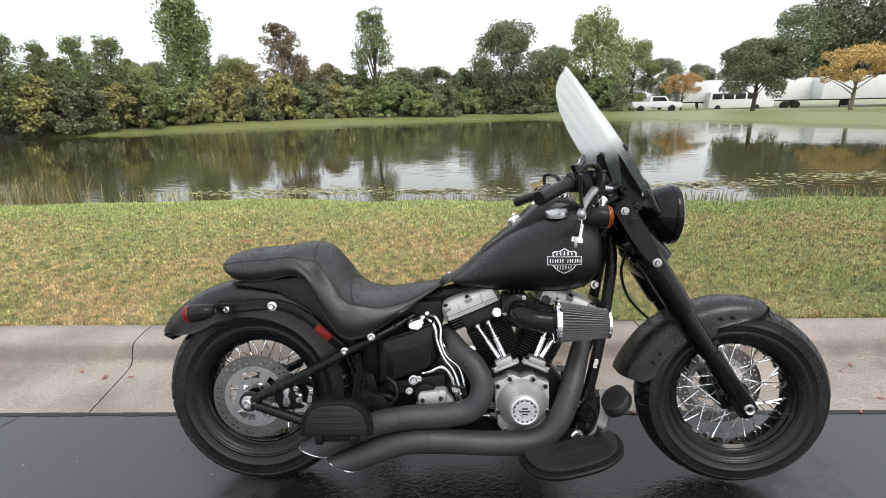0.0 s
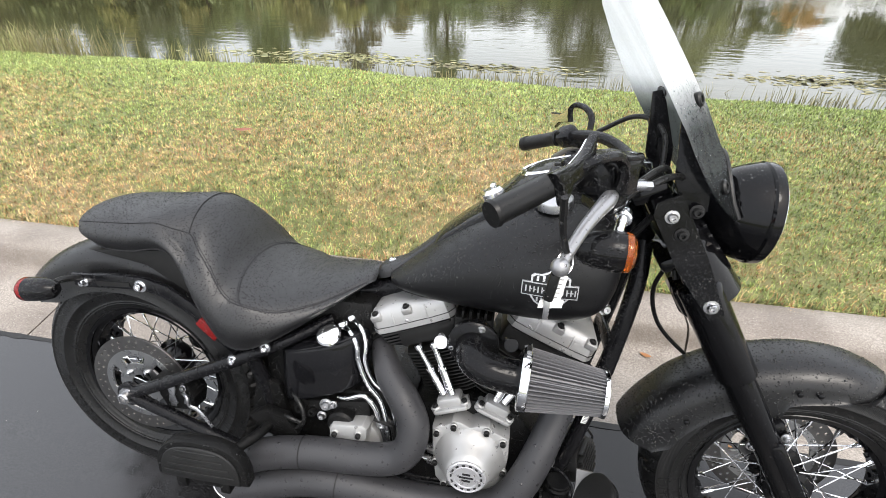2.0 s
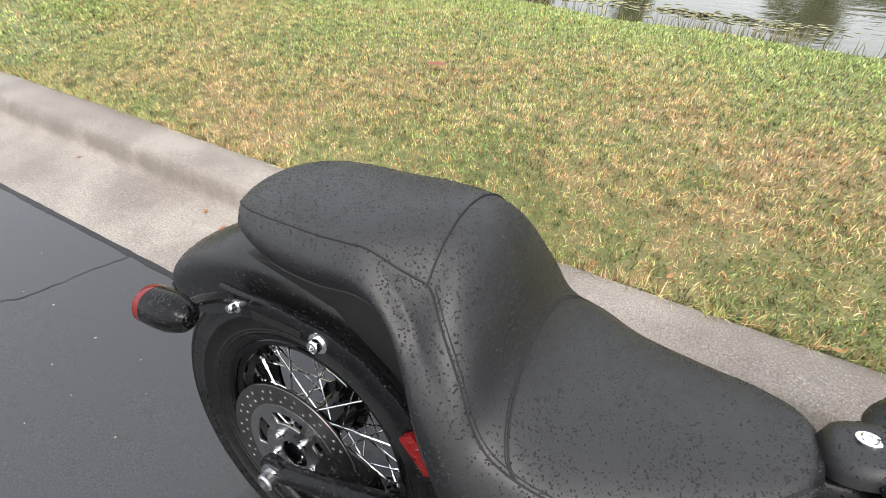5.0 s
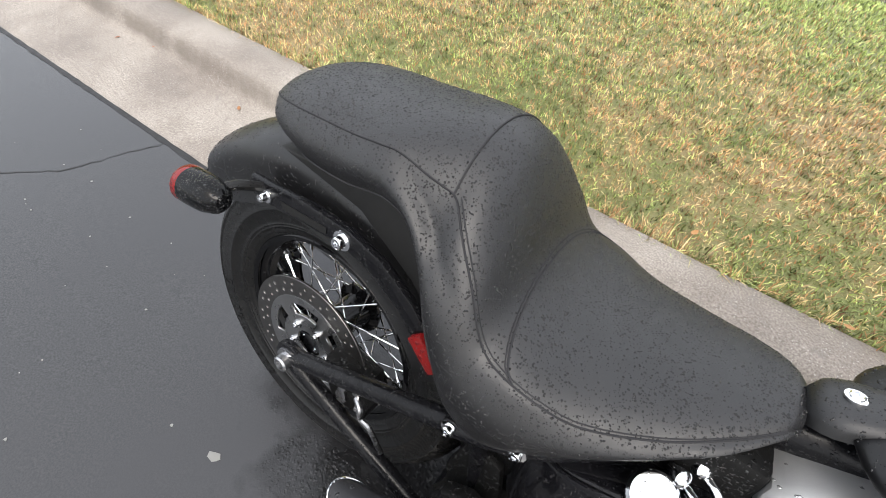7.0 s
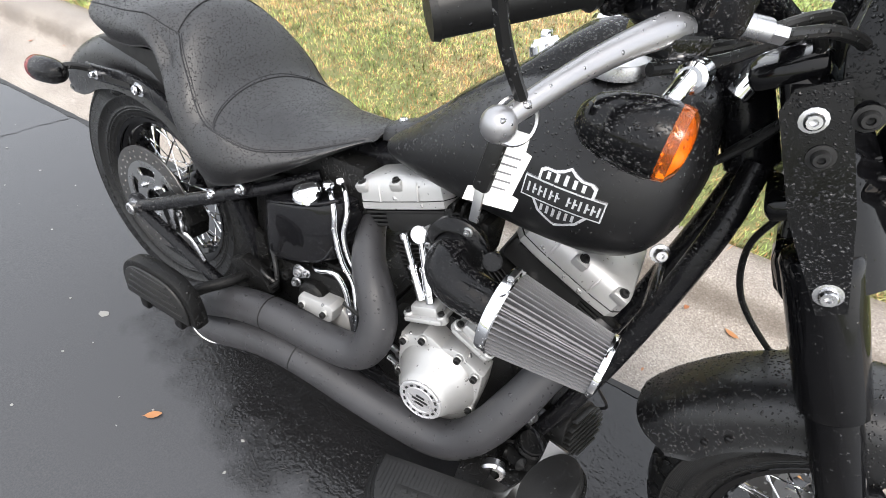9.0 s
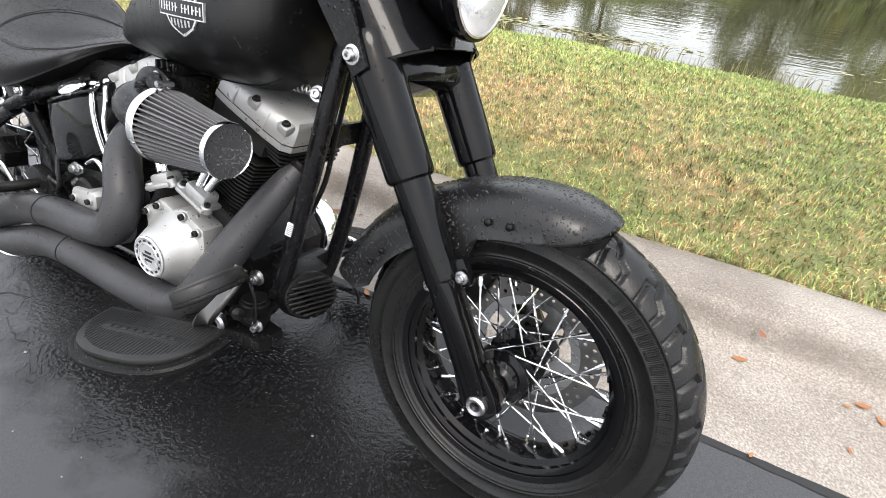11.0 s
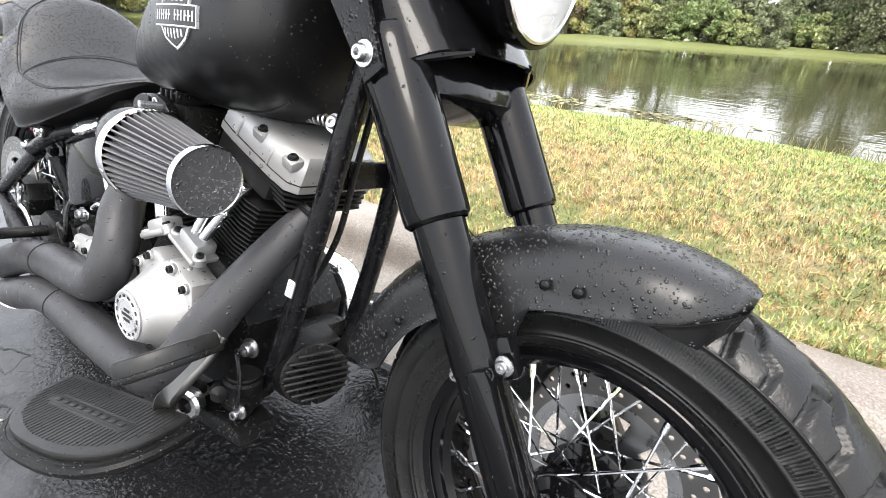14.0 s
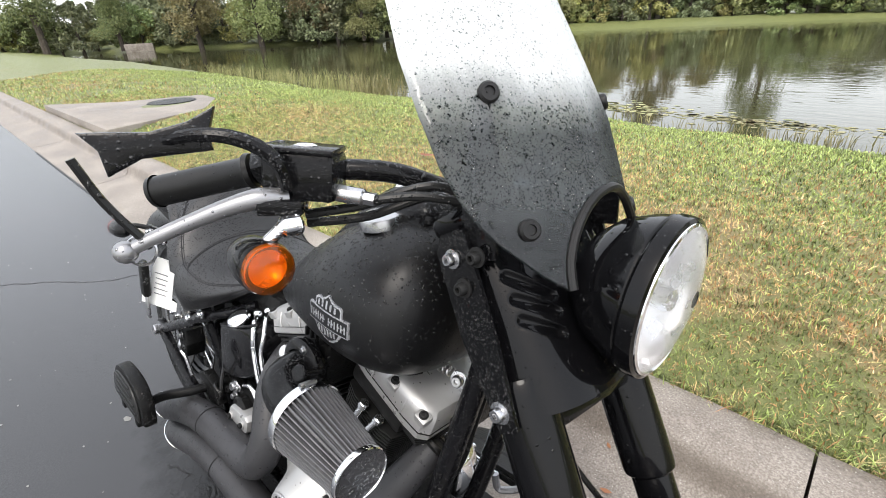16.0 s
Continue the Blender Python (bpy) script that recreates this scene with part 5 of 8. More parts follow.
rear_wheel = build_wheel("rear_wheel", REAR, 0.342, 0.076, 0.045, -0.098, Matrix.Identity(4), "black laced rear wheel with chrome spokes", 27)
front_wheel = build_wheel("front_wheel", FRONT, 0.316, 0.065, 0.036, 0.076, WHEEL_TURN, "black laced front wheel with chrome spokes", 25)
valve = Geo().cyl((-0.04, 0.004, 0.182), (-0.028, -0.006, 0.158), 0.004, seg=10)
part("valve", valve, M_CHROME, front_wheel)
dust = Geo().lathe([(0.0, -0.075), (0.028, -0.075), (0.036, -0.068), (0.038, -0.05), (0.05, -0.045), (0.052, -0.037)], 28, (0, 0, 0), (0, 1, 0))
part("hub_cover", dust, M_GLOSS, front_wheel)


# -- fenders
def fender_geo(at, angles, outer, edge, half, lip=0.006, thick=0.004):
    """A shell round a wheel: outer radius, edge radius and half width at each angle."""
    rings = []
    for a, R, e, w in zip(angles, outer, edge, half):
        out = []
        n = 20
        rim = R - 0.062
        for k in range(5):
            r = e + (rim - e) * k / 5
            out.append((-w * (1.0 - 0.05 * k / 5) - (lip * 0.35 if k == 0 else 0), r))
        for k in range(n + 1):
            t = math.pi * (1 - k / n)
            cy, cz = math.cos(t), math.sin(t)
            out.append((0.95 * w * math.copysign(abs(cy) ** 0.75, cy), rim + (R - rim) * cz**0.8 if cz > 0 else rim))
        for k in range(4, -1, -1):
            r = e + (rim - e) * k / 5
            out.append((w * (1.0 - 0.05 * k / 5) + (lip * 0.35 if k == 0 else 0), r))
        inner = [(y * (1 - thick / max(w, 0.02)), r - thick if abs(y) < 0.9 * w else r) for y, r in reversed(out)]
        c, s = math.cos(radians(a)), math.sin(radians(a))
        rings.append([(at[0] + r * c, at[1] + y, at[2] + r * s) for y, r in out + inner])
    return Geo().rings(rings)


ang = list(np.linspace(28, 147, 46))
rear_fender = part("rear_fender", fender_geo(REAR, ang, [float(np.interp(a, [28, 60, 100, 140, 147], [0.39, 0.4, 0.41, 0.418, 0.419])) for a in ang], [float(np.interp(a, [28, 90, 125, 132, 140, 147], [0.275, 0.283, 0.292, 0.303, 0.338, 0.39])) for a in ang], [float(np.interp(a, [28, 120, 138, 144, 147], [0.108, 0.108, 0.1, 0.085, 0.07])) for a in ang]), M_DENIM, bike, "satin black bobbed rear fender", sharp=50)
ang = list(np.linspace(72, 169, 52))
front_fender = part("front_fender", fender_geo(FRONT, ang, [float(np.interp(a, [72, 75, 84, 110, 134, 153, 169], [0.338, 0.341, 0.344, 0.346, 0.362, 0.376, 0.394])) for a in ang], [float(np.interp(a, [72, 74, 78, 84, 94, 108, 112, 116, 124, 128, 150, 164, 169], [0.325, 0.316, 0.298, 0.282, 0.27, 0.264, 0.24, 0.205, 0.205, 0.27, 0.285, 0.29, 0.32])) for a in ang], [float(np.interp(a, [72, 74, 79, 86, 169], [0.04, 0.066, 0.084, 0.09, 0.092])) for a in ang]), M_DENIM, bike, "satin black front fender beaded with rain", WHEEL_TURN, sharp=50)
rain_beads(front_fender, 48000, 0.0007, 0.0026, M_BEAD, 34, lambda p, n: (n[:, 1] < 0.55) & (np.hypot(p[:, 0] - FRONT.x, p[:, 2] - FRONT.z) > 0.2) & ((n[:, 0] * (p[:, 0] - FRONT.x) + n[:, 2] * (p[:, 2] - FRONT.z)) > -0.02))
rain_beads(rear_fender, 16000, 0.0007, 0.002, M_BEAD, 35, lambda p, n: (n[:, 1] < 0.55) & ((n[:, 0] * (p[:, 0] - REAR.x) + n[:, 2] * (p[:, 2] - REAR.z)) > -0.02))
for a, r in ((97, 0.29), (104, 0.292), (148, 0.305), (155, 0.31)):
    p = FRONT + Vector((r * math.cos(radians(a)), -0.0915, r * math.sin(radians(a))))
    part("rivet", Geo().sphere((0, 0, 0), 0.006, 12, (1, 0.5, 1)), M_GLOSS, front_fender, m=Matrix.Translation(p))
for p in ((1.575, -0.118, 0.492), (1.52, -0.115, 0.453)):
    bolt(front_fender, p, (0, -1, 0), 0.0075, 0.01, M_STEEL)
part("mount", Geo().box((1.55, -0.1, 0.482), (0.07, 0.022, 0.05), 0.008, Matrix.Rotation(radians(-32), 4, "Y")), M_GLOSS, front_fender)


# -- fender strut, reflector, rear signals
strut_top = [(-0.105, 0.652), (-0.06, 0.655), (0.02, 0.664), (0.1, 0.664), (0.16, 0.648), (0.22, 0.612), (0.28, 0.556), (0.325, 0.512), (0.36, 0.498)]
strut_low = [(0.352, 0.476), (0.31, 0.484), (0.262, 0.525), (0.2, 0.585), (0.14, 0.618), (0.09, 0.63), (0.0, 0.624), (-0.07, 0.617), (-0.1, 0.62)]
for sgn in (-1, 1):
    lo, hi = (-0.134, -0.118) if sgn < 0 else (0.118, 0.134)
    strut = part("fender_strut", Geo().prism(strut_top + strut_low, lo, hi, "xz", 0.005), M_FRAME, bike, "black forged fender strut")
    if sgn < 0:
        part("strut_groove", Geo().prism([(-0.035, 0.641), (0.06, 0.647), (0.06, 0.636), (-0.03, 0.629)], -0.1355, -0.13, "xz", 0.0), M_DARK, strut)
        for p, r in (((-0.066, -0.134, 0.634), 0.0075), ((0.091, -0.134, 0.643), 0.0105)):
            bolt(strut, p, (0, -1, 0), r, 0.014)
        rot = Matrix.Rotation(radians(43), 4, "Y")
        part("reflector", Geo().box((0.262, -0.14, 0.553), (0.062, 0.012, 0.026), 0.003, rot), M_RED, strut, "red rectangular reflector")
    y = 0.2 * sgn
    stalk = Geo().tube([(-0.075, 0.128 * sgn, 0.642), (-0.09, 0.165 * sgn, 0.652), (-0.10, y * 0.95, 0.648)], 0.008, 10)
    sig = part("rear_signal", stalk, M_CABLE, bike, "small black turn signal with red lens")
    bullet = Geo().lathe([(0.0, 0.055), (0.012, 0.052), (0.022, 0.04), (0.0275, 0.02), (0.029, 0.0), (0.029, -0.02)], 24, (-0.125, y, 0.638), (1, 0, 0.12))
    part("signal_shell", bullet, M_GLOSS_DROPS, sig)
    lens = Geo().lathe([(0.029, 0.0), (0.029, 0.012), (0.024, 0.02), (0.012, 0.025), (0.0, 0.026)], 24, (-0.1445, y, 0.6357), (-1, 0, -0.12))
    part("signal_lens", lens, M_RED, sig)


# -- seat
SEAT = [
    (-0.112, 0.768, 0.02, -0.092, 0.756, 0.02, 0.008),
    (-0.108, 0.782, 0.052, -0.086, 0.748, 0.05, 0.014),
    (-0.098, 0.797, 0.078, -0.074, 0.739, 0.077, 0.022),
    (-0.078, 0.811, 0.099, -0.052, 0.732, 0.099, 0.03),
    (-0.045, 0.822, 0.114, -0.018, 0.727, 0.115, 0.035),
    (0.0, 0.829, 0.123, 0.022, 0.725, 0.125, 0.037),
    (0.08, 0.834, 0.128, 0.085, 0.73, 0.131, 0.037),
    (0.15, 0.842, 0.131, 0.155, 0.745, 0.137, 0.04),
    (0.2, 0.85, 0.139, 0.205, 0.735, 0.148, 0.072),
    (0.238, 0.848, 0.149, 0.238, 0.695, 0.163, 0.1),
    (0.27, 0.829, 0.17, 0.266, 0.645, 0.178, 0.104),
    (0.306, 0.783, 0.183, 0.298, 0.594, 0.187, 0.084),
    (0.345, 0.726, 0.19, 0.333, 0.553, 0.191, 0.066),
    (0.4, 0.692, 0.188, 0.385, 0.546, 0.195, 0.04),
    (0.465, 0.682, 0.172, 0.45, 0.57, 0.176, 0.042),
    (0.54, 0.688, 0.136, 0.525, 0.613, 0.14, 0.034),
    (0.6, 0.698, 0.096, 0.592, 0.655, 0.1, 0.022),
    (0.638, 0.704, 0.062, 0.634, 0.68, 0.064, 0.014),
    (0.654, 0.7, 0.042, 0.651, 0.688, 0.044, 0.01),
]
SEAT_K = list(range(len(SEAT)))
SEAT_ARC = (math.sin(radians(70)), 1 - math.cos(radians(70)) ** 0.9)


def seat_station(k):
    return [curve1(SEAT_K, [s[i] for s in SEAT], k) for i in range(7)]


def seat_k(x):
    """The station whose top lies at x."""
    return float(np.interp(x, [s[0] for s in SEAT], SEAT_K))


def seat_point(k, s, out=0.0):
    """s: -1 at the right lower edge, -0.5 at the right seam, 0 on the middle line, 0.5 and 1 on the left."""
    xt, zt, wt, xb, zb, wb, drop = seat_station(k)
    a, sg = abs(s), (-1 if s < 0 else 1)
    if a <= 0.5:
        t = a / 0.5 * radians(70)
        dish = 0.011 * math.exp(-(((xt - 0.37) / 0.09) ** 2))
        y = wt * math.sin(t) / SEAT_ARC[0]
        z = zt - dish * math.cos(t) ** 2 - drop * (1 - math.cos(t) ** 0.9) / SEAT_ARC[1]
        p, n = Vector((xt, sg * y, z)), Vector((0, sg * math.sin(t) ** 2, 1.02 - math.sin(t) ** 2))
    else:
        f = (a - 0.5) / 0.5
        bulge = 0.017 * math.sin(math.pi * min(1, f * 1.05)) * min(1, wt / 0.1)
        y = wt + (wb - wt) * f + bulge
        z = (zt - drop) + (zb - (zt - drop)) * f
        p, n = Vector((xt + (xb - xt) * f, sg * y, z)), Vector((0, sg, 0.5 - 0.6 * f))
    return p + n.normalized() * out


def build_seat():
    rings = []
    nk = 120
    ss = [-0.9, -1.0, -0.985, -0.95, -0.9, -0.82, -0.74, -0.66, -0.58, -0.53, -0.5, -0.48, -0.45, -0.41, -0.36, -0.3, -0.23, -0.15, -0.07]
    ss = ss + [0.0] + [-v for v in reversed(ss)]
    for q in range(nk + 1):
        k = (len(SEAT) - 1) * q / nk
        ring = []
        for j, s in enumerate(ss):
            p = seat_point(k, s)
            if j in (0, len(ss) - 1):
                low = seat_point(k, math.copysign(1, s))
                p = Vector((p.x, low.y * 0.75, low.z + 0.002))
            ring.append(p)
        rings.append(ring)
    seat = part("seat", Geo().rings(rings), M_VINYL, bike, "black stitched vinyl two-up seat beaded with rain", sharp=60)

    def seam(path, r=0.0013):
        part("seam", Geo().tube([seat_point(seat_k(x), s, 0.0004) for x, s in path], r, 6, steps=2), M_STITCH, seat)

    rain_beads(seat, 80000, 0.0006, 0.0017, M_BEAD, 31, lambda p, n: (n[:, 2] > -0.2) & (p[:, 1] < 0.14))
    def edge(x):
        """Where the upper seam runs round the bucket."""
        return float(np.interp(x, [-0.1, 0.13, 0.2, 0.238, 0.3, 0.36, 0.4, 0.64], [0.5, 0.48, 0.42, 0.37, 0.41, 0.46, 0.485, 0.5]))

    along = [-0.106 + 0.745 * i / 70 for i in range(71)]
    for sg in (-1, 1):
        seam([(x, edge(x) * sg) for x in along])
        seam([(x, (edge(x) - 0.02) * sg) for x in along if x > 0.24], 0.0008)
        # welt along the lower edge
        seam([(x, 0.985 * sg) for x in along if -0.09 < x < 0.3], 0.0016)
    span = [i / 24 for i in range(25)]
    seam([(-0.104, -0.5 + f) for f in span])
    for x0, bow, r in ((0.236, -0.01, 0.0013),):
        seam([(x0 + bow * math.sin(math.pi * f), edge(x0) * (2 * f - 1)) for f in span], r)
    for x0, r in ((0.391, 0.0013), (0.387, 0.0008)):
        seam([(x0 - 0.046 * math.sin(math.pi * f) ** 0.7, edge(x0) * (2 * f - 1)) for f in span], r)
    pan = Geo().rings([[seat_point(seat_k(x), s) + Vector((0, 0, 0.004)) for s in (-0.97, -0.85, 0.85, 0.97)] for x in np.linspace(-0.05, 0.63, 24)])
    part("seat_pan", pan, M_DARK, seat)
    part("seat_base", Geo().prism([(-0.06, 0.715), (0.19, 0.738), (0.235, 0.7), (0.275, 0.645), (0.33, 0.565), (0.37, 0.5), (0.33, 0.5), (0.27, 0.56), (0.2, 0.63), (0.1, 0.69)], -0.115, 0.115, "xz", 0.004), M_DARK, seat)


build_seat()


# -- tank, console, badge
TANK_X = [0.690, 0.70, 0.72, 0.76, 0.82, 0.90, 0.98, 1.05, 1.11, 1.155, 1.180, 1.190]
TANK_W = [0.04, 0.076, 0.104, 0.131, 0.16, 0.187, 0.206, 0.214, 0.208, 0.186, 0.14, 0.08]
TANK_T = [0.714, 0.722, 0.738, 0.772, 0.825, 0.886, 0.927, 0.947, 0.950, 0.930, 0.885, 0.85]
TANK_B = [0.704, 0.698, 0.692, 0.684, 0.677, 0.672, 0.670, 0.671, 0.678, 0.702, 0.745, 0.785]
TANK_C = [0.709, 0.71, 0.714, 0.725, 0.745, 0.768, 0.783, 0.790, 0.793, 0.80, 0.812, 0.818]


def tank_at(x):
    return [curve1(TANK_X, row, x) for row in (TANK_W, TANK_T, TANK_B, TANK_C)]


def tank_side(x, z):
    w, t, b, c = tank_at(x)
    f = (z - c) / ((t - c) if z > c else (c - b))
    return w * max(0.0, 1 - min(1, abs(f)) ** 2.35) ** (1 / 2.35)


def tank_top(x, y):
    w, t, b, c = tank_at(x)
    return c + (t - c) * max(0.0, 1 - min(1, abs(y) / w) ** 2.35) ** (1 / 2.35)


def build_tank():
    rings = []
    n = 56
    for x in sorted(set(list(np.linspace(TANK_X[0], TANK_X[-1], 60)) + [1.165, 1.172, 1.176, 1.184, 1.187])):
        w, t, b, c = tank_at(float(x))
        ring = []
        for k in range(n):
            a = 2 * math.pi * k / n
            ca, sa = math.cos(a), math.sin(a)
            y = w * math.copysign(abs(ca) ** (2 / 2.35), ca)
            z = c + ((t - c) if sa > 0 else (c - b)) * math.copysign(abs(sa) ** (2 / 2.35), sa)
            ring.append((float(x), y, z))
        rings.append(ring)
    tank = part("fuel_tank", Geo().rings(rings), M_DENIM_TANK, bike, "satin black teardrop fuel tank with rain beads", sharp=60)
    rain_beads(tank, 42000, 0.0007, 0.0026, M_BEAD, 32, lambda p, n: (n[:, 2] > 0.2) & (p[:, 1] < 0.2))
    rain_beads(tank, 9000, 0.0006, 0.0016, M_BEAD, 33, lambda p, n: (n[:, 2] <= 0.2) & (n[:, 2] > -0.5) & (p[:, 1] < 0.0))
    # weld seam along the foot
    part("tank_seam", Geo().tube([(x, -tank_side(x, tank_at(x)[2] + 0.012) - 0.001, tank_at(x)[2] + 0.012) for x in np.linspace(0.72, 1.15, 20)], 0.0025, 6, steps=2), M_DENIM_TANK, tank)
    for sg in (-1, 1):
        zc = tank_top(1.04, 0.11)
        cap = Geo().lathe([(0.037, -0.012), (0.037, 0.003), (0.0355, 0.006), (0.033, 0.007), (0.03, 0.0085), (0.018, 0.0112), (0.0, 0.012)], 40, (1.037, 0.113 * sg, zc + 0.0095), (-0.1, 0.24 * sg, 1))
        part("filler_cap", cap, M_STEEL, tank, "polished chrome filler cap")
    # console
    rings = []
    for x in np.linspace(0.79, 1.135, 30):
        f = (x - 0.79) / 0.345
        w = 0.03 + 0.052 * math.sin(math.pi * min(1, 0.1 + f * 0.62)) if f < 0.96 else 0.055
        z0 = tank_top(float(x), 0.0)
        h = 0.012 + 0.042 * max(0, math.sin(math.pi * min(1, max(0, (f - 0.32) / 0.75)))) ** 1.2
        if f > 0.97 or f < 0.02:
            h = 0.004
        ring = []
        for k in range(13):
            a = math.pi * k / 12
            ring.append((float(x), -w * 1.25 * math.cos(a), z0 - 0.015 + (h + 0.015) * math.sin(a) ** 0.55))
        ring += [(float(x), w, z0 - 0.03), (float(x), -w, z0 - 0.03)]
        rings.append(ring)
    dash = part("console", Geo().rings(rings), M_GLOSS_DROPS, bike, "gloss black tank console beaded with rain", sharp=50)
    rim = Geo().lathe([(0.06, -0.02), (0.07, -0.012), (0.071, 0.002), (0.067, 0.007), (0.06, 0.005)], 40, (1.035, 0, 0.985), (-0.3, 0, 1))
    gauge = part("gauge_rim", rim, M_CHROME, dash, "chrome speedometer rim")
    part("gauge_face", Geo().lathe([(0.0, 0.003), (0.06, 0.003), (0.061, 0.0)], 36, (1.035, 0, 0.985), (-0.3, 0, 1)), M_BADGE, dash, "pale wet speedometer glass")
    sw = Geo().lathe([(0.026, -0.01), (0.026, 0.004), (0.022, 0.007), (0.02, 0.013), (0.0, 0.014)], 24, (0.912, 0, 0.914), (-0.45, 0, 1))
    sw.box((0.91, 0, 0.932), (0.012, 0.034, 0.012), 0.003)
    part("ignition_switch", sw, M_CHROME, dash, "chrome ignition switch knob")
    # leather strip from the seat to the console
    rings = []
    for x in np.linspace(0.652, 0.84, 22):
        x = float(x)
        w = float(np.interp(x, [0.652, 0.657, 0.665, 0.68, 0.7, 0.74, 0.84], [0.02, 0.03, 0.037, 0.041, 0.039, 0.034, 0.034]))
        z = tank_top(x, 0.0) + 0.003 if x > 0.71 else float(np.interp(x, [0.652, 0.66, 0.68, 0.71], [0.706, 0.714, 0.722, tank_top(0.71, 0.0) + 0.004]))
        ring = [(x, -w, z - 0.024)] + [(x, -w * math.cos(math.pi * k / 8), z - 0.012 + 0.018 * math.sin(math.pi * k / 8) ** 0.7) for k in range(9)] + [(x, w, z - 0.024)]
        rings.append(ring)
    strip = part("tank_strip", Geo().rings(rings), M_VINYL, bike, "black leather strip along the tank top", sharp=50)
    rain_beads(strip, 50000, 0.0006, 0.0016, M_BEAD, 36, lambda p, n: n[:, 2] > 0.2)
    bolt(strip, (0.682, 0, 0.7275), (-0.2, 0, 1), 0.0075, 0.006)

    # shield badge: plain shapes only
    def on_tank(u, v, off, cx=1.042, cz=0.792):
        x, z = cx + u, cz + v
        return (x, -tank_side(x, z) - off, z)

    def plate(poly, off, mat, name, parent, label=""):
        g = Geo()
        n = len(poly)
        dense = []
        for i in range(n):
            a, b = poly[i], poly[(i + 1) % n]
            for k in range(4):
                dense.append((a[0] + (b[0] - a[0]) * k / 4, a[1] + (b[1] - a[1]) * k / 4))
        cu, cv = sum(p[0] for p in dense) / len(dense), sum(p[1] for p in dense) / len(dense)
        top = [on_tank(u, v, off) for u, v in dense]
        low = [on_tank(u, v, -0.002) for u, v in dense]
        mid = [on_tank(cu + (u - cu) * 0.5, cv + (v - cv) * 0.5, off) for u, v in dense]
        m = len(dense)
        g.add([*top, *low, *mid, on_tank(cu, cv, off)], [(k, (k + 1) % m, m + (k + 1) % m, m + k) for k in range(m)] + [(k, (k + 1) % m, 2 * m + (k + 1) % m, 2 * m + k) for k in range(m)] + [(2 * m + k, 2 * m + (k + 1) % m, 3 * m) for k in range(m)])
        return part(name, g, mat, parent, label)

    shield = [(-0.036, 0.018), (-0.036, 0.026), (-0.03, 0.03), (-0.018, 0.03), (-0.008, 0.034), (0, 0.04), (0.008, 0.034), (0.018, 0.03), (0.03, 0.03), (0.036, 0.026), (0.036, 0.018), (0.036, -0.014), (0.026, -0.028), (0.012, -0.036), (0, -0.041), (-0.012, -0.036), (-0.026, -0.028), (-0.036, -0.014)]
    bar = [(-0.052, -0.0135), (0.052, -0.0135), (0.052, 0.0135), (-0.052, 0.0135)]
    small = lambda poly, f: [(u * f, v * f) for u, v in poly]
    badge = plate(shield, 0.0025, M_BADGE, "badge", tank, "silver and black shield badge")
    plate(small(shield, 0.9), 0.003, M_BADGE_DARK, "badge_ground", badge)
    plate(bar, 0.004, M_BADGE, "badge_bar", badge)
    plate([(u * 0.965, v * 0.86) for u, v in bar], 0.0044, M_BADGE_DARK, "bar_ground", badge)
    for q in range(13):
        if q == 6:
            continue
        u = -0.045 + 0.0075 * q
        plate([(u, -0.0062), (u + 0.0026, -0.0062), (u + 0.0026, 0.0062), (u, 0.0062)], 0.0049, M_BADGE, "badge_stroke", badge)
        if q % 3:
            plate([(u + 0.001, -0.0008), (u + 0.0055, -0.0008), (u + 0.0055, 0.0011), (u + 0.001, 0.0011)], 0.0051, M_BADGE, "badge_stroke", badge)
    for q in range(5):
        u = -0.026 + 0.0112 * q
        plate([(u, 0.017), (u + 0.0045, 0.017), (u + 0.0045, 0.026 + 0.004 * (1 - abs(q - 2) / 2)), (u, 0.026 + 0.004 * (1 - abs(q - 2) / 2))], 0.0036, M_BADGE, "badge_stroke", badge)
    for q in range(6):
        u = -0.023 + 0.0082 * q
        plate([(u, -0.016), (u + 0.0034, -0.016), (u + 0.0034, -0.025 - 0.004 * (1 - abs(q - 2.5) / 2.5)), (u, -0.025 - 0.004 * (1 - abs(q - 2.5) / 2.5))], 0.0036, M_BADGE, "badge_stroke", badge)


build_tank()


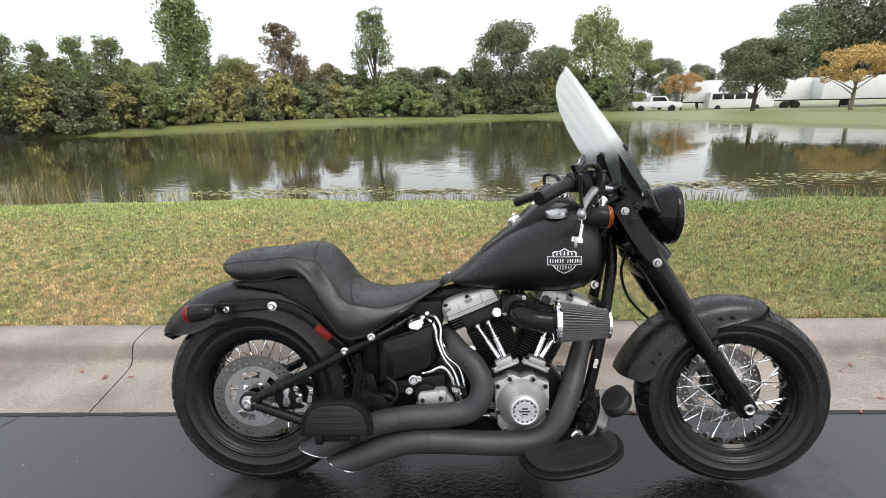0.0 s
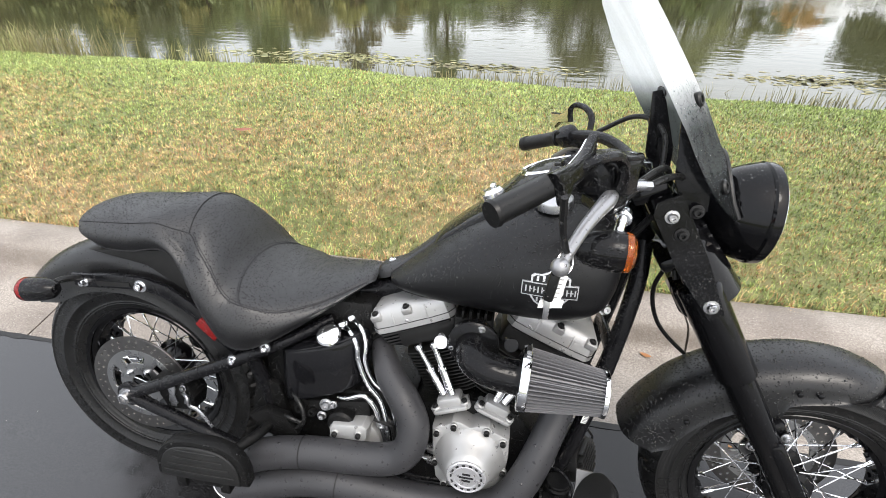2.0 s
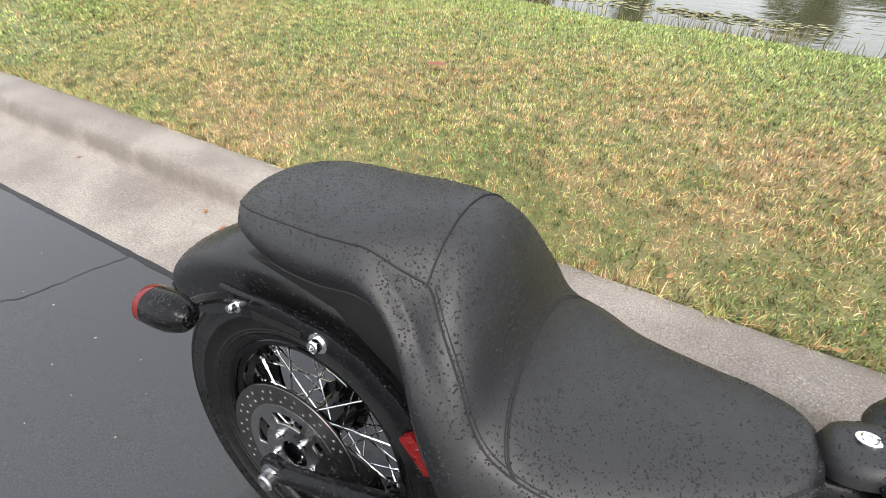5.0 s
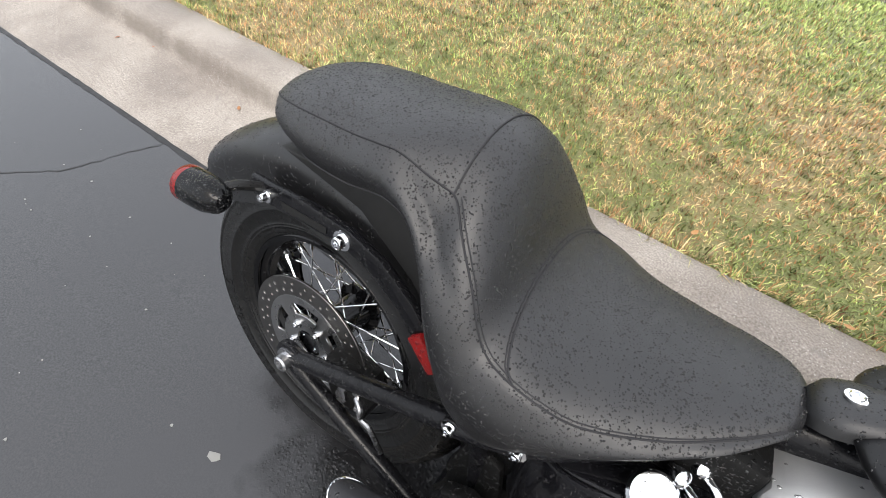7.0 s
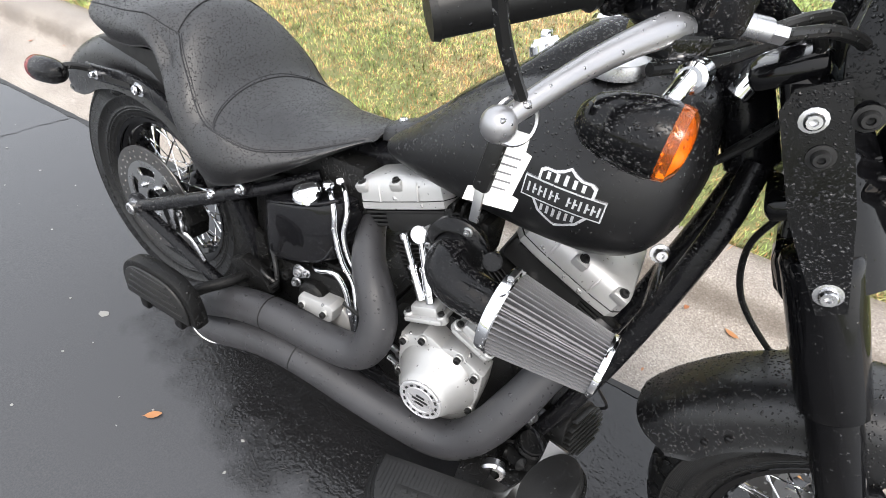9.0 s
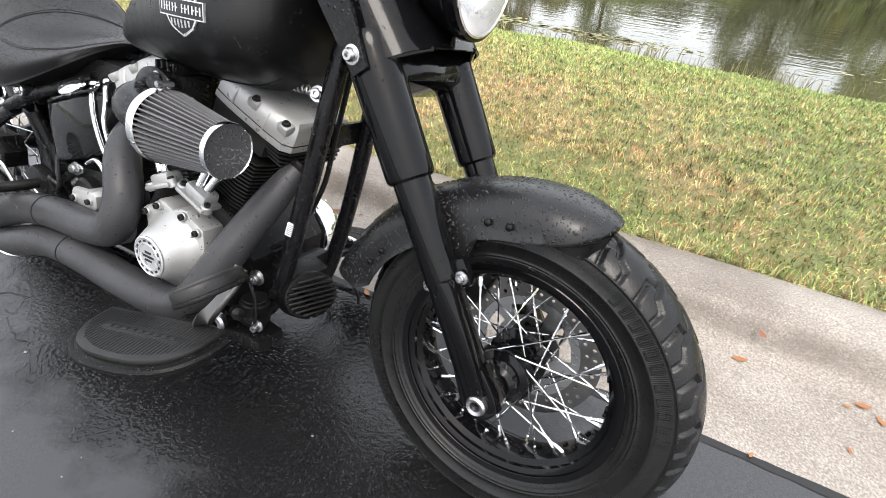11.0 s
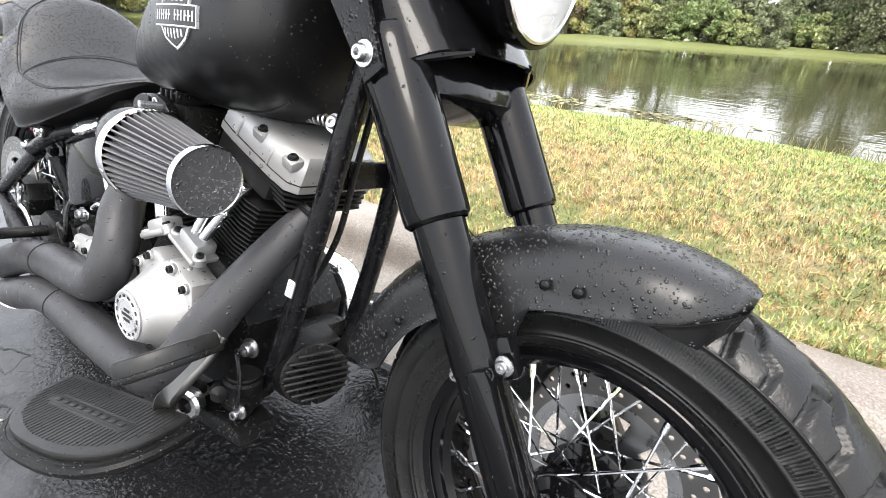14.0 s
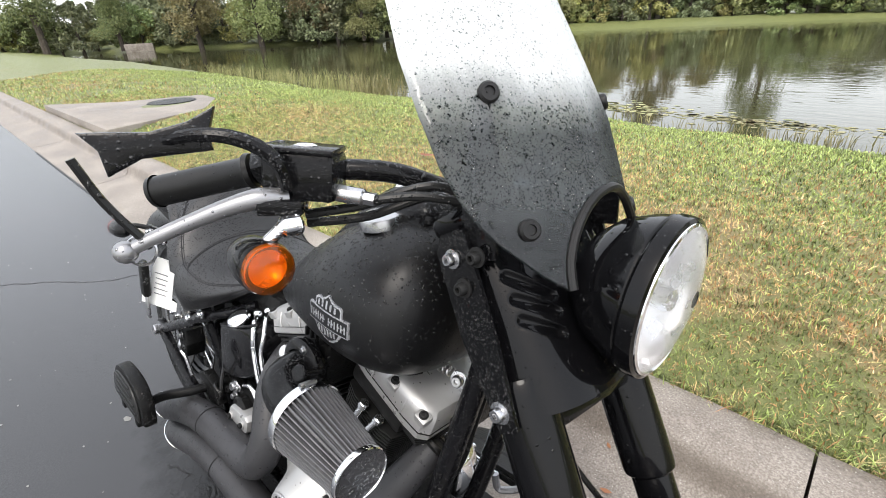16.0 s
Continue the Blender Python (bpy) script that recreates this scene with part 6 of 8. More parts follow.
# -- frame and swing arm
def build_frame():
    neck = Geo().cyl(NECK - FORK_UP * 0.075, NECK + FORK_UP * 0.085, 0.034, seg=24, bevel=0.004)
    frame_ob = part("frame", neck, M_FRAME, bike, "black tubular steel frame")
    for sg in (-1, 1):
        part("down_tube", Geo().tube([(1.24, 0.03 * sg, 0.85), (1.233, 0.062 * sg, 0.74), (1.197, 0.08 * sg, 0.52), (1.148, 0.086 * sg, 0.3), (1.105, 0.088 * sg, 0.205), (1.02, 0.09 * sg, 0.168), (0.8, 0.1 * sg, 0.16), (0.5, 0.11 * sg, 0.165), (0.4, 0.12 * sg, 0.2)], 0.0185, 14), M_FRAME, frame_ob)
        part("seat_rail", Geo().tube([(0.34, 0.165 * sg, 0.492), (0.43, 0.155 * sg, 0.535), (0.5, 0.12 * sg, 0.566), (0.56, 0.085 * sg, 0.595)], 0.014, 12), M_FRAME, frame_ob)
        part("rear_tube", Geo().tube([(0.36, 0.125 * sg, 0.48), (0.385, 0.105 * sg, 0.36), (0.4, 0.1 * sg, 0.2)], 0.018, 12), M_FRAME, frame_ob)
        arm = part("swing_arm", Geo().tube([(0.0, 0.14 * sg, 0.322), (0.06, 0.143 * sg, 0.345), (0.34, 0.155 * sg, 0.487)], [0.017, 0.0165, 0.0165], 14, steps=3), M_FRAME, bike, "black round-tube swing arm")
        part("lower_tube", Geo().tube([(0.0, 0.14 * sg, 0.312), (0.06, 0.143 * sg, 0.29), (0.4, 0.15 * sg, 0.175)], 0.016, 14, steps=3), M_FRAME, arm)
        part("axle_plate", Geo().prism(arc_slot(0.0, 0.034, 0, 352, 20), 0.132 if sg > 0 else -0.15, 0.15 if sg > 0 else -0.132, "xz", 0.004, Matrix.Translation((0, 0, 0.317))), M_FRAME, arm)
        nut = Geo().lathe([(0.024, 0), (0.024, 0.004), (0.0165, 0.005), (0.0165, 0.018), (0.013, 0.021), (0.009, 0.021), (0.008, 0.012), (0, 0.012)], 6 if False else 18, (0, 0.15 * sg, 0.317), (0, sg, 0))
        part("axle_nut", nut, M_STEEL, arm, "steel axle nut")
    part("backbone", Geo().tube([(0.42, 0, 0.62), (0.56, 0, 0.635), (0.7, 0, 0.66), (0.9, 0, 0.72), (1.18, 0, 0.86)], 0.03, 14), M_FRAME, frame_ob)
    part("wiring_tray", Geo().box((0.53, 0, 0.6), (0.26, 0.17, 0.09), 0.015), M_CASE, frame_ob)
    part("crossbar", Geo().box((1.2, 0, 0.612), (0.012, 0.16, 0.045), 0.004), M_FRAME, frame_ob)
    for p in ((0.34, -0.179, 0.499), (0.428, -0.177, 0.546)):
        part("rail_boss", Geo().cyl((p[0], -0.15, p[2]), (p[0], -0.174, p[2]), 0.014, seg=18, bevel=0.002), M_FRAME, frame_ob)
        bolt(frame_ob, (p[0], -0.173, p[2]), (0, -1, 0), 0.0085, 0.011)
    # printed label strip on the tube
    d = Vector((1.148, -0.086, 0.3)) - Vector((1.197, -0.08, 0.52))
    rot = Vector((0, 0, 1)).rotation_difference(d.normalized()).to_matrix().to_4x4()
    tag = part("frame_sticker", Geo().box((1.1765, -0.1015, 0.427), (0.018, 0.0016, 0.03), 0.0004, rot), M_TAG, frame_ob, "small white printed sticker")
    for q in range(6):
        part("print_bar", Geo().box((1.1765 + 0.0009 * (q - 2.5), -0.1026, 0.427 + 0.004 * (q - 2.5)), (0.013, 0.0008, 0.0018), 0.0, rot), M_INK, tag)
    # inner rear fender, shock cover and battery side
    rings = []
    for a in np.linspace(-20, 62, 14):
        c, s = math.cos(radians(a)), math.sin(radians(a))
        rings.append([(REAR.x + 0.36 * c, y, REAR.z + 0.36 * s) for y in (-0.1, 0.1)] + [(REAR.x + 0.35 * c, y, REAR.z + 0.35 * s) for y in (0.1, -0.1)])
    part("inner_fender", Geo().rings(rings), M_CASE, frame_ob)
    part("battery_case", Geo().box((0.46, 0.0, 0.46), (0.17, 0.2, 0.2), 0.02), M_CASE, frame_ob)
    part("gearbox_plate", Geo().prism([(0.36, 0.42), (0.42, 0.4), (0.46, 0.25), (0.36, 0.24), (0.34, 0.32)], -0.118, -0.1, "xz", 0.005), M_CASE, frame_ob)
    stand = part("side_stand", Geo().tube([(0.93, 0.13, 0.2), (0.98, 0.2, 0.13), (1.05, 0.285, 0.075)], 0.011, 10), M_FRAME, bike, "black side stand leg")
    part("stand_foot", Geo().box((1.07, 0.30, 0.067), (0.07, 0.025, 0.01), 0.004, Matrix.Rotation(radians(12), 4, "X")), M_FRAME, stand)
    return frame_ob


build_frame()


# -- rear brake calliper
def build_calliper():
    body = Geo().prism([(0.075, 0.375), (0.165, 0.37), (0.185, 0.33), (0.175, 0.285), (0.1, 0.28), (0.08, 0.32)], -0.135, -0.075, "xz", 0.008)
    cal = part("rear_calliper", body, M_CASE, bike, "black rear brake calliper")
    plate = [(0.118, 0.372), (0.134, 0.372), (0.138, 0.355), (0.132, 0.335), (0.138, 0.312), (0.132, 0.296), (0.116, 0.297), (0.112, 0.315), (0.117, 0.335), (0.112, 0.357)]
    part("cover_plate", Geo().prism(plate, -0.141, -0.134, "xz", 0.002), M_STEEL, cal, "bright steel cover plate")
    part("brake_hose", Geo().tube([(0.16, -0.14, 0.345), (0.178, -0.15, 0.34), (0.18, -0.15, 0.318), (0.2, -0.145, 0.3), (0.23, -0.14, 0.25)], 0.0055, 8), M_STEEL, cal)
    for p in ((0.095, -0.135, 0.352), (0.158, -0.135, 0.358), (0.165, -0.135, 0.318)):
        bolt(cal, p, (0, -1, 0), 0.006, 0.01, M_STEEL)


build_calliper()


# -- engine
CRANK = Vector((0.915, 0, 0.31))


def cylinder(sign):
    """sign: -1 the rear cylinder, 1 the front one. Local z runs up the bore."""
    tilt = Matrix.Translation(CRANK) @ Matrix.Rotation(radians(22.5 * sign), 4, "Y")
    bank = "rear" if sign < 0 else "front"
    near, b0 = -0.112, 0.338
    u0, u1 = (-0.126, 0.08) if sign < 0 else (-0.08, 0.126)
    mid = 0.5 * (near + 0.09)
    cyl = part("cylinder", Geo().cyl((0, mid, 0.1), (0, mid, b0 - 0.04), 0.058, seg=28), M_FIN, bike, "black finned " + bank + " cylinder", tilt)
    outline = [(-0.066, -0.082), (-0.04, -0.09), (0.04, -0.09), (0.066, -0.082), (0.074, -0.05), (0.074, 0.05), (0.066, 0.082), (-0.066, 0.082), (-0.074, 0.05), (-0.074, -0.05)]
    fin = Geo().prism(outline, -0.0018, 0.0018, "xy", 0.0008).mesh("fin")
    n = int((b0 - 0.055 - 0.14) / 0.0098)
    for q in range(n):
        k = 0.92 + 0.01 * q
        part("fin", fin, M_FIN, cyl, m=Matrix.Translation((0, mid, 0.14 + 0.0098 * q)) @ Matrix.Diagonal((k, min(1.12, k), 1, 1)))
    # head with thick fins that follow the rocker box
    head_ob = part("head", Geo().box((0, mid, b0 - 0.026), (0.15, 0.18, 0.05), 0.01), M_FIN, cyl)
    for q in range(4):
        a, b = u0 + 0.004 + (0.022 - 0.006 * q) * (sign > 0), u1 - 0.004 - (0.022 - 0.006 * q) * (sign < 0)
        y0 = near + 0.008 + 0.006 * (3 - q)
        poly = [(a + 0.012, y0), (b - 0.012, y0), (b, y0 + 0.02), (b, 0.07), (b - 0.02, 0.088), (a + 0.02, 0.088), (a, 0.07), (a, y0 + 0.02)]
        part("head_fin", Geo().prism(poly, b0 - 0.044 + 0.0112 * q, b0 - 0.0385 + 0.0112 * q, "xy", 0.0016), M_FIN, head_ob)
    # rocker box: foot flange, wall and sloping lid, with ribs and bolt pockets
    foot = [(u0, near + 0.02), (u0 + 0.014, near + 0.004), (u0 + 0.05, near), (u1 - 0.05, near), (u1 - 0.014, near + 0.004), (u1, near + 0.02), (u1, 0.07), (u1 - 0.03, 0.09), (u0 + 0.03, 0.09), (u0, 0.07)]
    cu, cy = 0.5 * (u0 + u1), mid
    rings = []
    for z, k in ((0.0, 0.985), (0.002, 1.0), (0.014, 1.0), (0.0155, 0.988), (0.03, 0.978), (0.041, 0.962), (0.05, 0.925), (0.057, 0.865), (0.061, 0.76), (0.062, 0.5)):
        rings.append([(cu + (x - cu) * k, cy + (y - cy) * k, b0 + z) for x, y in foot])
    box = part("rocker_box", Geo().rings(rings), M_CAST, cyl, "silver cast rocker box", sharp=28)
    part("box_joint", Geo().prism([(cu + (x - cu) * 1.003, cy + (y - cy) * 1.003) for x, y in foot], b0 + 0.0146, b0 + 0.0158, "xy", 0.0), M_DARK, box)
    for x in (u0 + 0.062, u1 - 0.062):
        part("box_rib", Geo().tube([(x, near - 0.0005, b0 + 0.016), (x, near + 0.002, b0 + 0.034), (x, near + 0.012, b0 + 0.051), (x, near + 0.04, b0 + 0.061)], 0.0022, 6, steps=3), M_CAST, box)
    for x in (0.025 * sign, 0.103 * sign):
        pad = Vector((x, near + 0.011, b0 + 0.044))
        axis = Vector((0, -0.35, 1)).normalized()
        part("bolt_pad", Geo().box(pad, (0.026, 0.024, 0.018), 0.004, Matrix.Rotation(radians(19), 4, "X")), M_CAST, box)
        part("box_screw", Geo().lathe([(0.0085, 0.0), (0.0085, 0.0008), (0.0062, 0.001), (0.006, 0.005), (0.0035, 0.0055), (0.003, 0.002), (0, 0.002)], 14, pad + axis * 0.0088, axis), M_DARK, box)
    # push-rod tubes with their lifter block
    for a, b in (((-0.008, -0.132, 0.165), (-0.033, -0.106, b0 - 0.047)), ((0.012, -0.135, 0.163), (0.008, -0.112, b0 - 0.047))):
        a, b = Vector((-a[0] * sign, a[1], a[2])), Vector((-b[0] * sign, b[1], b[2]))
        rod = Geo().cyl(a, b, 0.0072, seg=14)
        rod.cyl(a, a + (b - a) * 0.5, 0.0098, seg=14, bevel=0.001)
        rod.cyl(a + (b - a) * 0.46, a + (b - a) * 0.54, 0.0118, seg=14, bevel=0.002)
        rod.cyl(a + (b - a) * 0.9, b, 0.0105, seg=14, bevel=0.002)
        part("push_rod_tube", rod, M_CHROME, cyl, "chrome push-rod tube")
    block = Geo().box((-0.004 * sign, -0.133, 0.15), (0.06, 0.04, 0.026), 0.008)
    block.box((-0.004 * sign, -0.138, 0.137), (0.082, 0.05, 0.011), 0.004)
    for x in (-0.036, 0.036):
        block.cyl((-0.004 * sign + x, -0.146, 0.13), (-0.004 * sign + x, -0.148, 0.148), 0.0115, seg=14, bevel=0.002)
    lifter = part("lifter_block", block, M_CAST, cyl)
    for x in (-0.036, 0.036):
        part("block_screw", Geo().lathe([(0.0065, 0.0), (0.0065, 0.005), (0.0035, 0.006), (0.003, 0.002), (0, 0.002)], 12, (-0.004 * sign + x, -0.148, 0.147), (0, -0.2, 1)), M_DARK, lifter)
    # breather bolt with a broad round head
    if sign < 0:
        med = Geo().lathe([(0.008, -0.05), (0.008, -0.004), (0.0145, -0.002), (0.0155, 0.002), (0.0145, 0.0045), (0.0, 0.005)], 24, (0.047, -0.168, 0.318), (0.25, -1, 0.25))
        part("head_medallion", med, M_BADGE, cyl, "round silver breather bolt")


cylinder(-1)
cylinder(1)


def build_engine():
    case = Geo().prism([(0.74, 0.2), (0.78, 0.17), (1.02, 0.17), (1.08, 0.22), (1.09, 0.33), (1.03, 0.41), (0.97, 0.44), (0.86, 0.44), (0.79, 0.41), (0.735, 0.33)], -0.115, 0.115, "xz", 0.015)
    crankcase = part("crankcase", case, M_CASE, bike, "black cast crankcase")
    gear = Geo().prism([(0.42, 0.22), (0.46, 0.19), (0.76, 0.19), (0.76, 0.38), (0.7, 0.42), (0.48, 0.4), (0.43, 0.34)], -0.11, 0.12, "xz", 0.015)
    part("gearbox", gear, M_CASE, crankcase)
    # silver cam cover with a domed medallion
    outline = [(0.838, 0.24), (0.858, 0.214), (0.978, 0.214), (1.0, 0.24), (1.008, 0.33), (1.006, 0.384), (0.99, 0.391), (0.968, 0.4), (0.958, 0.413), (0.94, 0.413), (0.915, 0.402), (0.892, 0.413), (0.872, 0.413), (0.86, 0.4), (0.84, 0.392), (0.826, 0.385), (0.828, 0.33)]
    cover = part("cam_cover", Geo().prism(outline, -0.165, -0.11, "xz", 0.007), M_CAST, bike, "silver cast cam cover with round medallion")
    dome = Geo().lathe([(0.088, -0.012), (0.082, 0.003), (0.071, 0.014), (0.061, 0.03), (0.053, 0.045), (0.0475, 0.054), (0.044, 0.056)], 44, (0.918, -0.165, 0.315), (0, -1, 0))
    part("dome", dome, M_CAST, cover)
    c = Vector((0.918, -0.221, 0.315))
    med = Geo().lathe([(0.0445, 0), (0.0445, 0.003), (0.041, 0.0045), (0.039, 0.0035), (0.03, 0.0035), (0.0295, 0.0048), (0.0275, 0.0048), (0.027, 0.0035), (0.0, 0.0035)], 40, c, (0, -1, 0))
    medal = part("medallion", med, M_BADGE, cover, "embossed round metal medallion")
    for q in range(14):
        a = radians(360 / 14 * q)
        part("medal_mark", Geo().box((c.x + 0.0345 * math.cos(a), c.y - 0.0038, c.z + 0.0345 * math.sin(a)), (0.0075, 0.0012, 0.0042), 0.0, Matrix.Rotation(-a + math.pi / 2, 4, "Y")), M_BADGE_DARK, medal)
    for u, v, w in ((0, 0, 0.022), (0, 0.009, 0.012), (0, -0.009, 0.013)):
        part("medal_mark", Geo().box((c.x + u, c.y - 0.0038, c.z + v), (w * 1.5, 0.0012, 0.005), 0.0), M_BADGE_DARK, medal)
    for x, z in ((0.838, 0.377), (0.877, 0.401), (0.953, 0.4), (0.992, 0.376), (0.999, 0.29), (0.838, 0.29), (0.862, 0.225), (0.978, 0.225)):
        part("cover_boss", Geo().cyl((x, -0.16, z), (x, -0.17, z), 0.0095, seg=16, bevel=0.001), M_CAST, cover)
        part("cover_screw", Geo().lathe([(0.0068, 0.0), (0.0068, 0.006), (0.005, 0.007), (0.0038, 0.007), (0.0036, 0.003), (0, 0.003)], 12, (x, -0.17, z), (0, -1, 0)), M_DARK, cover)
    # primary cover and shift linkage on the far side
    prim = [(1.0 + 0.1 * math.cos(a), 0.29 + 0.1 * math.sin(a)) for a in np.linspace(-1.45, 1.45, 16)] + [(0.64 + 0.125 * math.cos(a), 0.3 + 0.125 * math.sin(a)) for a in np.linspace(1.6, 4.7, 18)]
    primary = part("primary_cover", Geo().prism(prim, 0.12, 0.19, "xz", 0.018), M_CHROME, crankcase, "polished chrome primary drive cover")
    for a in np.linspace(-1.3, 1.3, 5):
        part("cover_screw", Geo().cyl((1.0 + 0.085 * math.cos(a), 0.185, 0.29 + 0.085 * math.sin(a)), (1.0 + 0.085 * math.cos(a), 0.196, 0.29 + 0.085 * math.sin(a)), 0.006, seg=12), M_STEEL, primary)
    part("shift_rod", Geo().tube([(0.72, 0.21, 0.3), (0.95, 0.225, 0.29), (1.12, 0.225, 0.275)], 0.006, 10), M_CHROME, crankcase)
    part("shift_lever", Geo().tube([(1.12, 0.225, 0.275), (1.135, 0.235, 0.23), (1.2, 0.26, 0.27), (1.235, 0.29, 0.31)], 0.009, 10), M_ALLOY, crankcase)
    # starter and gearbox end covers
    st = Geo().cyl((0.6, -0.07, 0.345), (0.6, -0.165, 0.345), 0.036, seg=28, bevel=0.006)
    part("starter", st, M_CASE, crankcase)
    gcover = Geo().lathe([(0.07, -0.06), (0.07, 0.0), (0.066, 0.006), (0.05, 0.009), (0.0, 0.009)], 44, (0.632, -0.145, 0.286), (0, -1, 0.1))
    gcover.prism([(0.577, 0.318), (0.575, 0.345), (0.584, 0.358), (0.66, 0.367), (0.672, 0.358), (0.67, 0.33), (0.66, 0.318)], -0.178, -0.13, "xz", 0.007)
    gc = part("gear_cover", gcover, M_CAST, crankcase, "silver gearbox end cover")
    for x, z in ((0.592, 0.336), (0.651, 0.342)):
        part("cover_boss", Geo().cyl((x, -0.17, z), (x, -0.182, z), 0.0095, seg=16, bevel=0.001), M_CAST, gc)
        part("cover_screw", Geo().lathe([(0.0068, 0.0), (0.0068, 0.006), (0.0038, 0.007), (0.0036, 0.003), (0, 0.003)], 12, (x, -0.182, z), (0, -1, 0)), M_DARK, gc)
    # cluster of small castings and hose ends above the gearbox
    for p, r, h, mat in (((0.56, -0.15, 0.392), 0.011, 0.014, M_STEEL), ((0.578, -0.15, 0.395), 0.007, 0.01, M_STEEL), ((0.545, -0.145, 0.352), 0.008, 0.012, M_STEEL), ((0.7, -0.15, 0.36), 0.009, 0.012, M_STEEL), ((0.49, -0.14, 0.37), 0.013, 0.02, M_CASE), ((0.52, -0.14, 0.36), 0.011, 0.018, M_CASE)):
        bolt(crankcase, p, (0.1, -1, 0.1), r, h, mat)
    part("gear_housing", Geo().box((0.57, -0.11, 0.37), (0.2, 0.06, 0.05), 0.012, Matrix.Rotation(radians(-8), 4, "Y")), M_CASE, crankcase)
    for pts in ([(0.47, -0.14, 0.4), (0.5, -0.16, 0.38), (0.505, -0.165, 0.34), (0.48, -0.16, 0.31)], [(0.7, -0.14, 0.38), (0.725, -0.15, 0.36), (0.735, -0.15, 0.3)], [(0.44, -0.15, 0.34), (0.47, -0.165, 0.345), (0.5, -0.16, 0.33)]):
        part("vent_hose", Geo().tube(pts, 0.0055, 8), M_CABLE, crankcase)
    # finned regulator and oil filter ahead of the crankcase
    at = pose(1.16, -0.04, 0.248, 0, 68, -20)
    reg = Geo().prism([(p[0] * 0.9, p[1] * 1.08) for p in arc_slot(0.0, 0.058, 0, 350, 24)], 0.0, 0.05, "xy", 0.006, at)
    regulator = part("regulator", reg, M_CASE, bike, "black finned voltage regulator")
    for q in range(8):
        part("regulator_fin", Geo().box((0, 0, 0), (0.004, 0.014 + 0.106 * math.sqrt(max(0.05, 1 - ((q - 3.5) / 4) ** 2)), 0.014), 0.001), M_FIN, regulator, m=at @ pose(-0.036 + 0.0103 * q, 0, 0.055))
    part("mount_block", Geo().box((1.12, 0.0, 0.295), (0.05, 0.14, 0.035), 0.006), M_CASE, regulator)
    part("mount_bracket", Geo().box((1.155, -0.03, 0.306), (0.055, 0.1, 0.01), 0.003, Matrix.Rotation(radians(18), 4, "Y")), M_CASE, regulator)
    # rear master cylinder, bracket and bolts by the pedal
    mc = Geo().cyl((1.13, -0.145, 0.215), (1.13, -0.145, 0.265), 0.031, seg=26, bevel=0.004)
    mc.cyl((1.13, -0.145, 0.265), (1.13, -0.145, 0.272), 0.027, seg=26, bevel=0.002)
    mc.cyl((1.09, -0.165, 0.232), (1.17, -0.165, 0.232), 0.014, seg=16)
    master = part("brake_cylinder", mc, M_CASE, bike, "black rear brake master cylinder")
    part("brake_pipe", Geo().tube([(1.105, -0.14, 0.3), (1.13, -0.16, 0.315), (1.155, -0.17, 0.29), (1.165, -0.178, 0.25), (1.163, -0.178, 0.235)], 0.0035, 8), M_FRAME, master)
    for p, r in (((1.169, -0.175, 0.234), 0.0085), ((1.104, -0.115, 0.296), 0.012)):
        bolt(master, p, (0.15, -1, 0), r, 0.016, M_STEEL)
    part("cylinder_bracket", Geo().prism([(1.02, 0.165), (1.19, 0.185), (1.185, 0.205), (1.15, 0.212), (1.06, 0.2), (1.02, 0.195)], -0.19, -0.12, "xz", 0.006), M_CASE, master)
    part("pivot_ring", Geo().lathe([(0.019, -0.012), (0.025, -0.01), (0.026, 0.004), (0.022, 0.009), (0.014, 0.009)], 24, (1.085, -0.21, 0.222), (0.3, -1, 0)), M_STEEL, master, "bright steel pivot ring")
    part("switch_boot", Geo().lathe([(0.0, -0.03), (0.012, -0.028), (0.014, -0.01), (0.011, 0.0), (0.013, 0.01), (0.0, 0.02)], 16, (1.12, -0.18, 0.245), (0.6, -0.5, 0.3)), M_GRIP, master)
    for pts in ([(1.2, 0.04, 0.3), (1.24, 0.06, 0.24), (1.23, 0.09, 0.19)],):
        part("wire", Geo().tube(pts, 0.0035, 8), M_CABLE, master)
    # oil tank with filler and chrome lines
    rings = []
    for h, k in ((-0.004, 0.8), (0.0, 0.93), (0.006, 0.985), (0.016, 1.0), (0.08, 1.012), (0.142, 1.0), (0.15, 0.985), (0.156, 0.93), (0.158, 0.8)):
        ring = []
        for q in range(48):
            a = 2 * math.pi * q / 48
            ca, sa = math.cos(a), math.sin(a)
            x = 0.538 + k * 0.116 * math.copysign(abs(ca) ** 0.62, ca)
            y = k * 0.152 * math.copysign(abs(sa) ** 0.5, sa)
            ring.append((x, y, 0.368 + h + (0.36 - 0.25 * max(0, h) / 0.158 * 0.3) * (x - 0.44)))
        rings.append(ring)
    oil = part("oil_tank", Geo().rings(rings), M_TANK_GLOSS, bike, "gloss black oil tank streaked with rain", sharp=40)
    part("tank_lip", Geo().tube([(0.45, -0.130, 0.519), (0.49, -0.1495, 0.534), (0.54, -0.153, 0.552), (0.6, -0.1495, 0.573), (0.638, -0.13, 0.588)], 0.0035, 8), M_TANK_GLOSS, oil)
    neck = Geo().cyl((0.574, -0.125, 0.55), (0.571, -0.136, 0.578), 0.02, seg=24)
    part("filler_neck", neck, M_GLOSS, oil)
    cap = Geo().lathe([(0.026, -0.004), (0.0285, -0.001), (0.0285, 0.005), (0.025, 0.009), (0.012, 0.0115), (0, 0.012)], 36, (0.570, -0.139, 0.58), (0, -0.62, 0.9))
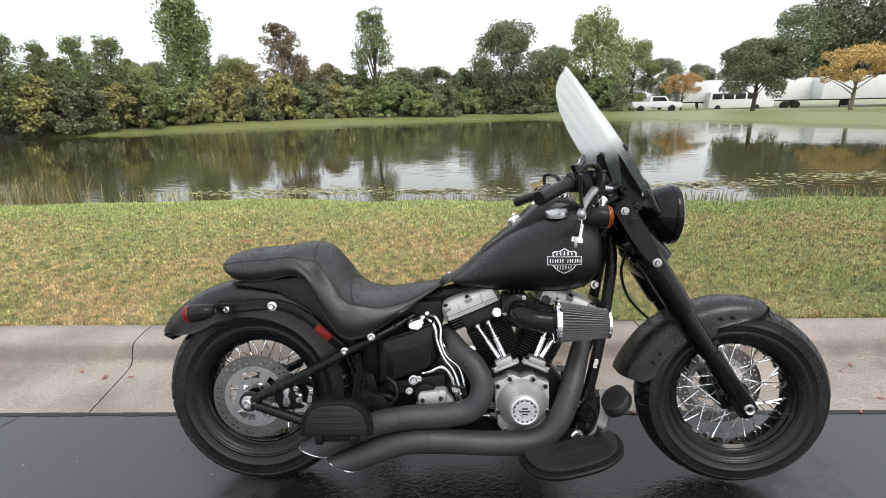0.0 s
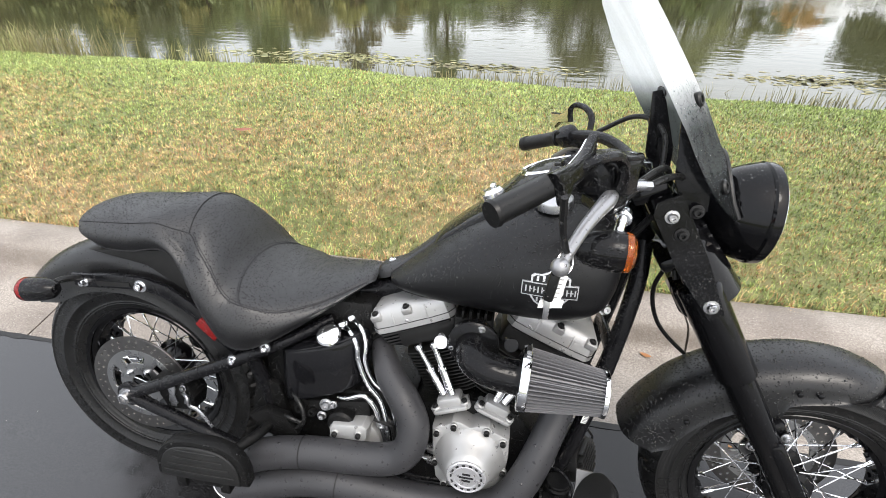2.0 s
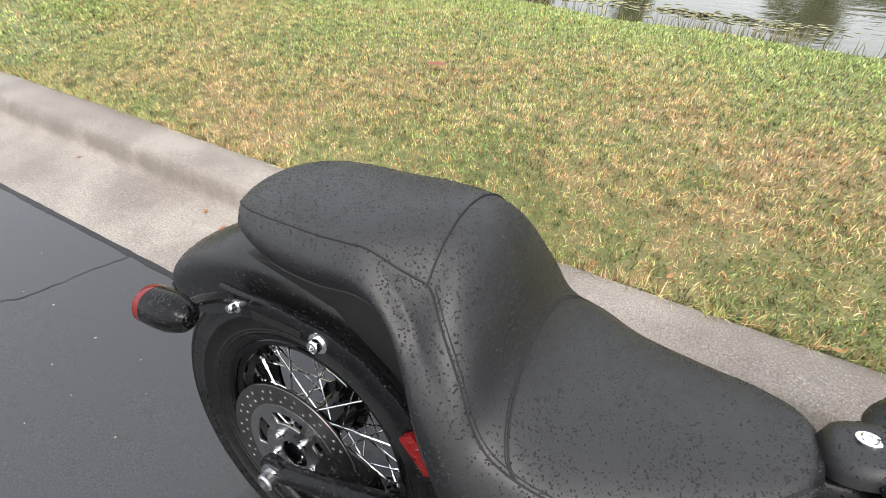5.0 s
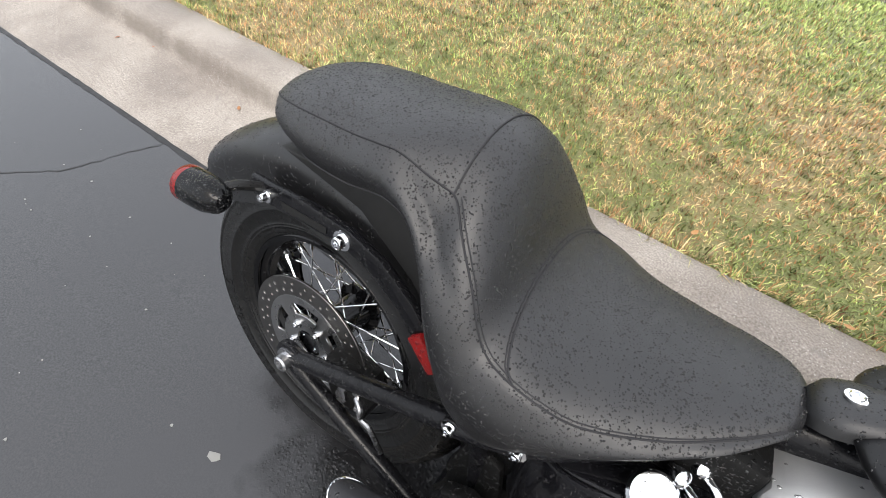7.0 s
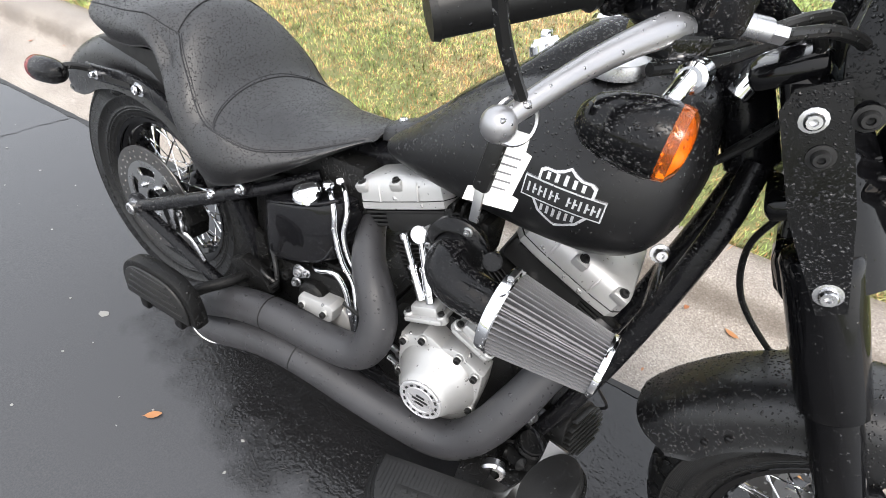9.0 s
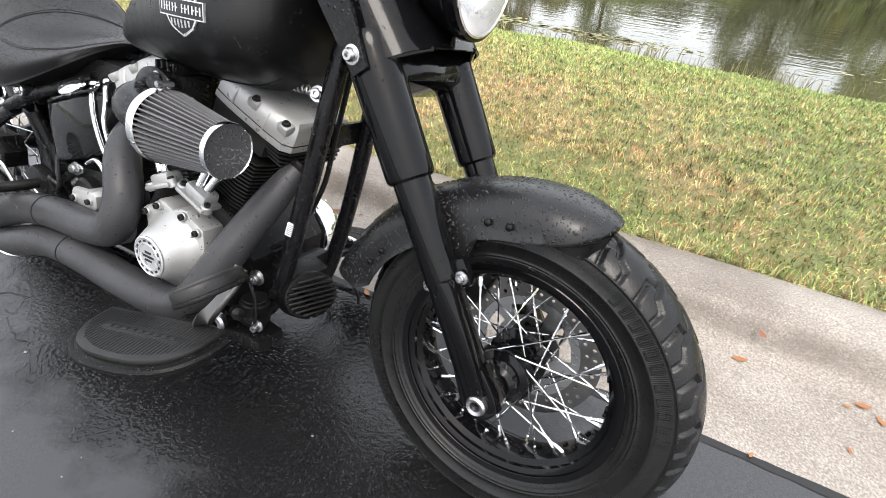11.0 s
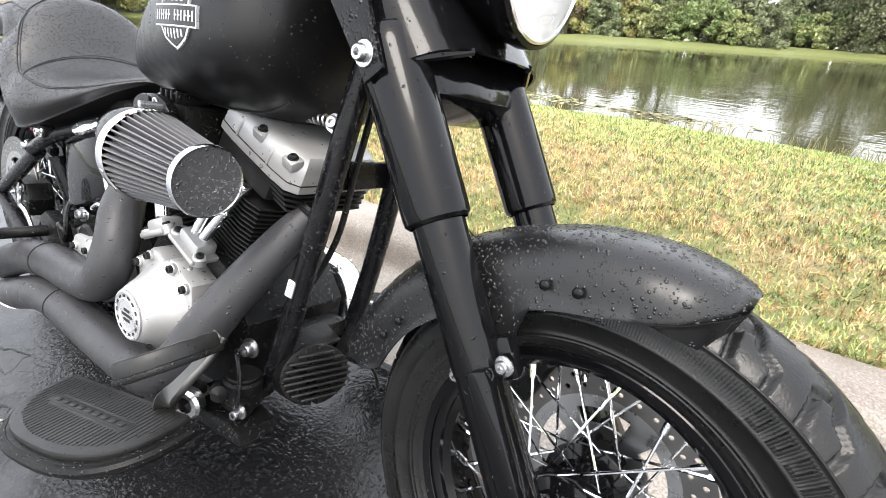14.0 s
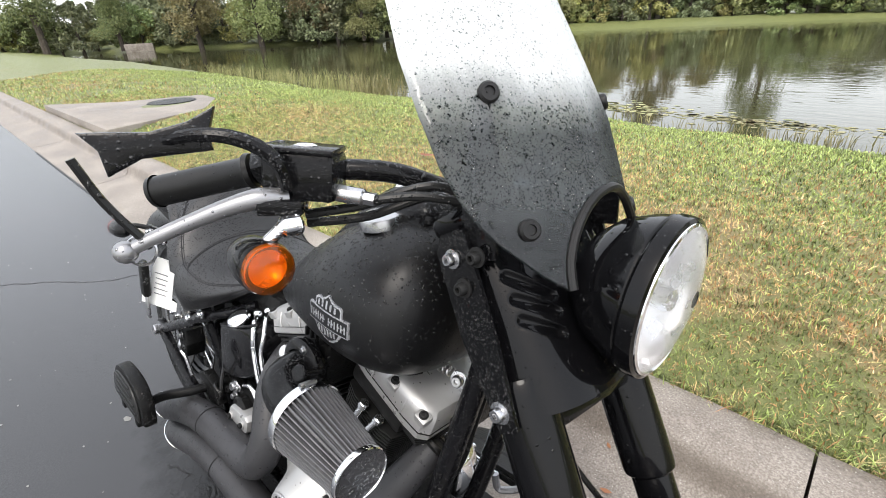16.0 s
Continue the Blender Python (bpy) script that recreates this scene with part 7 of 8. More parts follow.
    part("filler_cap", cap, M_CHROME, oil, "polished chrome oil filler cap")
    for pts in ([(0.592, -0.103, 0.588), (0.618, -0.125, 0.585), (0.636, -0.138, 0.56), (0.64, -0.14, 0.521), (0.662, -0.142, 0.463), (0.692, -0.142, 0.423), (0.71, -0.15, 0.375), (0.72, -0.155, 0.31)], [(0.606, -0.08, 0.598), (0.635, -0.105, 0.592), (0.652, -0.12, 0.56), (0.652, -0.128, 0.514), (0.672, -0.13, 0.464), (0.712, -0.132, 0.428), (0.728, -0.14, 0.375), (0.735, -0.145, 0.31)], [(0.59, -0.14, 0.412), (0.614, -0.152, 0.42), (0.655, -0.155, 0.437), (0.683, -0.155, 0.41), (0.697, -0.155, 0.366), (0.712, -0.155, 0.305)]):
        part("oil_line", Geo().tube(pts, 0.0056, 12), M_CHROME, oil, "chrome oil line")
    part("line_clip", Geo().box((0.706, -0.153, 0.37), (0.05, 0.016, 0.008), 0.002, Matrix.Rotation(radians(15), 4, "Y")), M_DARK, oil)
    for p in ((0.588, -0.1, 0.588), (0.604, -0.078, 0.598)):
        part("line_fitting", Geo().lathe([(0.0, -0.014), (0.0105, -0.012), (0.0115, -0.004), (0.0125, 0.0), (0.0115, 0.008), (0.006, 0.013), (0, 0.014)], 18, p, (0.5, -0.6, 0.5)), M_CHROME, oil)
    for a, b in (((0.79, -0.13, 0.262), (0.84, -0.14, 0.262)), ((0.795, -0.13, 0.297), (0.835, -0.14, 0.297))):
        f = Geo().cyl(a, b, 0.0075, seg=12)
        f.cyl(Vector(a) * 0.5 + Vector(b) * 0.5, b, 0.0115, seg=6)
        part("oil_fitting", f, M_STEEL, crankcase)
    # ignition coil and spring bolt above the front head
    part("coil_spring", Geo().tube([(1.09 + 0.0018 * q, -0.045 + 0.008 * math.cos(q * 1.1), 0.69 + 0.008 * math.sin(q * 1.1)) for q in range(42)], 0.0022, 6, steps=2), M_STEEL, bike)
    bolt(crankcase, (1.182, -0.05, 0.688), (0.3, -1, 0.2), 0.01, 0.014, M_STEEL)


build_engine()


# -- air intake
def build_intake():
    el = Geo().tube([(0.905, -0.12, 0.628), (0.907, -0.172, 0.627), (0.914, -0.214, 0.622), (0.942, -0.231, 0.614), (0.98, -0.233, 0.608), (1.018, -0.231, 0.604)], 0.0355, 28, steps=6)
    elbow = part("intake_elbow", el, M_GLOSS_DROPS, bike, "gloss black intake elbow")
    fl = Geo().lathe([(0.03, -0.014), (0.052, -0.014), (0.055, -0.009), (0.055, 0.003), (0.05, 0.008), (0.036, 0.011)], 40, (0.906, -0.172, 0.628), (0.05, -1, 0))
    part("flange", fl, M_GLOSS_DROPS, elbow)
    part("breather_bolt", Geo().lathe([(0.006, -0.05), (0.006, -0.004), (0.0135, -0.002), (0.0145, 0.003), (0.0125, 0.0055), (0.0, 0.006)], 24, (0.983, -0.225, 0.672), (0.2, -1, 0.4)), M_GLOSS_DROPS, elbow)
    for q in range(3):
        a = radians(120 * q + 70)
        bolt(elbow, (0.906 + 0.045 * math.cos(a), -0.178, 0.628 + 0.045 * math.sin(a)), (0, -1, 0), 0.0055, 0.008, M_STEEL)
    body = Geo().box((0.9, -0.1, 0.63), (0.085, 0.09, 0.09), 0.012)
    for q in range(4):
        body.box((0.878 + 0.016 * q, -0.12, 0.682), (0.006, 0.06, 0.02), 0.002)
    part("throttle_body", body, M_CASE, elbow)
    A, Bq = Vector((1.018, -0.231, 0.604)), Vector((1.167, -0.239, 0.601))
    ax = (Bq - A).normalized()
    u = ax.cross(Vector((0, 0, 1))).normalized()
    w = u.cross(ax)
    n = 44
    rings = []
    for f, k in ((0.0, 1.0), (0.05, 1.0), (0.95, 1.0), (1.0, 1.0)):
        ring = []
        R = 0.0635 + (0.0435 - 0.0635) * f
        for q in range(n * 4):
            a = math.pi * q / n / 2
            r = R - (0.0 if q % 4 < 2 else 0.012 * R / 0.0655)
            ring.append(A + (Bq - A) * f + r * (math.cos(a) * u + math.sin(a) * w))
        rings.append(ring)
    fil = part("air_filter", Geo().rings(rings), M_FILTER, bike, "cone air filter of grey pleated gauze", sharp=15)
    ring0 = Geo().lathe([(0.035, -0.009), (0.058, -0.009), (0.0645, -0.006), (0.066, 0.0), (0.0652, 0.009), (0.063, 0.011)], 48, A - ax * 0.004, ax)
    part("filter_ring", ring0, M_CHROME, fil, "chrome clamp ring")
    end = Geo().lathe([(0.043, -0.004), (0.046, -0.004), (0.0468, 0.0), (0.0462, 0.004), (0.0445, 0.005), (0.0435, 0.003)], 44, Bq, ax)
    part("end_ring", end, M_CHROME, fil, "chrome end ring")
    part("end_cap", Geo().lathe([(0.044, -0.002), (0.0436, 0.003), (0.03, 0.0035), (0.0, 0.0038)], 40, Bq, ax), M_CAP, fil)
    part("clamp_screw", Geo().cyl(A + w * 0.07 - u * 0.012, A + w * 0.07 + u * 0.016, 0.005, seg=10), M_STEEL, fil)


build_intake()


# -- exhaust
def build_exhaust():
    up = [(0.672, -0.05, 0.53), (0.69, -0.09, 0.508), (0.717, -0.128, 0.48), (0.757, -0.16, 0.448), (0.784, -0.18, 0.402), (0.779, -0.194, 0.346), (0.743, -0.197, 0.308), (0.665, -0.198, 0.292), (0.55, -0.2, 0.286), (0.45, -0.205, 0.27), (0.36, -0.21, 0.238), (0.295, -0.212, 0.208), (0.245, -0.213, 0.184)]
    lo = [(1.15, -0.05, 0.54), (1.13, -0.085, 0.492), (1.103, -0.124, 0.428), (1.076, -0.162, 0.362), (1.043, -0.19, 0.292), (1.005, -0.2, 0.238), (0.962, -0.203, 0.211), (0.9, -0.205, 0.202), (0.78, -0.206, 0.203), (0.64, -0.208, 0.212), (0.54, -0.21, 0.208), (0.455, -0.212, 0.186), (0.385, -0.214, 0.16), (0.33, -0.215, 0.14)]
    for pts, label, rim in ((up, "matt black upper exhaust pipe with heat shield", (0.232, -0.2152, 0.1665)), (lo, "matt black lower exhaust pipe with heat shield", (0.297, -0.2162, 0.1105))):
        pipe = part("exhaust_pipe", Geo().tube(pts[:-1] + [tuple(Vector(pts[-2]).lerp(Vector(pts[-1]), 0.35))], [0.025, 0.033, 0.037, 0.0375, 0.0375, 0.038, 0.0385, 0.039, 0.039], 28, steps=8), M_PIPE, bike, label, sharp=50)
        d = (Vector(pts[-1]) - Vector(pts[-2])).normalized()
        e = Vector(pts[-1])
        up_w = Vector((0, 0, 1)) - d * d.z
        up_w.normalize()
        side_w = d.cross(up_w)
        # slash-cut end that opens downwards
        cut = [e + 0.0385 * (math.cos(a) * up_w + math.sin(a) * side_w) + d * (0.042 * math.cos(a)) for a in np.linspace(0, 2 * math.pi, 33)[:-1]]
        root = [e + 0.039 * (math.cos(a) * up_w + math.sin(a) * side_w) - d * 0.045 for a in np.linspace(0, 2 * math.pi, 33)[:-1]]
        inner = [e + (p - e) * 0.93 - d * 0.002 for p in cut]
        deep = [e + (p - e) * 0.9 - d * 0.0 for p in root]
        part("pipe_end", Geo().rings([root, cut, inner, deep], caps=False), M_PIPE, pipe)
        part("pipe_tip", Geo().tube([*cut, cut[0]], 0.0022, 6, steps=1), M_CHROME, pipe, "bright rolled pipe end")
        part("pipe_bore", Geo().add([*deep], [tuple(range(len(deep)))]), M_DARK, pipe)
        k = 8 if pts is up else 9
        q = Vector(pts[k])
        dd = (Vector(pts[k + 1]) - Vector(pts[k - 1])).normalized()
        part("shield_joint", Geo().lathe([(0.0385, -0.0012), (0.0397, -0.001), (0.0397, 0.001), (0.0385, 0.0012)], 32, q + dd * 0.03, dd), M_DARK, pipe)
        flange = Geo().lathe([(0.02, -0.006), (0.03, -0.006), (0.032, 0), (0.03, 0.006), (0.024, 0.008)], 24, pts[0], Vector(pts[1]) - Vector(pts[0]))
        part("port_flange", flange, M_CASE, pipe)
    part("exhaust_bracket", Geo().box((0.6, -0.16, 0.155), (0.36, 0.04, 0.012), 0.004), M_FRAME, bike)


build_exhaust()


# -- foot controls
def half_disc(length, depth, n=22):
    """A D shape: straight edge along x, bowed side towards -y."""
    pts = [(-length / 2, 0.0)]
    for k in range(n + 1):
        a = math.pi * k / n
        pts.append((-length / 2 * math.copysign(abs(math.cos(a)) ** 0.75, math.cos(a)), -depth * math.sin(a) ** 0.8 - 0.012))
    pts.append((length / 2, 0.0))
    return pts


def build_foot_controls():
    for sg in (-1, 1):
        m = pose(1.037, 0.272 * sg, 0.245, 4 * -sg, -10.5, 7.5 if sg < 0 else -7.5)
        if sg > 0:
            m = m @ Matrix.Diagonal((1, -1, 1, 1))
        poly = half_disc(0.3, 0.125)
        board = part("footboard", Geo().prism(poly, -0.03, -0.008, "xy", 0.006), M_CASE, bike, "black half-moon rider footboard", m)
        part("tread", Geo().prism([(x * 0.93, y * 0.92 - 0.004) for x, y in poly], -0.009, 0.004, "xy", 0.004), M_GRIP, board, "ribbed rubber tread")
        rim = [Vector((x * 1.0, y, -0.016)) for x, y in poly[1:-1]]
        part("board_rim", Geo().tube(rim, 0.0075, 8, steps=1), M_CASE, board)
        for q in range(34):
            x = -0.128 + 0.0078 * q
            d = 0.118 * max(0.05, 1 - (abs(x) / 0.14) ** 2.4) ** 0.5
            if abs(x) < 0.085:
                for y0, y1 in ((-0.012, -0.046), (-0.07, -d)):
                    part("tread_rib", Geo().box((x, (y0 + y1) / 2, 0.0033), (0.003, abs(y1 - y0), 0.003), 0.0), M_GRIP, board)
            else:
                part("tread_rib", Geo().box((x, -d / 2 - 0.008, 0.0033), (0.003, max(0.01, d - 0.01), 0.003), 0.0), M_GRIP, board)
        slot = part("name_slot", Geo().box((0, -0.058, 0.0035), (0.19, 0.017, 0.003), 0.006), M_DARK, board)
        for q in range(9):
            part("slot_mark", Geo().box((-0.076 + 0.019 * q, -0.058, 0.0055), (0.012, 0.008, 0.002), 0.001), M_GRIP, slot)
        part("board_arm", Geo().box((0.02, 0.04, -0.03), (0.06, 0.1, 0.016), 0.004), M_CASE, board)
    # rear brake pedal
    way = spline([(1.168, -0.213, 0.382), (1.166, -0.236, 0.348), (1.154, -0.26, 0.312), (1.13, -0.268, 0.276), (1.09, -0.245, 0.232), (1.045, -0.205, 0.195)], 6)
    rings = []
    for k, p in enumerate(way):
        t = (way[min(k + 1, len(way) - 1)] - way[max(k - 1, 0)]).normalized()
        wide = Vector((0.78, 0.1, 0.6))
        wide = (wide - t * wide.dot(t)).normalized()
        thin = t.cross(wide)
        half = 0.0175 - 0.004 * k / len(way)
        rings.append([p + wide * half * a + thin * 0.0055 * b for a, b in ((-1, -0.5), (-0.9, -1), (0.9, -1), (1, -0.5), (1, 0.5), (0.9, 1), (-0.9, 1), (-1, 0.5))])
    arm = Geo().rings(rings)
    arm.cyl((1.042, -0.15, 0.19), (1.042, -0.212, 0.19), 0.019, seg=20, bevel=0.003)
    pedal = part("brake_pedal", arm, M_DISC, bike, "wet grey metal brake pedal arm")
    ya, za = Vector((0.263, 0.945, 0.194)).normalized(), Vector((-0.553, -0.1, 0.833))
    za = (za - ya * za.dot(ya)).normalized()
    xa = ya.cross(za)
    mt = Matrix.Translation((1.178, -0.29, 0.381)) @ Matrix((Vector((*xa, 0)), Vector((*ya, 0)), Vector((*za, 0)), Vector((0, 0, 0, 1)))).transposed()
    pad = Geo().prism([(0.042 * math.cos(a), 0.061 * math.sin(a)) for a in np.linspace(0, 2 * math.pi, 33)[:-1]], -0.012, 0.012, "xy", 0.005)
    pad_ob = part("pedal_pad", pad, M_GRIP, pedal, "black oval rubber pedal pad", mt)
    part("pad_rim", Geo().prism([(0.045 * math.cos(a), 0.064 * math.sin(a)) for a in np.linspace(0, 2 * math.pi, 33)[:-1]], -0.016, -0.007, "xy", 0.003), M_CASE, pad_ob)
    bolt(pedal, (1.042, -0.212, 0.19), (0, -1, 0), 0.009, 0.01, M_STEEL)
    # passenger board, folded up
    for sg in (-1, 1):
        if sg < 0:
            mm = Matrix.Translation((0.345, -0.322, 0.29)) @ Matrix.Rotation(radians(1), 4, "Z") @ Matrix.Rotation(radians(-88), 4, "X") @ Matrix.Diagonal((1, 1, -1, 1))
        else:
            mm = Matrix.Translation((0.345, 0.322, 0.29)) @ Matrix.Rotation(radians(80), 4, "X") @ Matrix.Diagonal((1, -1, -1, 1))
        poly = half_disc(0.215, 0.098)
        pegb = part("passenger_board", Geo().prism(poly, -0.02, 0.012, "xy", 0.006), M_CASE, bike, "black half-moon passenger footboard folded up", mm)
        part("pad", Geo().prism([(x * 0.86, y * 0.84 - 0.006) for x, y in poly], 0.01, 0.018, "xy", 0.004), M_GRIP, pegb)
        for q in range(4):
            part("pad_rib", Geo().box((0, -0.028 - 0.02 * q, 0.0185), (0.165 - 0.022 * q, 0.006, 0.005), 0.002), M_GRIP, pegb)
        part("hinge", Geo().box((0, 0.008, -0.004), (0.13, 0.024, 0.022), 0.004), M_CASE, pegb)
        for x in (-0.052, 0.052):
            part("hinge_lug", Geo().box((x, 0.01, 0.0), (0.024, 0.03, 0.03), 0.004), M_CASE, pegb)
        part("peg_arm", Geo().tube([(0.0, 0.01, -0.008), (0.02, -0.01, -0.06), (0.06, -0.02, -0.12), (0.075, -0.02, -0.19)], 0.013, 12), M_CASE, pegb)
        if sg < 0:
            part("peg_bracket", Geo().prism([(0.36, 0.335), (0.4, 0.36), (0.46, 0.345), (0.49, 0.3), (0.45, 0.28), (0.4, 0.29)], -0.17, -0.14, "xz", 0.006), M_CASE, pegb, m=mm.inverted())


build_foot_controls()


# -- front end, all of it turned with the steering
def build_front():
    def along(p, d):
        return Vector(p) + FORK_UP * d

    foot = FRONT + Vector((-0.012, 0, 0.006))
    for sg in (-1, 1):
        base = foot + Vector((0, 0.112 * sg, 0))
        lower = Geo().lathe([(0.0, -0.045), (0.018, -0.045), (0.026, -0.038), (0.0285, -0.01), (0.0285, 0.19), (0.03, 0.2), (0.031, 0.36), (0.0305, 0.368)], 32, base, FORK_UP)
        fork = part("fork_leg", lower, M_GLOSS, bike, "gloss black fork leg", WHEEL_TURN)
        cover = Geo().lathe([(0.0345, 0.362), (0.0385, 0.366), (0.0395, 0.375), (0.0405, 0.56), (0.041, 0.578), (0.038, 0.585), (0.02, 0.586)], 36, base, FORK_UP)
        part("fork_cover", cover, M_GLOSS, fork)
        tube = Geo().lathe([(0.0245, 0.56), (0.0245, 0.8), (0.021, 0.806), (0.0, 0.806)], 24, base, FORK_UP)
        part("fork_tube", tube, M_GLOSS, fork)
        part("flat_face", Geo().box(base + FORK_UP * 0.1 + Vector((0.012, 0.02 * sg, 0.008)), (0.03, 0.024, 0.2), 0.008, Matrix.Rotation(-RAKE, 4, "Y")), M_GLOSS, fork)
        lug = Geo().prism([(-0.03, -0.03), (0.03, -0.03), (0.034, 0.0), (0.028, 0.05), (-0.028, 0.05), (-0.034, 0.0)], -0.022, 0.022, "xz", 0.006, Matrix.Translation(base + Vector((0.006, -0.0 * sg, 0.0))) @ Matrix.Rotation(-RAKE, 4, "Y"))
        part("axle_lug", lug, M_GLOSS, fork)
        nut = Geo().lathe([(0.0, 0.006), (0.008, 0.006), (0.009, 0.024), (0.0145, 0.026), (0.0175, 0.022), (0.0175, 0.0), (0.012, -0.02), (0.012, -0.1)], 6 if sg > 0 else 22, FRONT + Vector((0, 0.122 * sg, 0)), (0, sg, 0))
        part("axle_nut", nut, M_STEEL, fork, "steel axle nut")
    # yokes
    for d, w in ((0.63, 0.115), (0.79, 0.14)):
        c = foot + FORK_UP * d
        y = Geo().box(c + Vector((-0.02, 0, 0)), (0.07, 2 * w, 0.03), 0.01, Matrix.Rotation(-RAKE, 4, "Y"))
        part("yoke", y, M_GLOSS, bike, "black fork yoke", STEER)
    part("lower_yoke", Geo().box(foot + FORK_UP * 0.535 + Vector((-0.01, 0, 0)), (0.085, 0.2, 0.075), 0.02, Matrix.Rotation(-RAKE, 4, "Y")), M_GLOSS, bike, "black lower fork yoke", WHEEL_TURN)
    # nacelle: a curved panel round the forks with scooped louvres, open towards the lamp
    n_out = Vector((math.cos(RAKE), 0, math.sin(RAKE)))
    foot = Vector((1.632, 0, 0.312))

    def skin(f, k):
        """The panel's outer face, f up it and k across it (0 on the right edge, 1 on the left)."""
        a = math.pi * k
        y = -0.152 * math.copysign(abs(math.cos(a)) ** 0.45, math.cos(a)) * (1 - 0.06 * f)
        p = foot + FORK_UP * (0.53 + 0.247 * f) + n_out * ((0.045 + 0.05 * (1 - f) ** 0.6) * math.sin(a) - 0.012)
        return Vector((p.x, y, p.z))

    scoops = [[skin(f, k) for f, k in line] for line in (((0.69, 0.27), (0.61, 0.361), (0.53, 0.43)), ((0.57, 0.265), (0.51, 0.35), (0.445, 0.42)), ((0.46, 0.26), (0.4, 0.34), (0.34, 0.405)))]

    def scooped(p):
        m = Vector((p.x, -abs(p.y), p.z))
        deep = 0.0
        for line in scoops:
            for q, (a, b) in enumerate(zip(line, line[1:])):
                t = max(0.0, min(1.0, (m - a).dot(b - a) / (b - a).length_squared))
                f = max(0.0, 1 - (m - a.lerp(b, t)).length / 0.0085)
                deep = max(deep, (0.5 + 0.25 * (q + t)) * f**0.7)
        return p - (n_out * 0.7 + Vector((0, math.copysign(0.7, p.y), 0))) * 0.012 * deep

    rings = []
    for q in range(91):
        ring = [scooped(skin(q / 90, k / 120)) for k in range(121)]
        inner = [p - n_out * 0.004 + Vector((0, -math.copysign(0.002, p.y), 0)) for p in reversed(ring)]
        rings.append(ring + inner)
    nac = part("nacelle", Geo().rings(rings), M_GLOSS, bike, "gloss black fork nacelle with louvres", STEER, sharp=50)
    for sg in (-1, 1):
        part("lip", Geo().tube([foot + FORK_UP * 0.532 + Vector((0, 0.152 * sg, 0)) - n_out * 0.012, foot + FORK_UP * 0.532 + Vector((0, 0.14 * sg, 0)) + n_out * 0.03, foot + FORK_UP * 0.532 + Vector((0, 0.07 * sg, 0)) + n_out * 0.078], 0.006, 8), M_GLOSS, nac)
        # flat bracket plate outside the fork, with its bolts
        pa, pb = Vector((1.352, 0.163 * sg, 0.772)), Vector((1.247, 0.158 * sg, 0.96))
        dd = (pb - pa).normalized()
        q = dd.cross(Vector((0, 1, 0))).normalized()
        plate = Geo()
        poly = [pa - dd * 0.014 - q * 0.02, pa - dd * 0.018 + q * 0.008, pa + dd * 0.1 + q * 0.03, pb + q * 0.034, pb + dd * 0.02 + q * 0.02, pb + dd * 0.02 - q * 0.022, pa + dd * 0.1 - q * 0.026]
        if sg < 0:
            outer = [p + Vector((0, -0.006, 0)) for p in poly]
        else:
            outer = [p + Vector((0, 0.006, 0)) for p in poly]
        n = len(poly)
        plate.add([*poly, *outer], [tuple(range(n)), tuple(range(2 * n - 1, n - 1, -1))] + [(k, (k + 1) % n, n + (k + 1) % n, n + k) for k in range(n)])
        bracket = part("shield_bracket", plate, M_GLOSS_DROPS, bike, "flat black windshield bracket", STEER)
        if sg < 0:
            for p, mat, r in (((1.350, -0.169, 0.782), M_STEEL, 0.0095), ((1.247, -0.165, 0.946), M_STEEL, 0.0085), ((1.27, -0.165, 0.915), M_DARK, 0.0085), ((1.285, -0.165, 0.96), M_DARK, 0.0085)):
                bolt(bracket, p, (0, -1, 0), r, 0.013, mat)
    # headlight
    hl = Vector((1.374, 0, 0.926))
    ax = Vector((1, 0, -0.02)).normalized()
    shell = Geo().lathe([(0.0, -0.035), (0.03, -0.032), (0.062, -0.018), (0.085, 0.008), (0.097, 0.04), (0.1015, 0.058), (0.1005, 0.06), (0.1035, 0.064), (0.1035, 0.076), (0.1025, 0.081), (0.0975, 0.083)], 64, hl, ax)
    lamp = part("headlight_shell", shell, M_GLOSS, bike, "gloss black headlight shell", STEER)
    part("lamp_rim", Geo().lathe([(0.0985, 0.078), (0.0965, 0.0845), (0.0935, 0.086), (0.0925, 0.083), (0.095, 0.076)], 64, hl, ax, loop=True), M_CHROME, lamp, "chrome lamp rim")
    prof = [(0.094, 0.08), (0.085, 0.045), (0.06, 0.012), (0.025, -0.004), (0.0, -0.005)]
    part("lamp_reflector", Geo().lathe(prof, 48, hl, ax), M_LAMP, lamp)
    part("bulb_shield", Geo().lathe([(0.0, 0.052), (0.012, 0.05), (0.014, 0.04), (0.012, 0.0)], 20, hl, ax), M_CHROME, lamp)
    glass = Geo().lathe([(0.095, 0.083), (0.08, 0.0895), (0.06, 0.0945), (0.03, 0.099), (0.0, 0.1)], 48, hl, ax)
    part("lamp_glass", glass, M_LENS, lamp, "clear rain-spotted lamp glass")
    part("lamp_mark", Geo().lathe([(0.011, -0.001), (0.0105, 0.001), (0.007, 0.001), (0.0065, 0.0004), (0.0, 0.0004)], 24, hl + ax * 0.0985 + Vector((0, 0.03, 0.0)), ax), M_BADGE_DARK, lamp)
    part("lamp_mount", Geo().box(hl + Vector((0.0, 0, -0.095)), (0.05, 0.07, 0.03), 0.006), M_GLOSS, lamp)
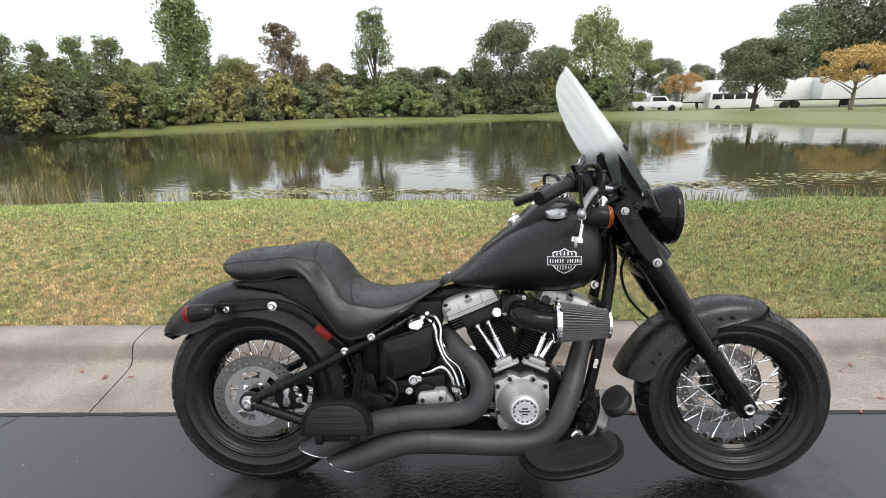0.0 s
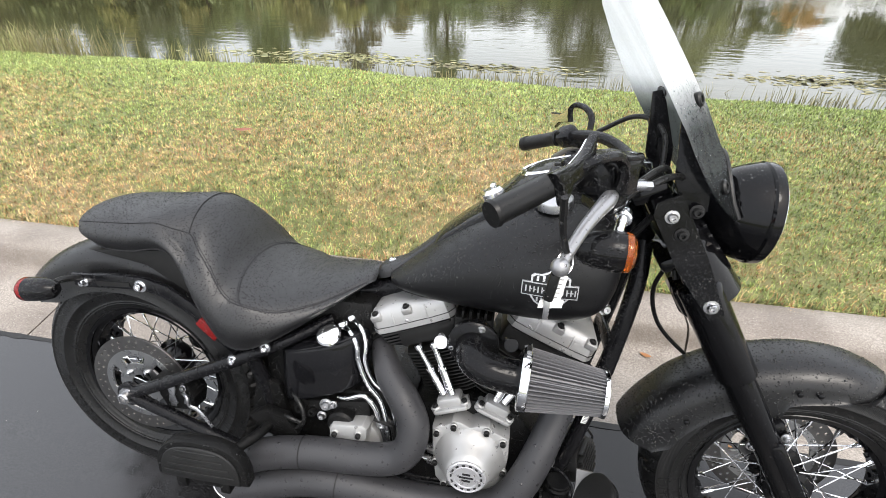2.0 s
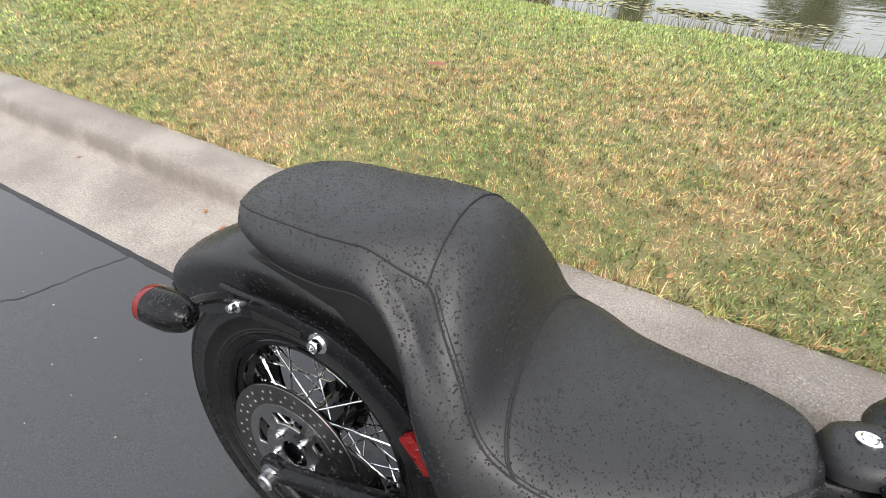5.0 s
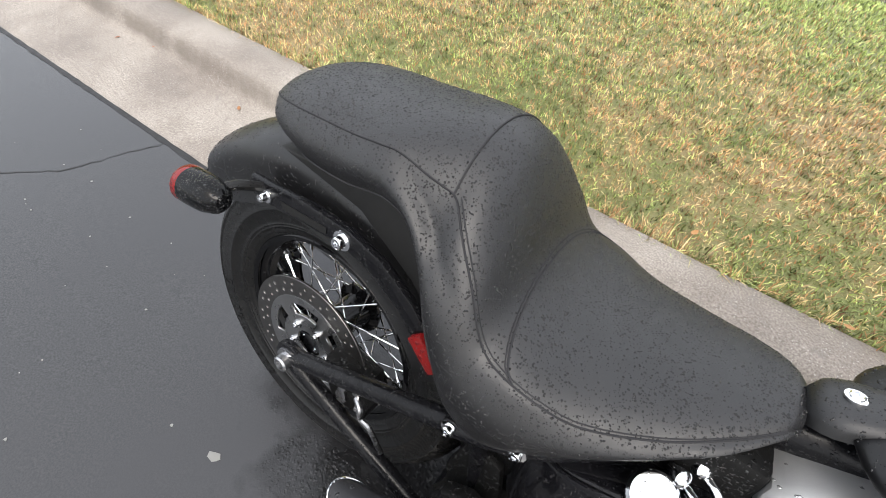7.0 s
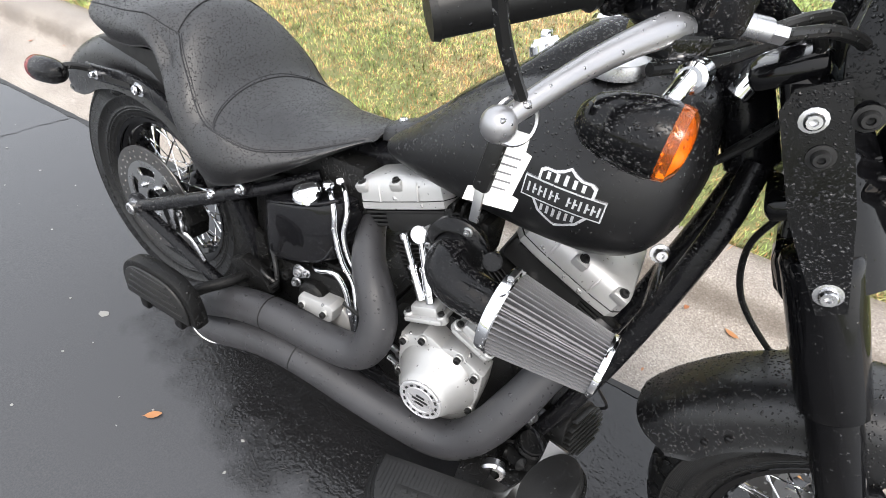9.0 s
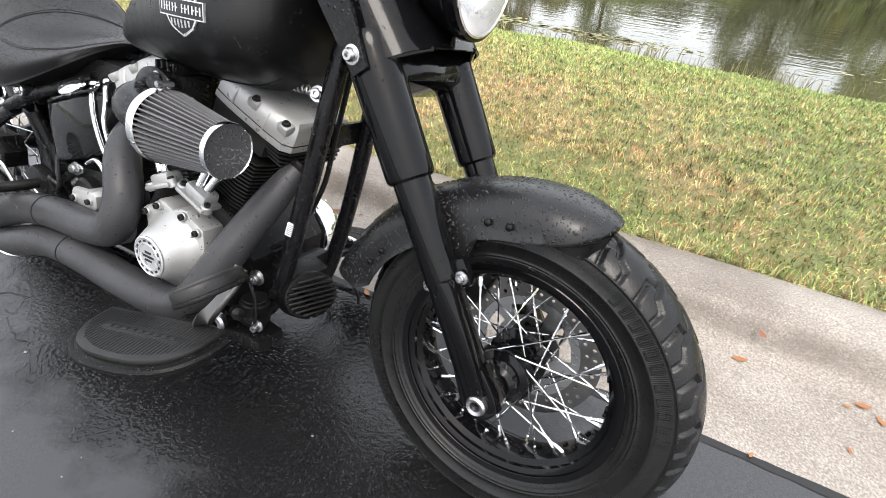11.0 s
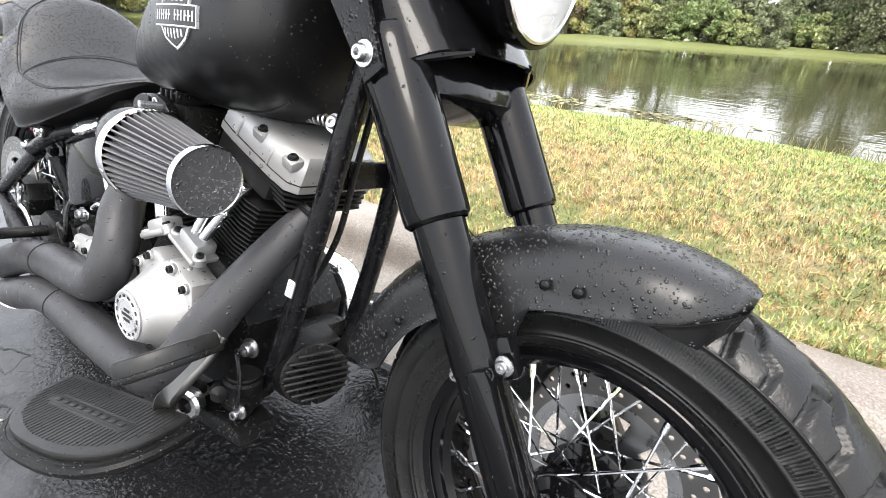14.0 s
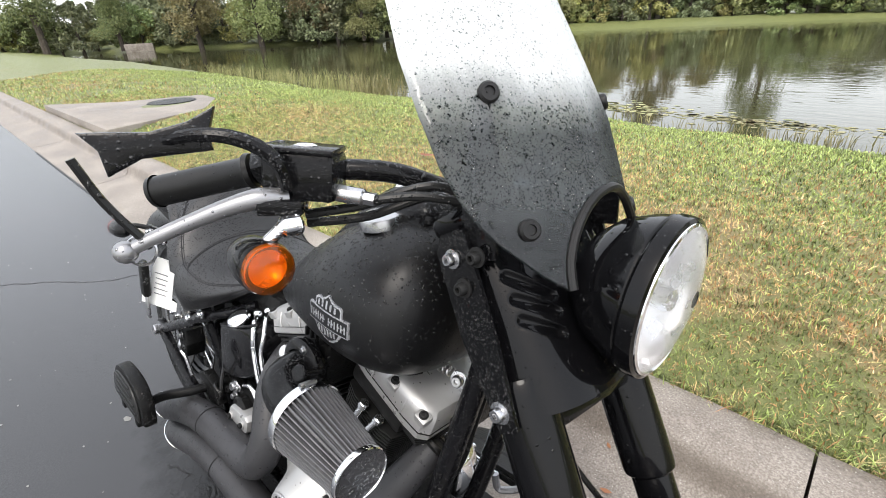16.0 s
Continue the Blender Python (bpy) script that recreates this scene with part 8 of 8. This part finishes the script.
    # risers, bars, grips
    def bars():
        half = [(1.2, 0.0, 1.0), (1.198, 0.07, 1.005), (1.182, 0.13, 1.02), (1.145, 0.19, 1.038), (1.09, 0.262, 1.036), (1.02, 0.34, 1.022), (0.958, 0.4, 0.997)]
        left = [(1.2, 0.0, 1.0), (1.198, 0.07, 1.003), (1.182, 0.125, 1.014), (1.142, 0.182, 1.026), (1.088, 0.245, 1.018), (1.03, 0.302, 0.997), (0.97, 0.35, 0.975)]
        full = [(x, -y, z) for x, y, z in reversed(half[1:])] + left
        bar = part("handlebar", Geo().tube(full, 0.0135, 16), M_GLOSS_DROPS, bike, "black swept-back handlebar", STEER)
        for sg in (-1, 1):
            rs = Geo().cyl((1.18, 0.045 * sg, 0.925), (1.2, 0.045 * sg, 0.99), 0.017, seg=18, bevel=0.003)
            rs.box((1.2, 0.045 * sg, 1.0), (0.042, 0.034, 0.04), 0.006)
            part("riser", rs, M_CHROME, bar, "chrome handlebar riser")
            a, b = (Vector((1.042, -0.32, 1.031)), Vector((0.95, -0.41, 0.993))) if sg < 0 else (Vector((1.046, 0.287, 1.003)), Vector((0.958, 0.36, 0.969)))
            d = (b - a).normalized()
            grip = Geo().lathe([(0.0, 0.0), (0.021, 0.0), (0.0225, 0.006), (0.0185, 0.012), (0.0188, 0.05), (0.0192, 0.13), (0.021, (b - a).length - 0.006), (0.0195, (b - a).length), (0.0, (b - a).length)], 28, a, d)
            part("grip", grip, M_GRIP, bar, "black rubber grip")
            sw = Geo().box(a - d * 0.028, (0.05, 0.046, 0.05), 0.012, Vector((1, 0, 0)).rotation_difference(d).to_matrix().to_4x4())
            house = part("switch_housing", sw, M_GLOSS_DROPS, bar)
            for q in range(3):
                part("switch_button", Geo().box(a - d * (0.028 + 0.012 * (q - 1)) + Vector((-0.018, -0.01 * sg, 0.012 - 0.01 * q)), (0.012, 0.01, 0.008), 0.002), M_GRIP, house)
        return bar

    bar = bars()
    # brake side: master cylinder, lever, signal, mirror
    turn = Matrix.Rotation(radians(42), 4, "Z")
    mc = Geo().box((1.107, -0.286, 1.036), (0.086, 0.062, 0.056), 0.008, turn)
    cyl = part("brake_reservoir", mc, M_GLOSS_DROPS, bar, "black brake fluid reservoir")
    part("reservoir_lid", Geo().box((1.107, -0.286, 1.0655), (0.083, 0.063, 0.008), 0.004, turn), M_GLOSS_DROPS, cyl)
    part("sight_glass", Geo().lathe([(0.0135, -0.002), (0.0135, 0.001), (0.0105, 0.0018), (0.0095, 0.0008), (0, 0.0008)], 26, (1.111, -0.287, 1.0695), (0, 0, 1)), M_CHROME, cyl)
    part("lever_perch", Geo().prism([(1.075, -0.31), (1.092, -0.35), (1.118, -0.352), (1.14, -0.31), (1.12, -0.29)], 0.993, 1.012, "xy", 0.004), M_GLOSS_DROPS, cyl)
    hb = Geo().cyl((1.142, -0.266, 1.018), (1.172, -0.246, 1.016), 0.0105, seg=12, bevel=0.002)
    hb.cyl((1.17, -0.247, 1.016), (1.184, -0.239, 1.015), 0.008, seg=6)
    part("hose_bolt", hb, M_STEEL, cyl)
    bolt(cyl, (1.108, -0.336, 1.012), (0, 0, 1), 0.008, 0.006)
    lev = Geo()
    pts = [Vector(p) for p in ((1.115, -0.315, 1.01), (1.108, -0.345, 1.011), (1.094, -0.372, 1.002), (1.076, -0.405, 0.986), (1.06, -0.44, 0.968), (1.051, -0.462, 0.956))]
    lev.tube(pts, [0.0125, 0.0125, 0.0105, 0.009, 0.008, 0.007], 14)
    lever = part("brake_lever", lev, M_ALLOY, bar, "bright silver brake lever")
    part("lever_ball", Geo().sphere((1.049, -0.467, 0.953), 0.0125, 20), M_ALLOY, lever)
    cl = part("clutch_lever", Geo().tube([(1.13, 0.29, 0.985), (1.1, 0.335, 0.975), (1.075, 0.37, 0.957), (1.04, 0.42, 0.925)], [0.012, 0.0105, 0.009, 0.0075], 12), M_ALLOY, bar)
    part("clutch_perch", Geo().box((1.1, 0.255, 1.005), (0.06, 0.045, 0.034), 0.008, Matrix.Rotation(radians(-42), 4, "Z")), M_GLOSS_DROPS, bar)
    for sg in (-1, 1):
        c = Vector((1.126, 0.354 * sg, 0.94))
        d = Vector((1, 0.0, 0)).normalized()
        shell = Geo().lathe([(0.0, -0.058), (0.011, -0.055), (0.022, -0.044), (0.0275, -0.027), (0.0305, -0.008), (0.0312, 0.012), (0.03, 0.016)], 34, c + Vector((0, 0, 0)), d)
        sig = part("front_signal", shell, M_GLOSS_DROPS, bar, "black turn signal with amber lens")
        lens = Geo().lathe([(0.0295, 0.012), (0.0302, 0.018), (0.0285, 0.025), (0.0215, 0.0305), (0.01, 0.033), (0.0, 0.0335)], 34, c, d)
        part("signal_lens", lens, M_AMBER, sig, "amber signal lens")
        part("lens_core", Geo().lathe([(0.019, 0.012), (0.014, 0.004), (0.007, 0.0), (0.0, -0.001)], 24, c, d), M_AMBER_CORE, sig)
        stem = Geo().cyl(c + Vector((0.004, -0.006 * sg, 0.026)), (1.138, 0.322 * sg, 0.992), 0.0075, seg=14, bevel=0.001)
        stem.cyl((1.136, 0.334 * sg, 0.983), (1.14, 0.31 * sg, 0.985), 0.0125, seg=18, bevel=0.003)
        part("signal_stem", stem, M_CHROME, sig)
        # pointed mirror on its curved stem
        ms = Geo().tube([(1.125, 0.318 * sg, 1.025), (1.126, 0.329 * sg, 1.052), (1.117, 0.348 * sg, 1.071), (1.1, 0.375 * sg, 1.08), (1.078, 0.402 * sg, 1.078), (1.058, 0.42 * sg, 1.07 if sg < 0 else 1.045)], [0.0085, 0.009, 0.0085, 0.0075, 0.006], 10)
        mir = part("mirror", ms, M_GLOSS_DROPS, bar, "black pointed mirror on a curved stem")
        long_way = Vector((-0.42, 0.9 * sg, -0.1)).normalized()
        up_way = Vector((-0.1, -0.2 * sg, 0.95))
        up_way = (up_way - long_way * up_way.dot(long_way)).normalized()
        out_way = long_way.cross(up_way) * (1 if sg > 0 else -1)
        mm = Matrix((Vector((*out_way, 0)), Vector((*long_way, 0)), Vector((*up_way, 0)), Vector((0, 0, 0, 1)))).transposed()
        mm = Matrix.Translation((1.05, 0.43 * sg, 1.068 if sg < 0 else 1.042)) @ mm
        poly = [(0.064, 0.013), (0.036, 0.0125), (0.0, 0.0105), (-0.036, 0.019), (-0.066, 0.034), (-0.056, 0.004), (-0.058, -0.012), (-0.02, -0.014), (0.012, -0.016), (0.044, -0.032), (0.048, -0.006)]
        part("mirror_shell", Geo().prism(poly, -0.006, 0.008, "yz", 0.004), M_GLOSS_DROPS, mir, m=mm)
        part("mirror_glass", Geo().prism([(a * 0.88, c2 * 0.82) for a, c2 in poly], -0.0072, -0.005, "yz", 0.0), M_REFLECTOR, mir, m=mm)
    # key and paper tag hung on the lever
    ring = Geo().lathe([(0.0145, 0.0), (0.016, 0.0013), (0.0175, 0.0), (0.016, -0.0013)], 28, (1.055, -0.454, 0.954), (0.75, -0.65, 0.2), loop=True)
    key = part("key_ring", ring, M_STEEL, bar, "steel key ring hung on the lever")
    part("key_fob", Geo().box((1.043, -0.452, 0.917), (0.014, 0.009, 0.045), 0.004, Matrix.Rotation(radians(8), 4, "Y")), M_BLACK_PLASTIC, key)
    part("key_blade", Geo().box((1.04, -0.452, 0.882), (0.008, 0.003, 0.03), 0.001), M_STEEL, key)
    tag_poly = [(-0.008, 0.036), (0.008, 0.036), (0.011, 0.02), (0.018, 0.018), (0.018, -0.024), (0.026, -0.026), (0.026, -0.04), (-0.026, -0.04), (-0.026, -0.026), (-0.016, -0.024), (-0.014, 0.018)]
    tm = Matrix.Translation((1.05, -0.438, 0.912)) @ Matrix.Rotation(radians(38), 4, "Z") @ Matrix.Rotation(radians(12), 4, "Y") @ Matrix.Scale(0.82, 4)
    tag = part("paper_tag", Geo().prism(tag_poly, -0.0006, 0.0006, "xz", 0.0), M_TAG, key, "white paper tag with small print", tm)
    for q in range(5):
        part("print_line", Geo().box((0.001 * (q % 2), 0, 0), (0.02 - 0.002 * (q % 3), 0.0016, 0.0016), 0.0), M_INK, tag, m=pose(0, 0, 0.012 - 0.008 * q))
    part("strap", Geo().tube([(1.058, -0.444, 0.957), (1.045, -0.477, 1.005), (1.04, -0.499, 1.052)], 0.0046, 6), M_CABLE, key)
    # cables and hoses
    runs = [
        ([(1.182, -0.24, 1.015), (1.225, -0.19, 1.022), (1.262, -0.13, 1.0), (1.27, -0.09, 0.9), (1.3, -0.1, 0.8)], 0.0058),
        ([(1.105, -0.285, 0.985), (1.15, -0.235, 1.0), (1.22, -0.16, 1.03), (1.25, -0.08, 0.95), (1.2, -0.06, 0.86)], 0.006),
        ([(1.1, -0.28, 0.972), (1.15, -0.225, 0.985), (1.215, -0.15, 1.015), (1.235, -0.08, 0.92), (1.18, -0.06, 0.83)], 0.006),
        ([(1.14, 0.26, 1.03), (1.22, 0.2, 1.08), (1.27, 0.12, 1.05), (1.27, 0.08, 0.93)], 0.006),
    ]
    for pts, r in runs:
        part("cable", Geo().tube(pts, r, 10), M_CABLE, bar)
    # brake hose down to the front wheel, and the lead inside the down tubes
    part("brake_hose", Geo().tube([(1.3, -0.02, 0.8), (1.29, 0.0, 0.72), (1.33, 0.03, 0.62), (1.42, 0.06, 0.53), (1.47, 0.09, 0.5)], 0.005, 10), M_CABLE, bike, m=STEER)
    part("clutch_cable", Geo().tube([(1.235, -0.02, 0.76), (1.215, -0.03, 0.62), (1.19, -0.03, 0.5), (1.13, -0.04, 0.38), (1.06, -0.06, 0.32)], 0.0055, 10), M_CABLE, bike)
    part("calliper", Geo().prism([(1.47, 0.42), (1.53, 0.46), (1.565, 0.42), (1.54, 0.35), (1.49, 0.34)], 0.045, 0.11, "xz", 0.01), M_CASE, bike, "black front brake calliper", WHEEL_TURN)


build_front()


# -- windshield
def build_shield():
    foot_c, top_c = Vector((1.397, 0, 0.975)), Vector((1.085, 0, 1.418))
    org = Vector((1.397, 0, 0.975))

    def wide(v):
        return float(np.interp(v, [-0.06, -0.02, 0.03, 0.065, 0.11, 0.17, 0.25, 0.36, 0.5, 0.65, 0.8, 0.9, 0.96, 1.0], [0.1, 0.122, 0.145, 0.162, 0.178, 0.192, 0.203, 0.208, 0.207, 0.198, 0.177, 0.148, 0.117, 0.055]))

    def place(u, v):
        c = foot_c.lerp(top_c, v) + Vector((0.006 * math.sin(math.pi * v), 0, 0.006 * math.sin(math.pi * v)))
        y = wide(v) * u
        low = float(np.interp(v, [0.0, 0.34], [1.0, 0.0]))
        back = 1.75 * y * y * (1 - low) + (0.5 * math.hypot(y, 0.025) - 0.0125) * low
        return Vector((c.x - back * 0.93, y, c.z - back * 0.36)) - org

    def foot_v(u):
        """The foot rises in an arch over the headlight."""
        lo, hi = -0.06, 0.2
        for step in range(24):
            v = (lo + hi) / 2
            y = abs(u) * wide(v)
            arch = (0.926 + 0.114 * math.sqrt(1 - (y / 0.1) ** 2) - 0.975) / 0.443 if y < 0.1 else -0.06
            lo, hi = (v, hi) if v < arch else (lo, v)
        return lo

    nu, nv = 48, 48
    rings = []
    for j in range(nv + 1):
        row = []
        for i in range(nu + 1):
            u = 2 * i / nu - 1
            v0 = foot_v(u)
            row.append(place(u, v0 + (1 - v0) * j / nv))
        rings.append(row)
    g = Geo()
    front = [p for r in rings for p in r]
    back = [p + Vector((-0.0026, 0, -0.0018)) for p in front]
    k, n = len(front), nu + 1
    faces = []
    for j in range(nv):
        for i in range(nu):
            a = j * n + i
            faces.append((a, a + 1, a + n + 1, a + n))
            faces.append((k + a, k + a + n, k + a + n + 1, k + a + 1))
    edge = [i for i in range(n)] + [j * n + nu for j in range(1, nv + 1)] + [nv * n + i for i in range(nu - 1, -1, -1)] + [j * n for j in range(nv - 1, 0, -1)]
    for a, b in zip(edge, edge[1:] + edge[:1]):
        faces.append((a, b, k + b, k + a))
    g.add(front + back, faces)
    ws = part("windshield", g, M_SHIELD, bike, "smoked plastic windshield covered in raindrops", STEER @ Matrix.Translation(org), sharp=60)
    ws.visible_shadow = False
    part("edge_trim", Geo().tube([place(u, foot_v(u)) for u in np.linspace(-0.97, 0.97, 44)], 0.0062, 10, steps=2), M_GRIP, ws, "black rubber edge trim")
    rain_beads(ws, 95000, 0.001, 0.0022, M_DROP, 21, lambda p, n: (n[:, 0] > 0.1) & (p[:, 2] < 0.16), 0.4)
    rain_beads(ws, 40000, 0.0008, 0.0017, M_DROP, 22, lambda p, n: (n[:, 0] > 0.1) & (p[:, 2] >= 0.16), 0.3)
    for sg in (-1, 1):
        for u, v in ((0.65, 0.392), (0.76, 0.088)):
            p = place(u * sg, v)
            part("grommet", Geo().lathe([(0.0115, -0.006), (0.013, -0.002), (0.013, 0.005), (0.0105, 0.008), (0.0065, 0.008), (0.006, 0.005), (0.0, 0.005)], 24, p, (0.8, 0.5 * sg, 0.35)), M_GRIP, ws, "black rubber grommet")
    # support arms behind the screen
    for sg in (-1, 1):
        a, b = Vector((1.285, 0.155 * sg, 0.955)), place(0.65 * sg, 0.392) + org - Vector((0.01, 0, 0))
        arm = Geo().prism([(-0.02, 0), (0.02, 0), (0.03, 0.06), (0.012, (b - a).length), (-0.012, (b - a).length), (-0.03, 0.06)], -0.003, 0.003, "xz", 0.001, Matrix.Translation(a) @ Vector((0, 0, 1)).rotation_difference((b - a).normalized()).to_matrix().to_4x4())
        part("shield_arm", arm, M_GLOSS_DROPS, bike, "black windshield support arm", STEER)


build_shield()
build_grass()
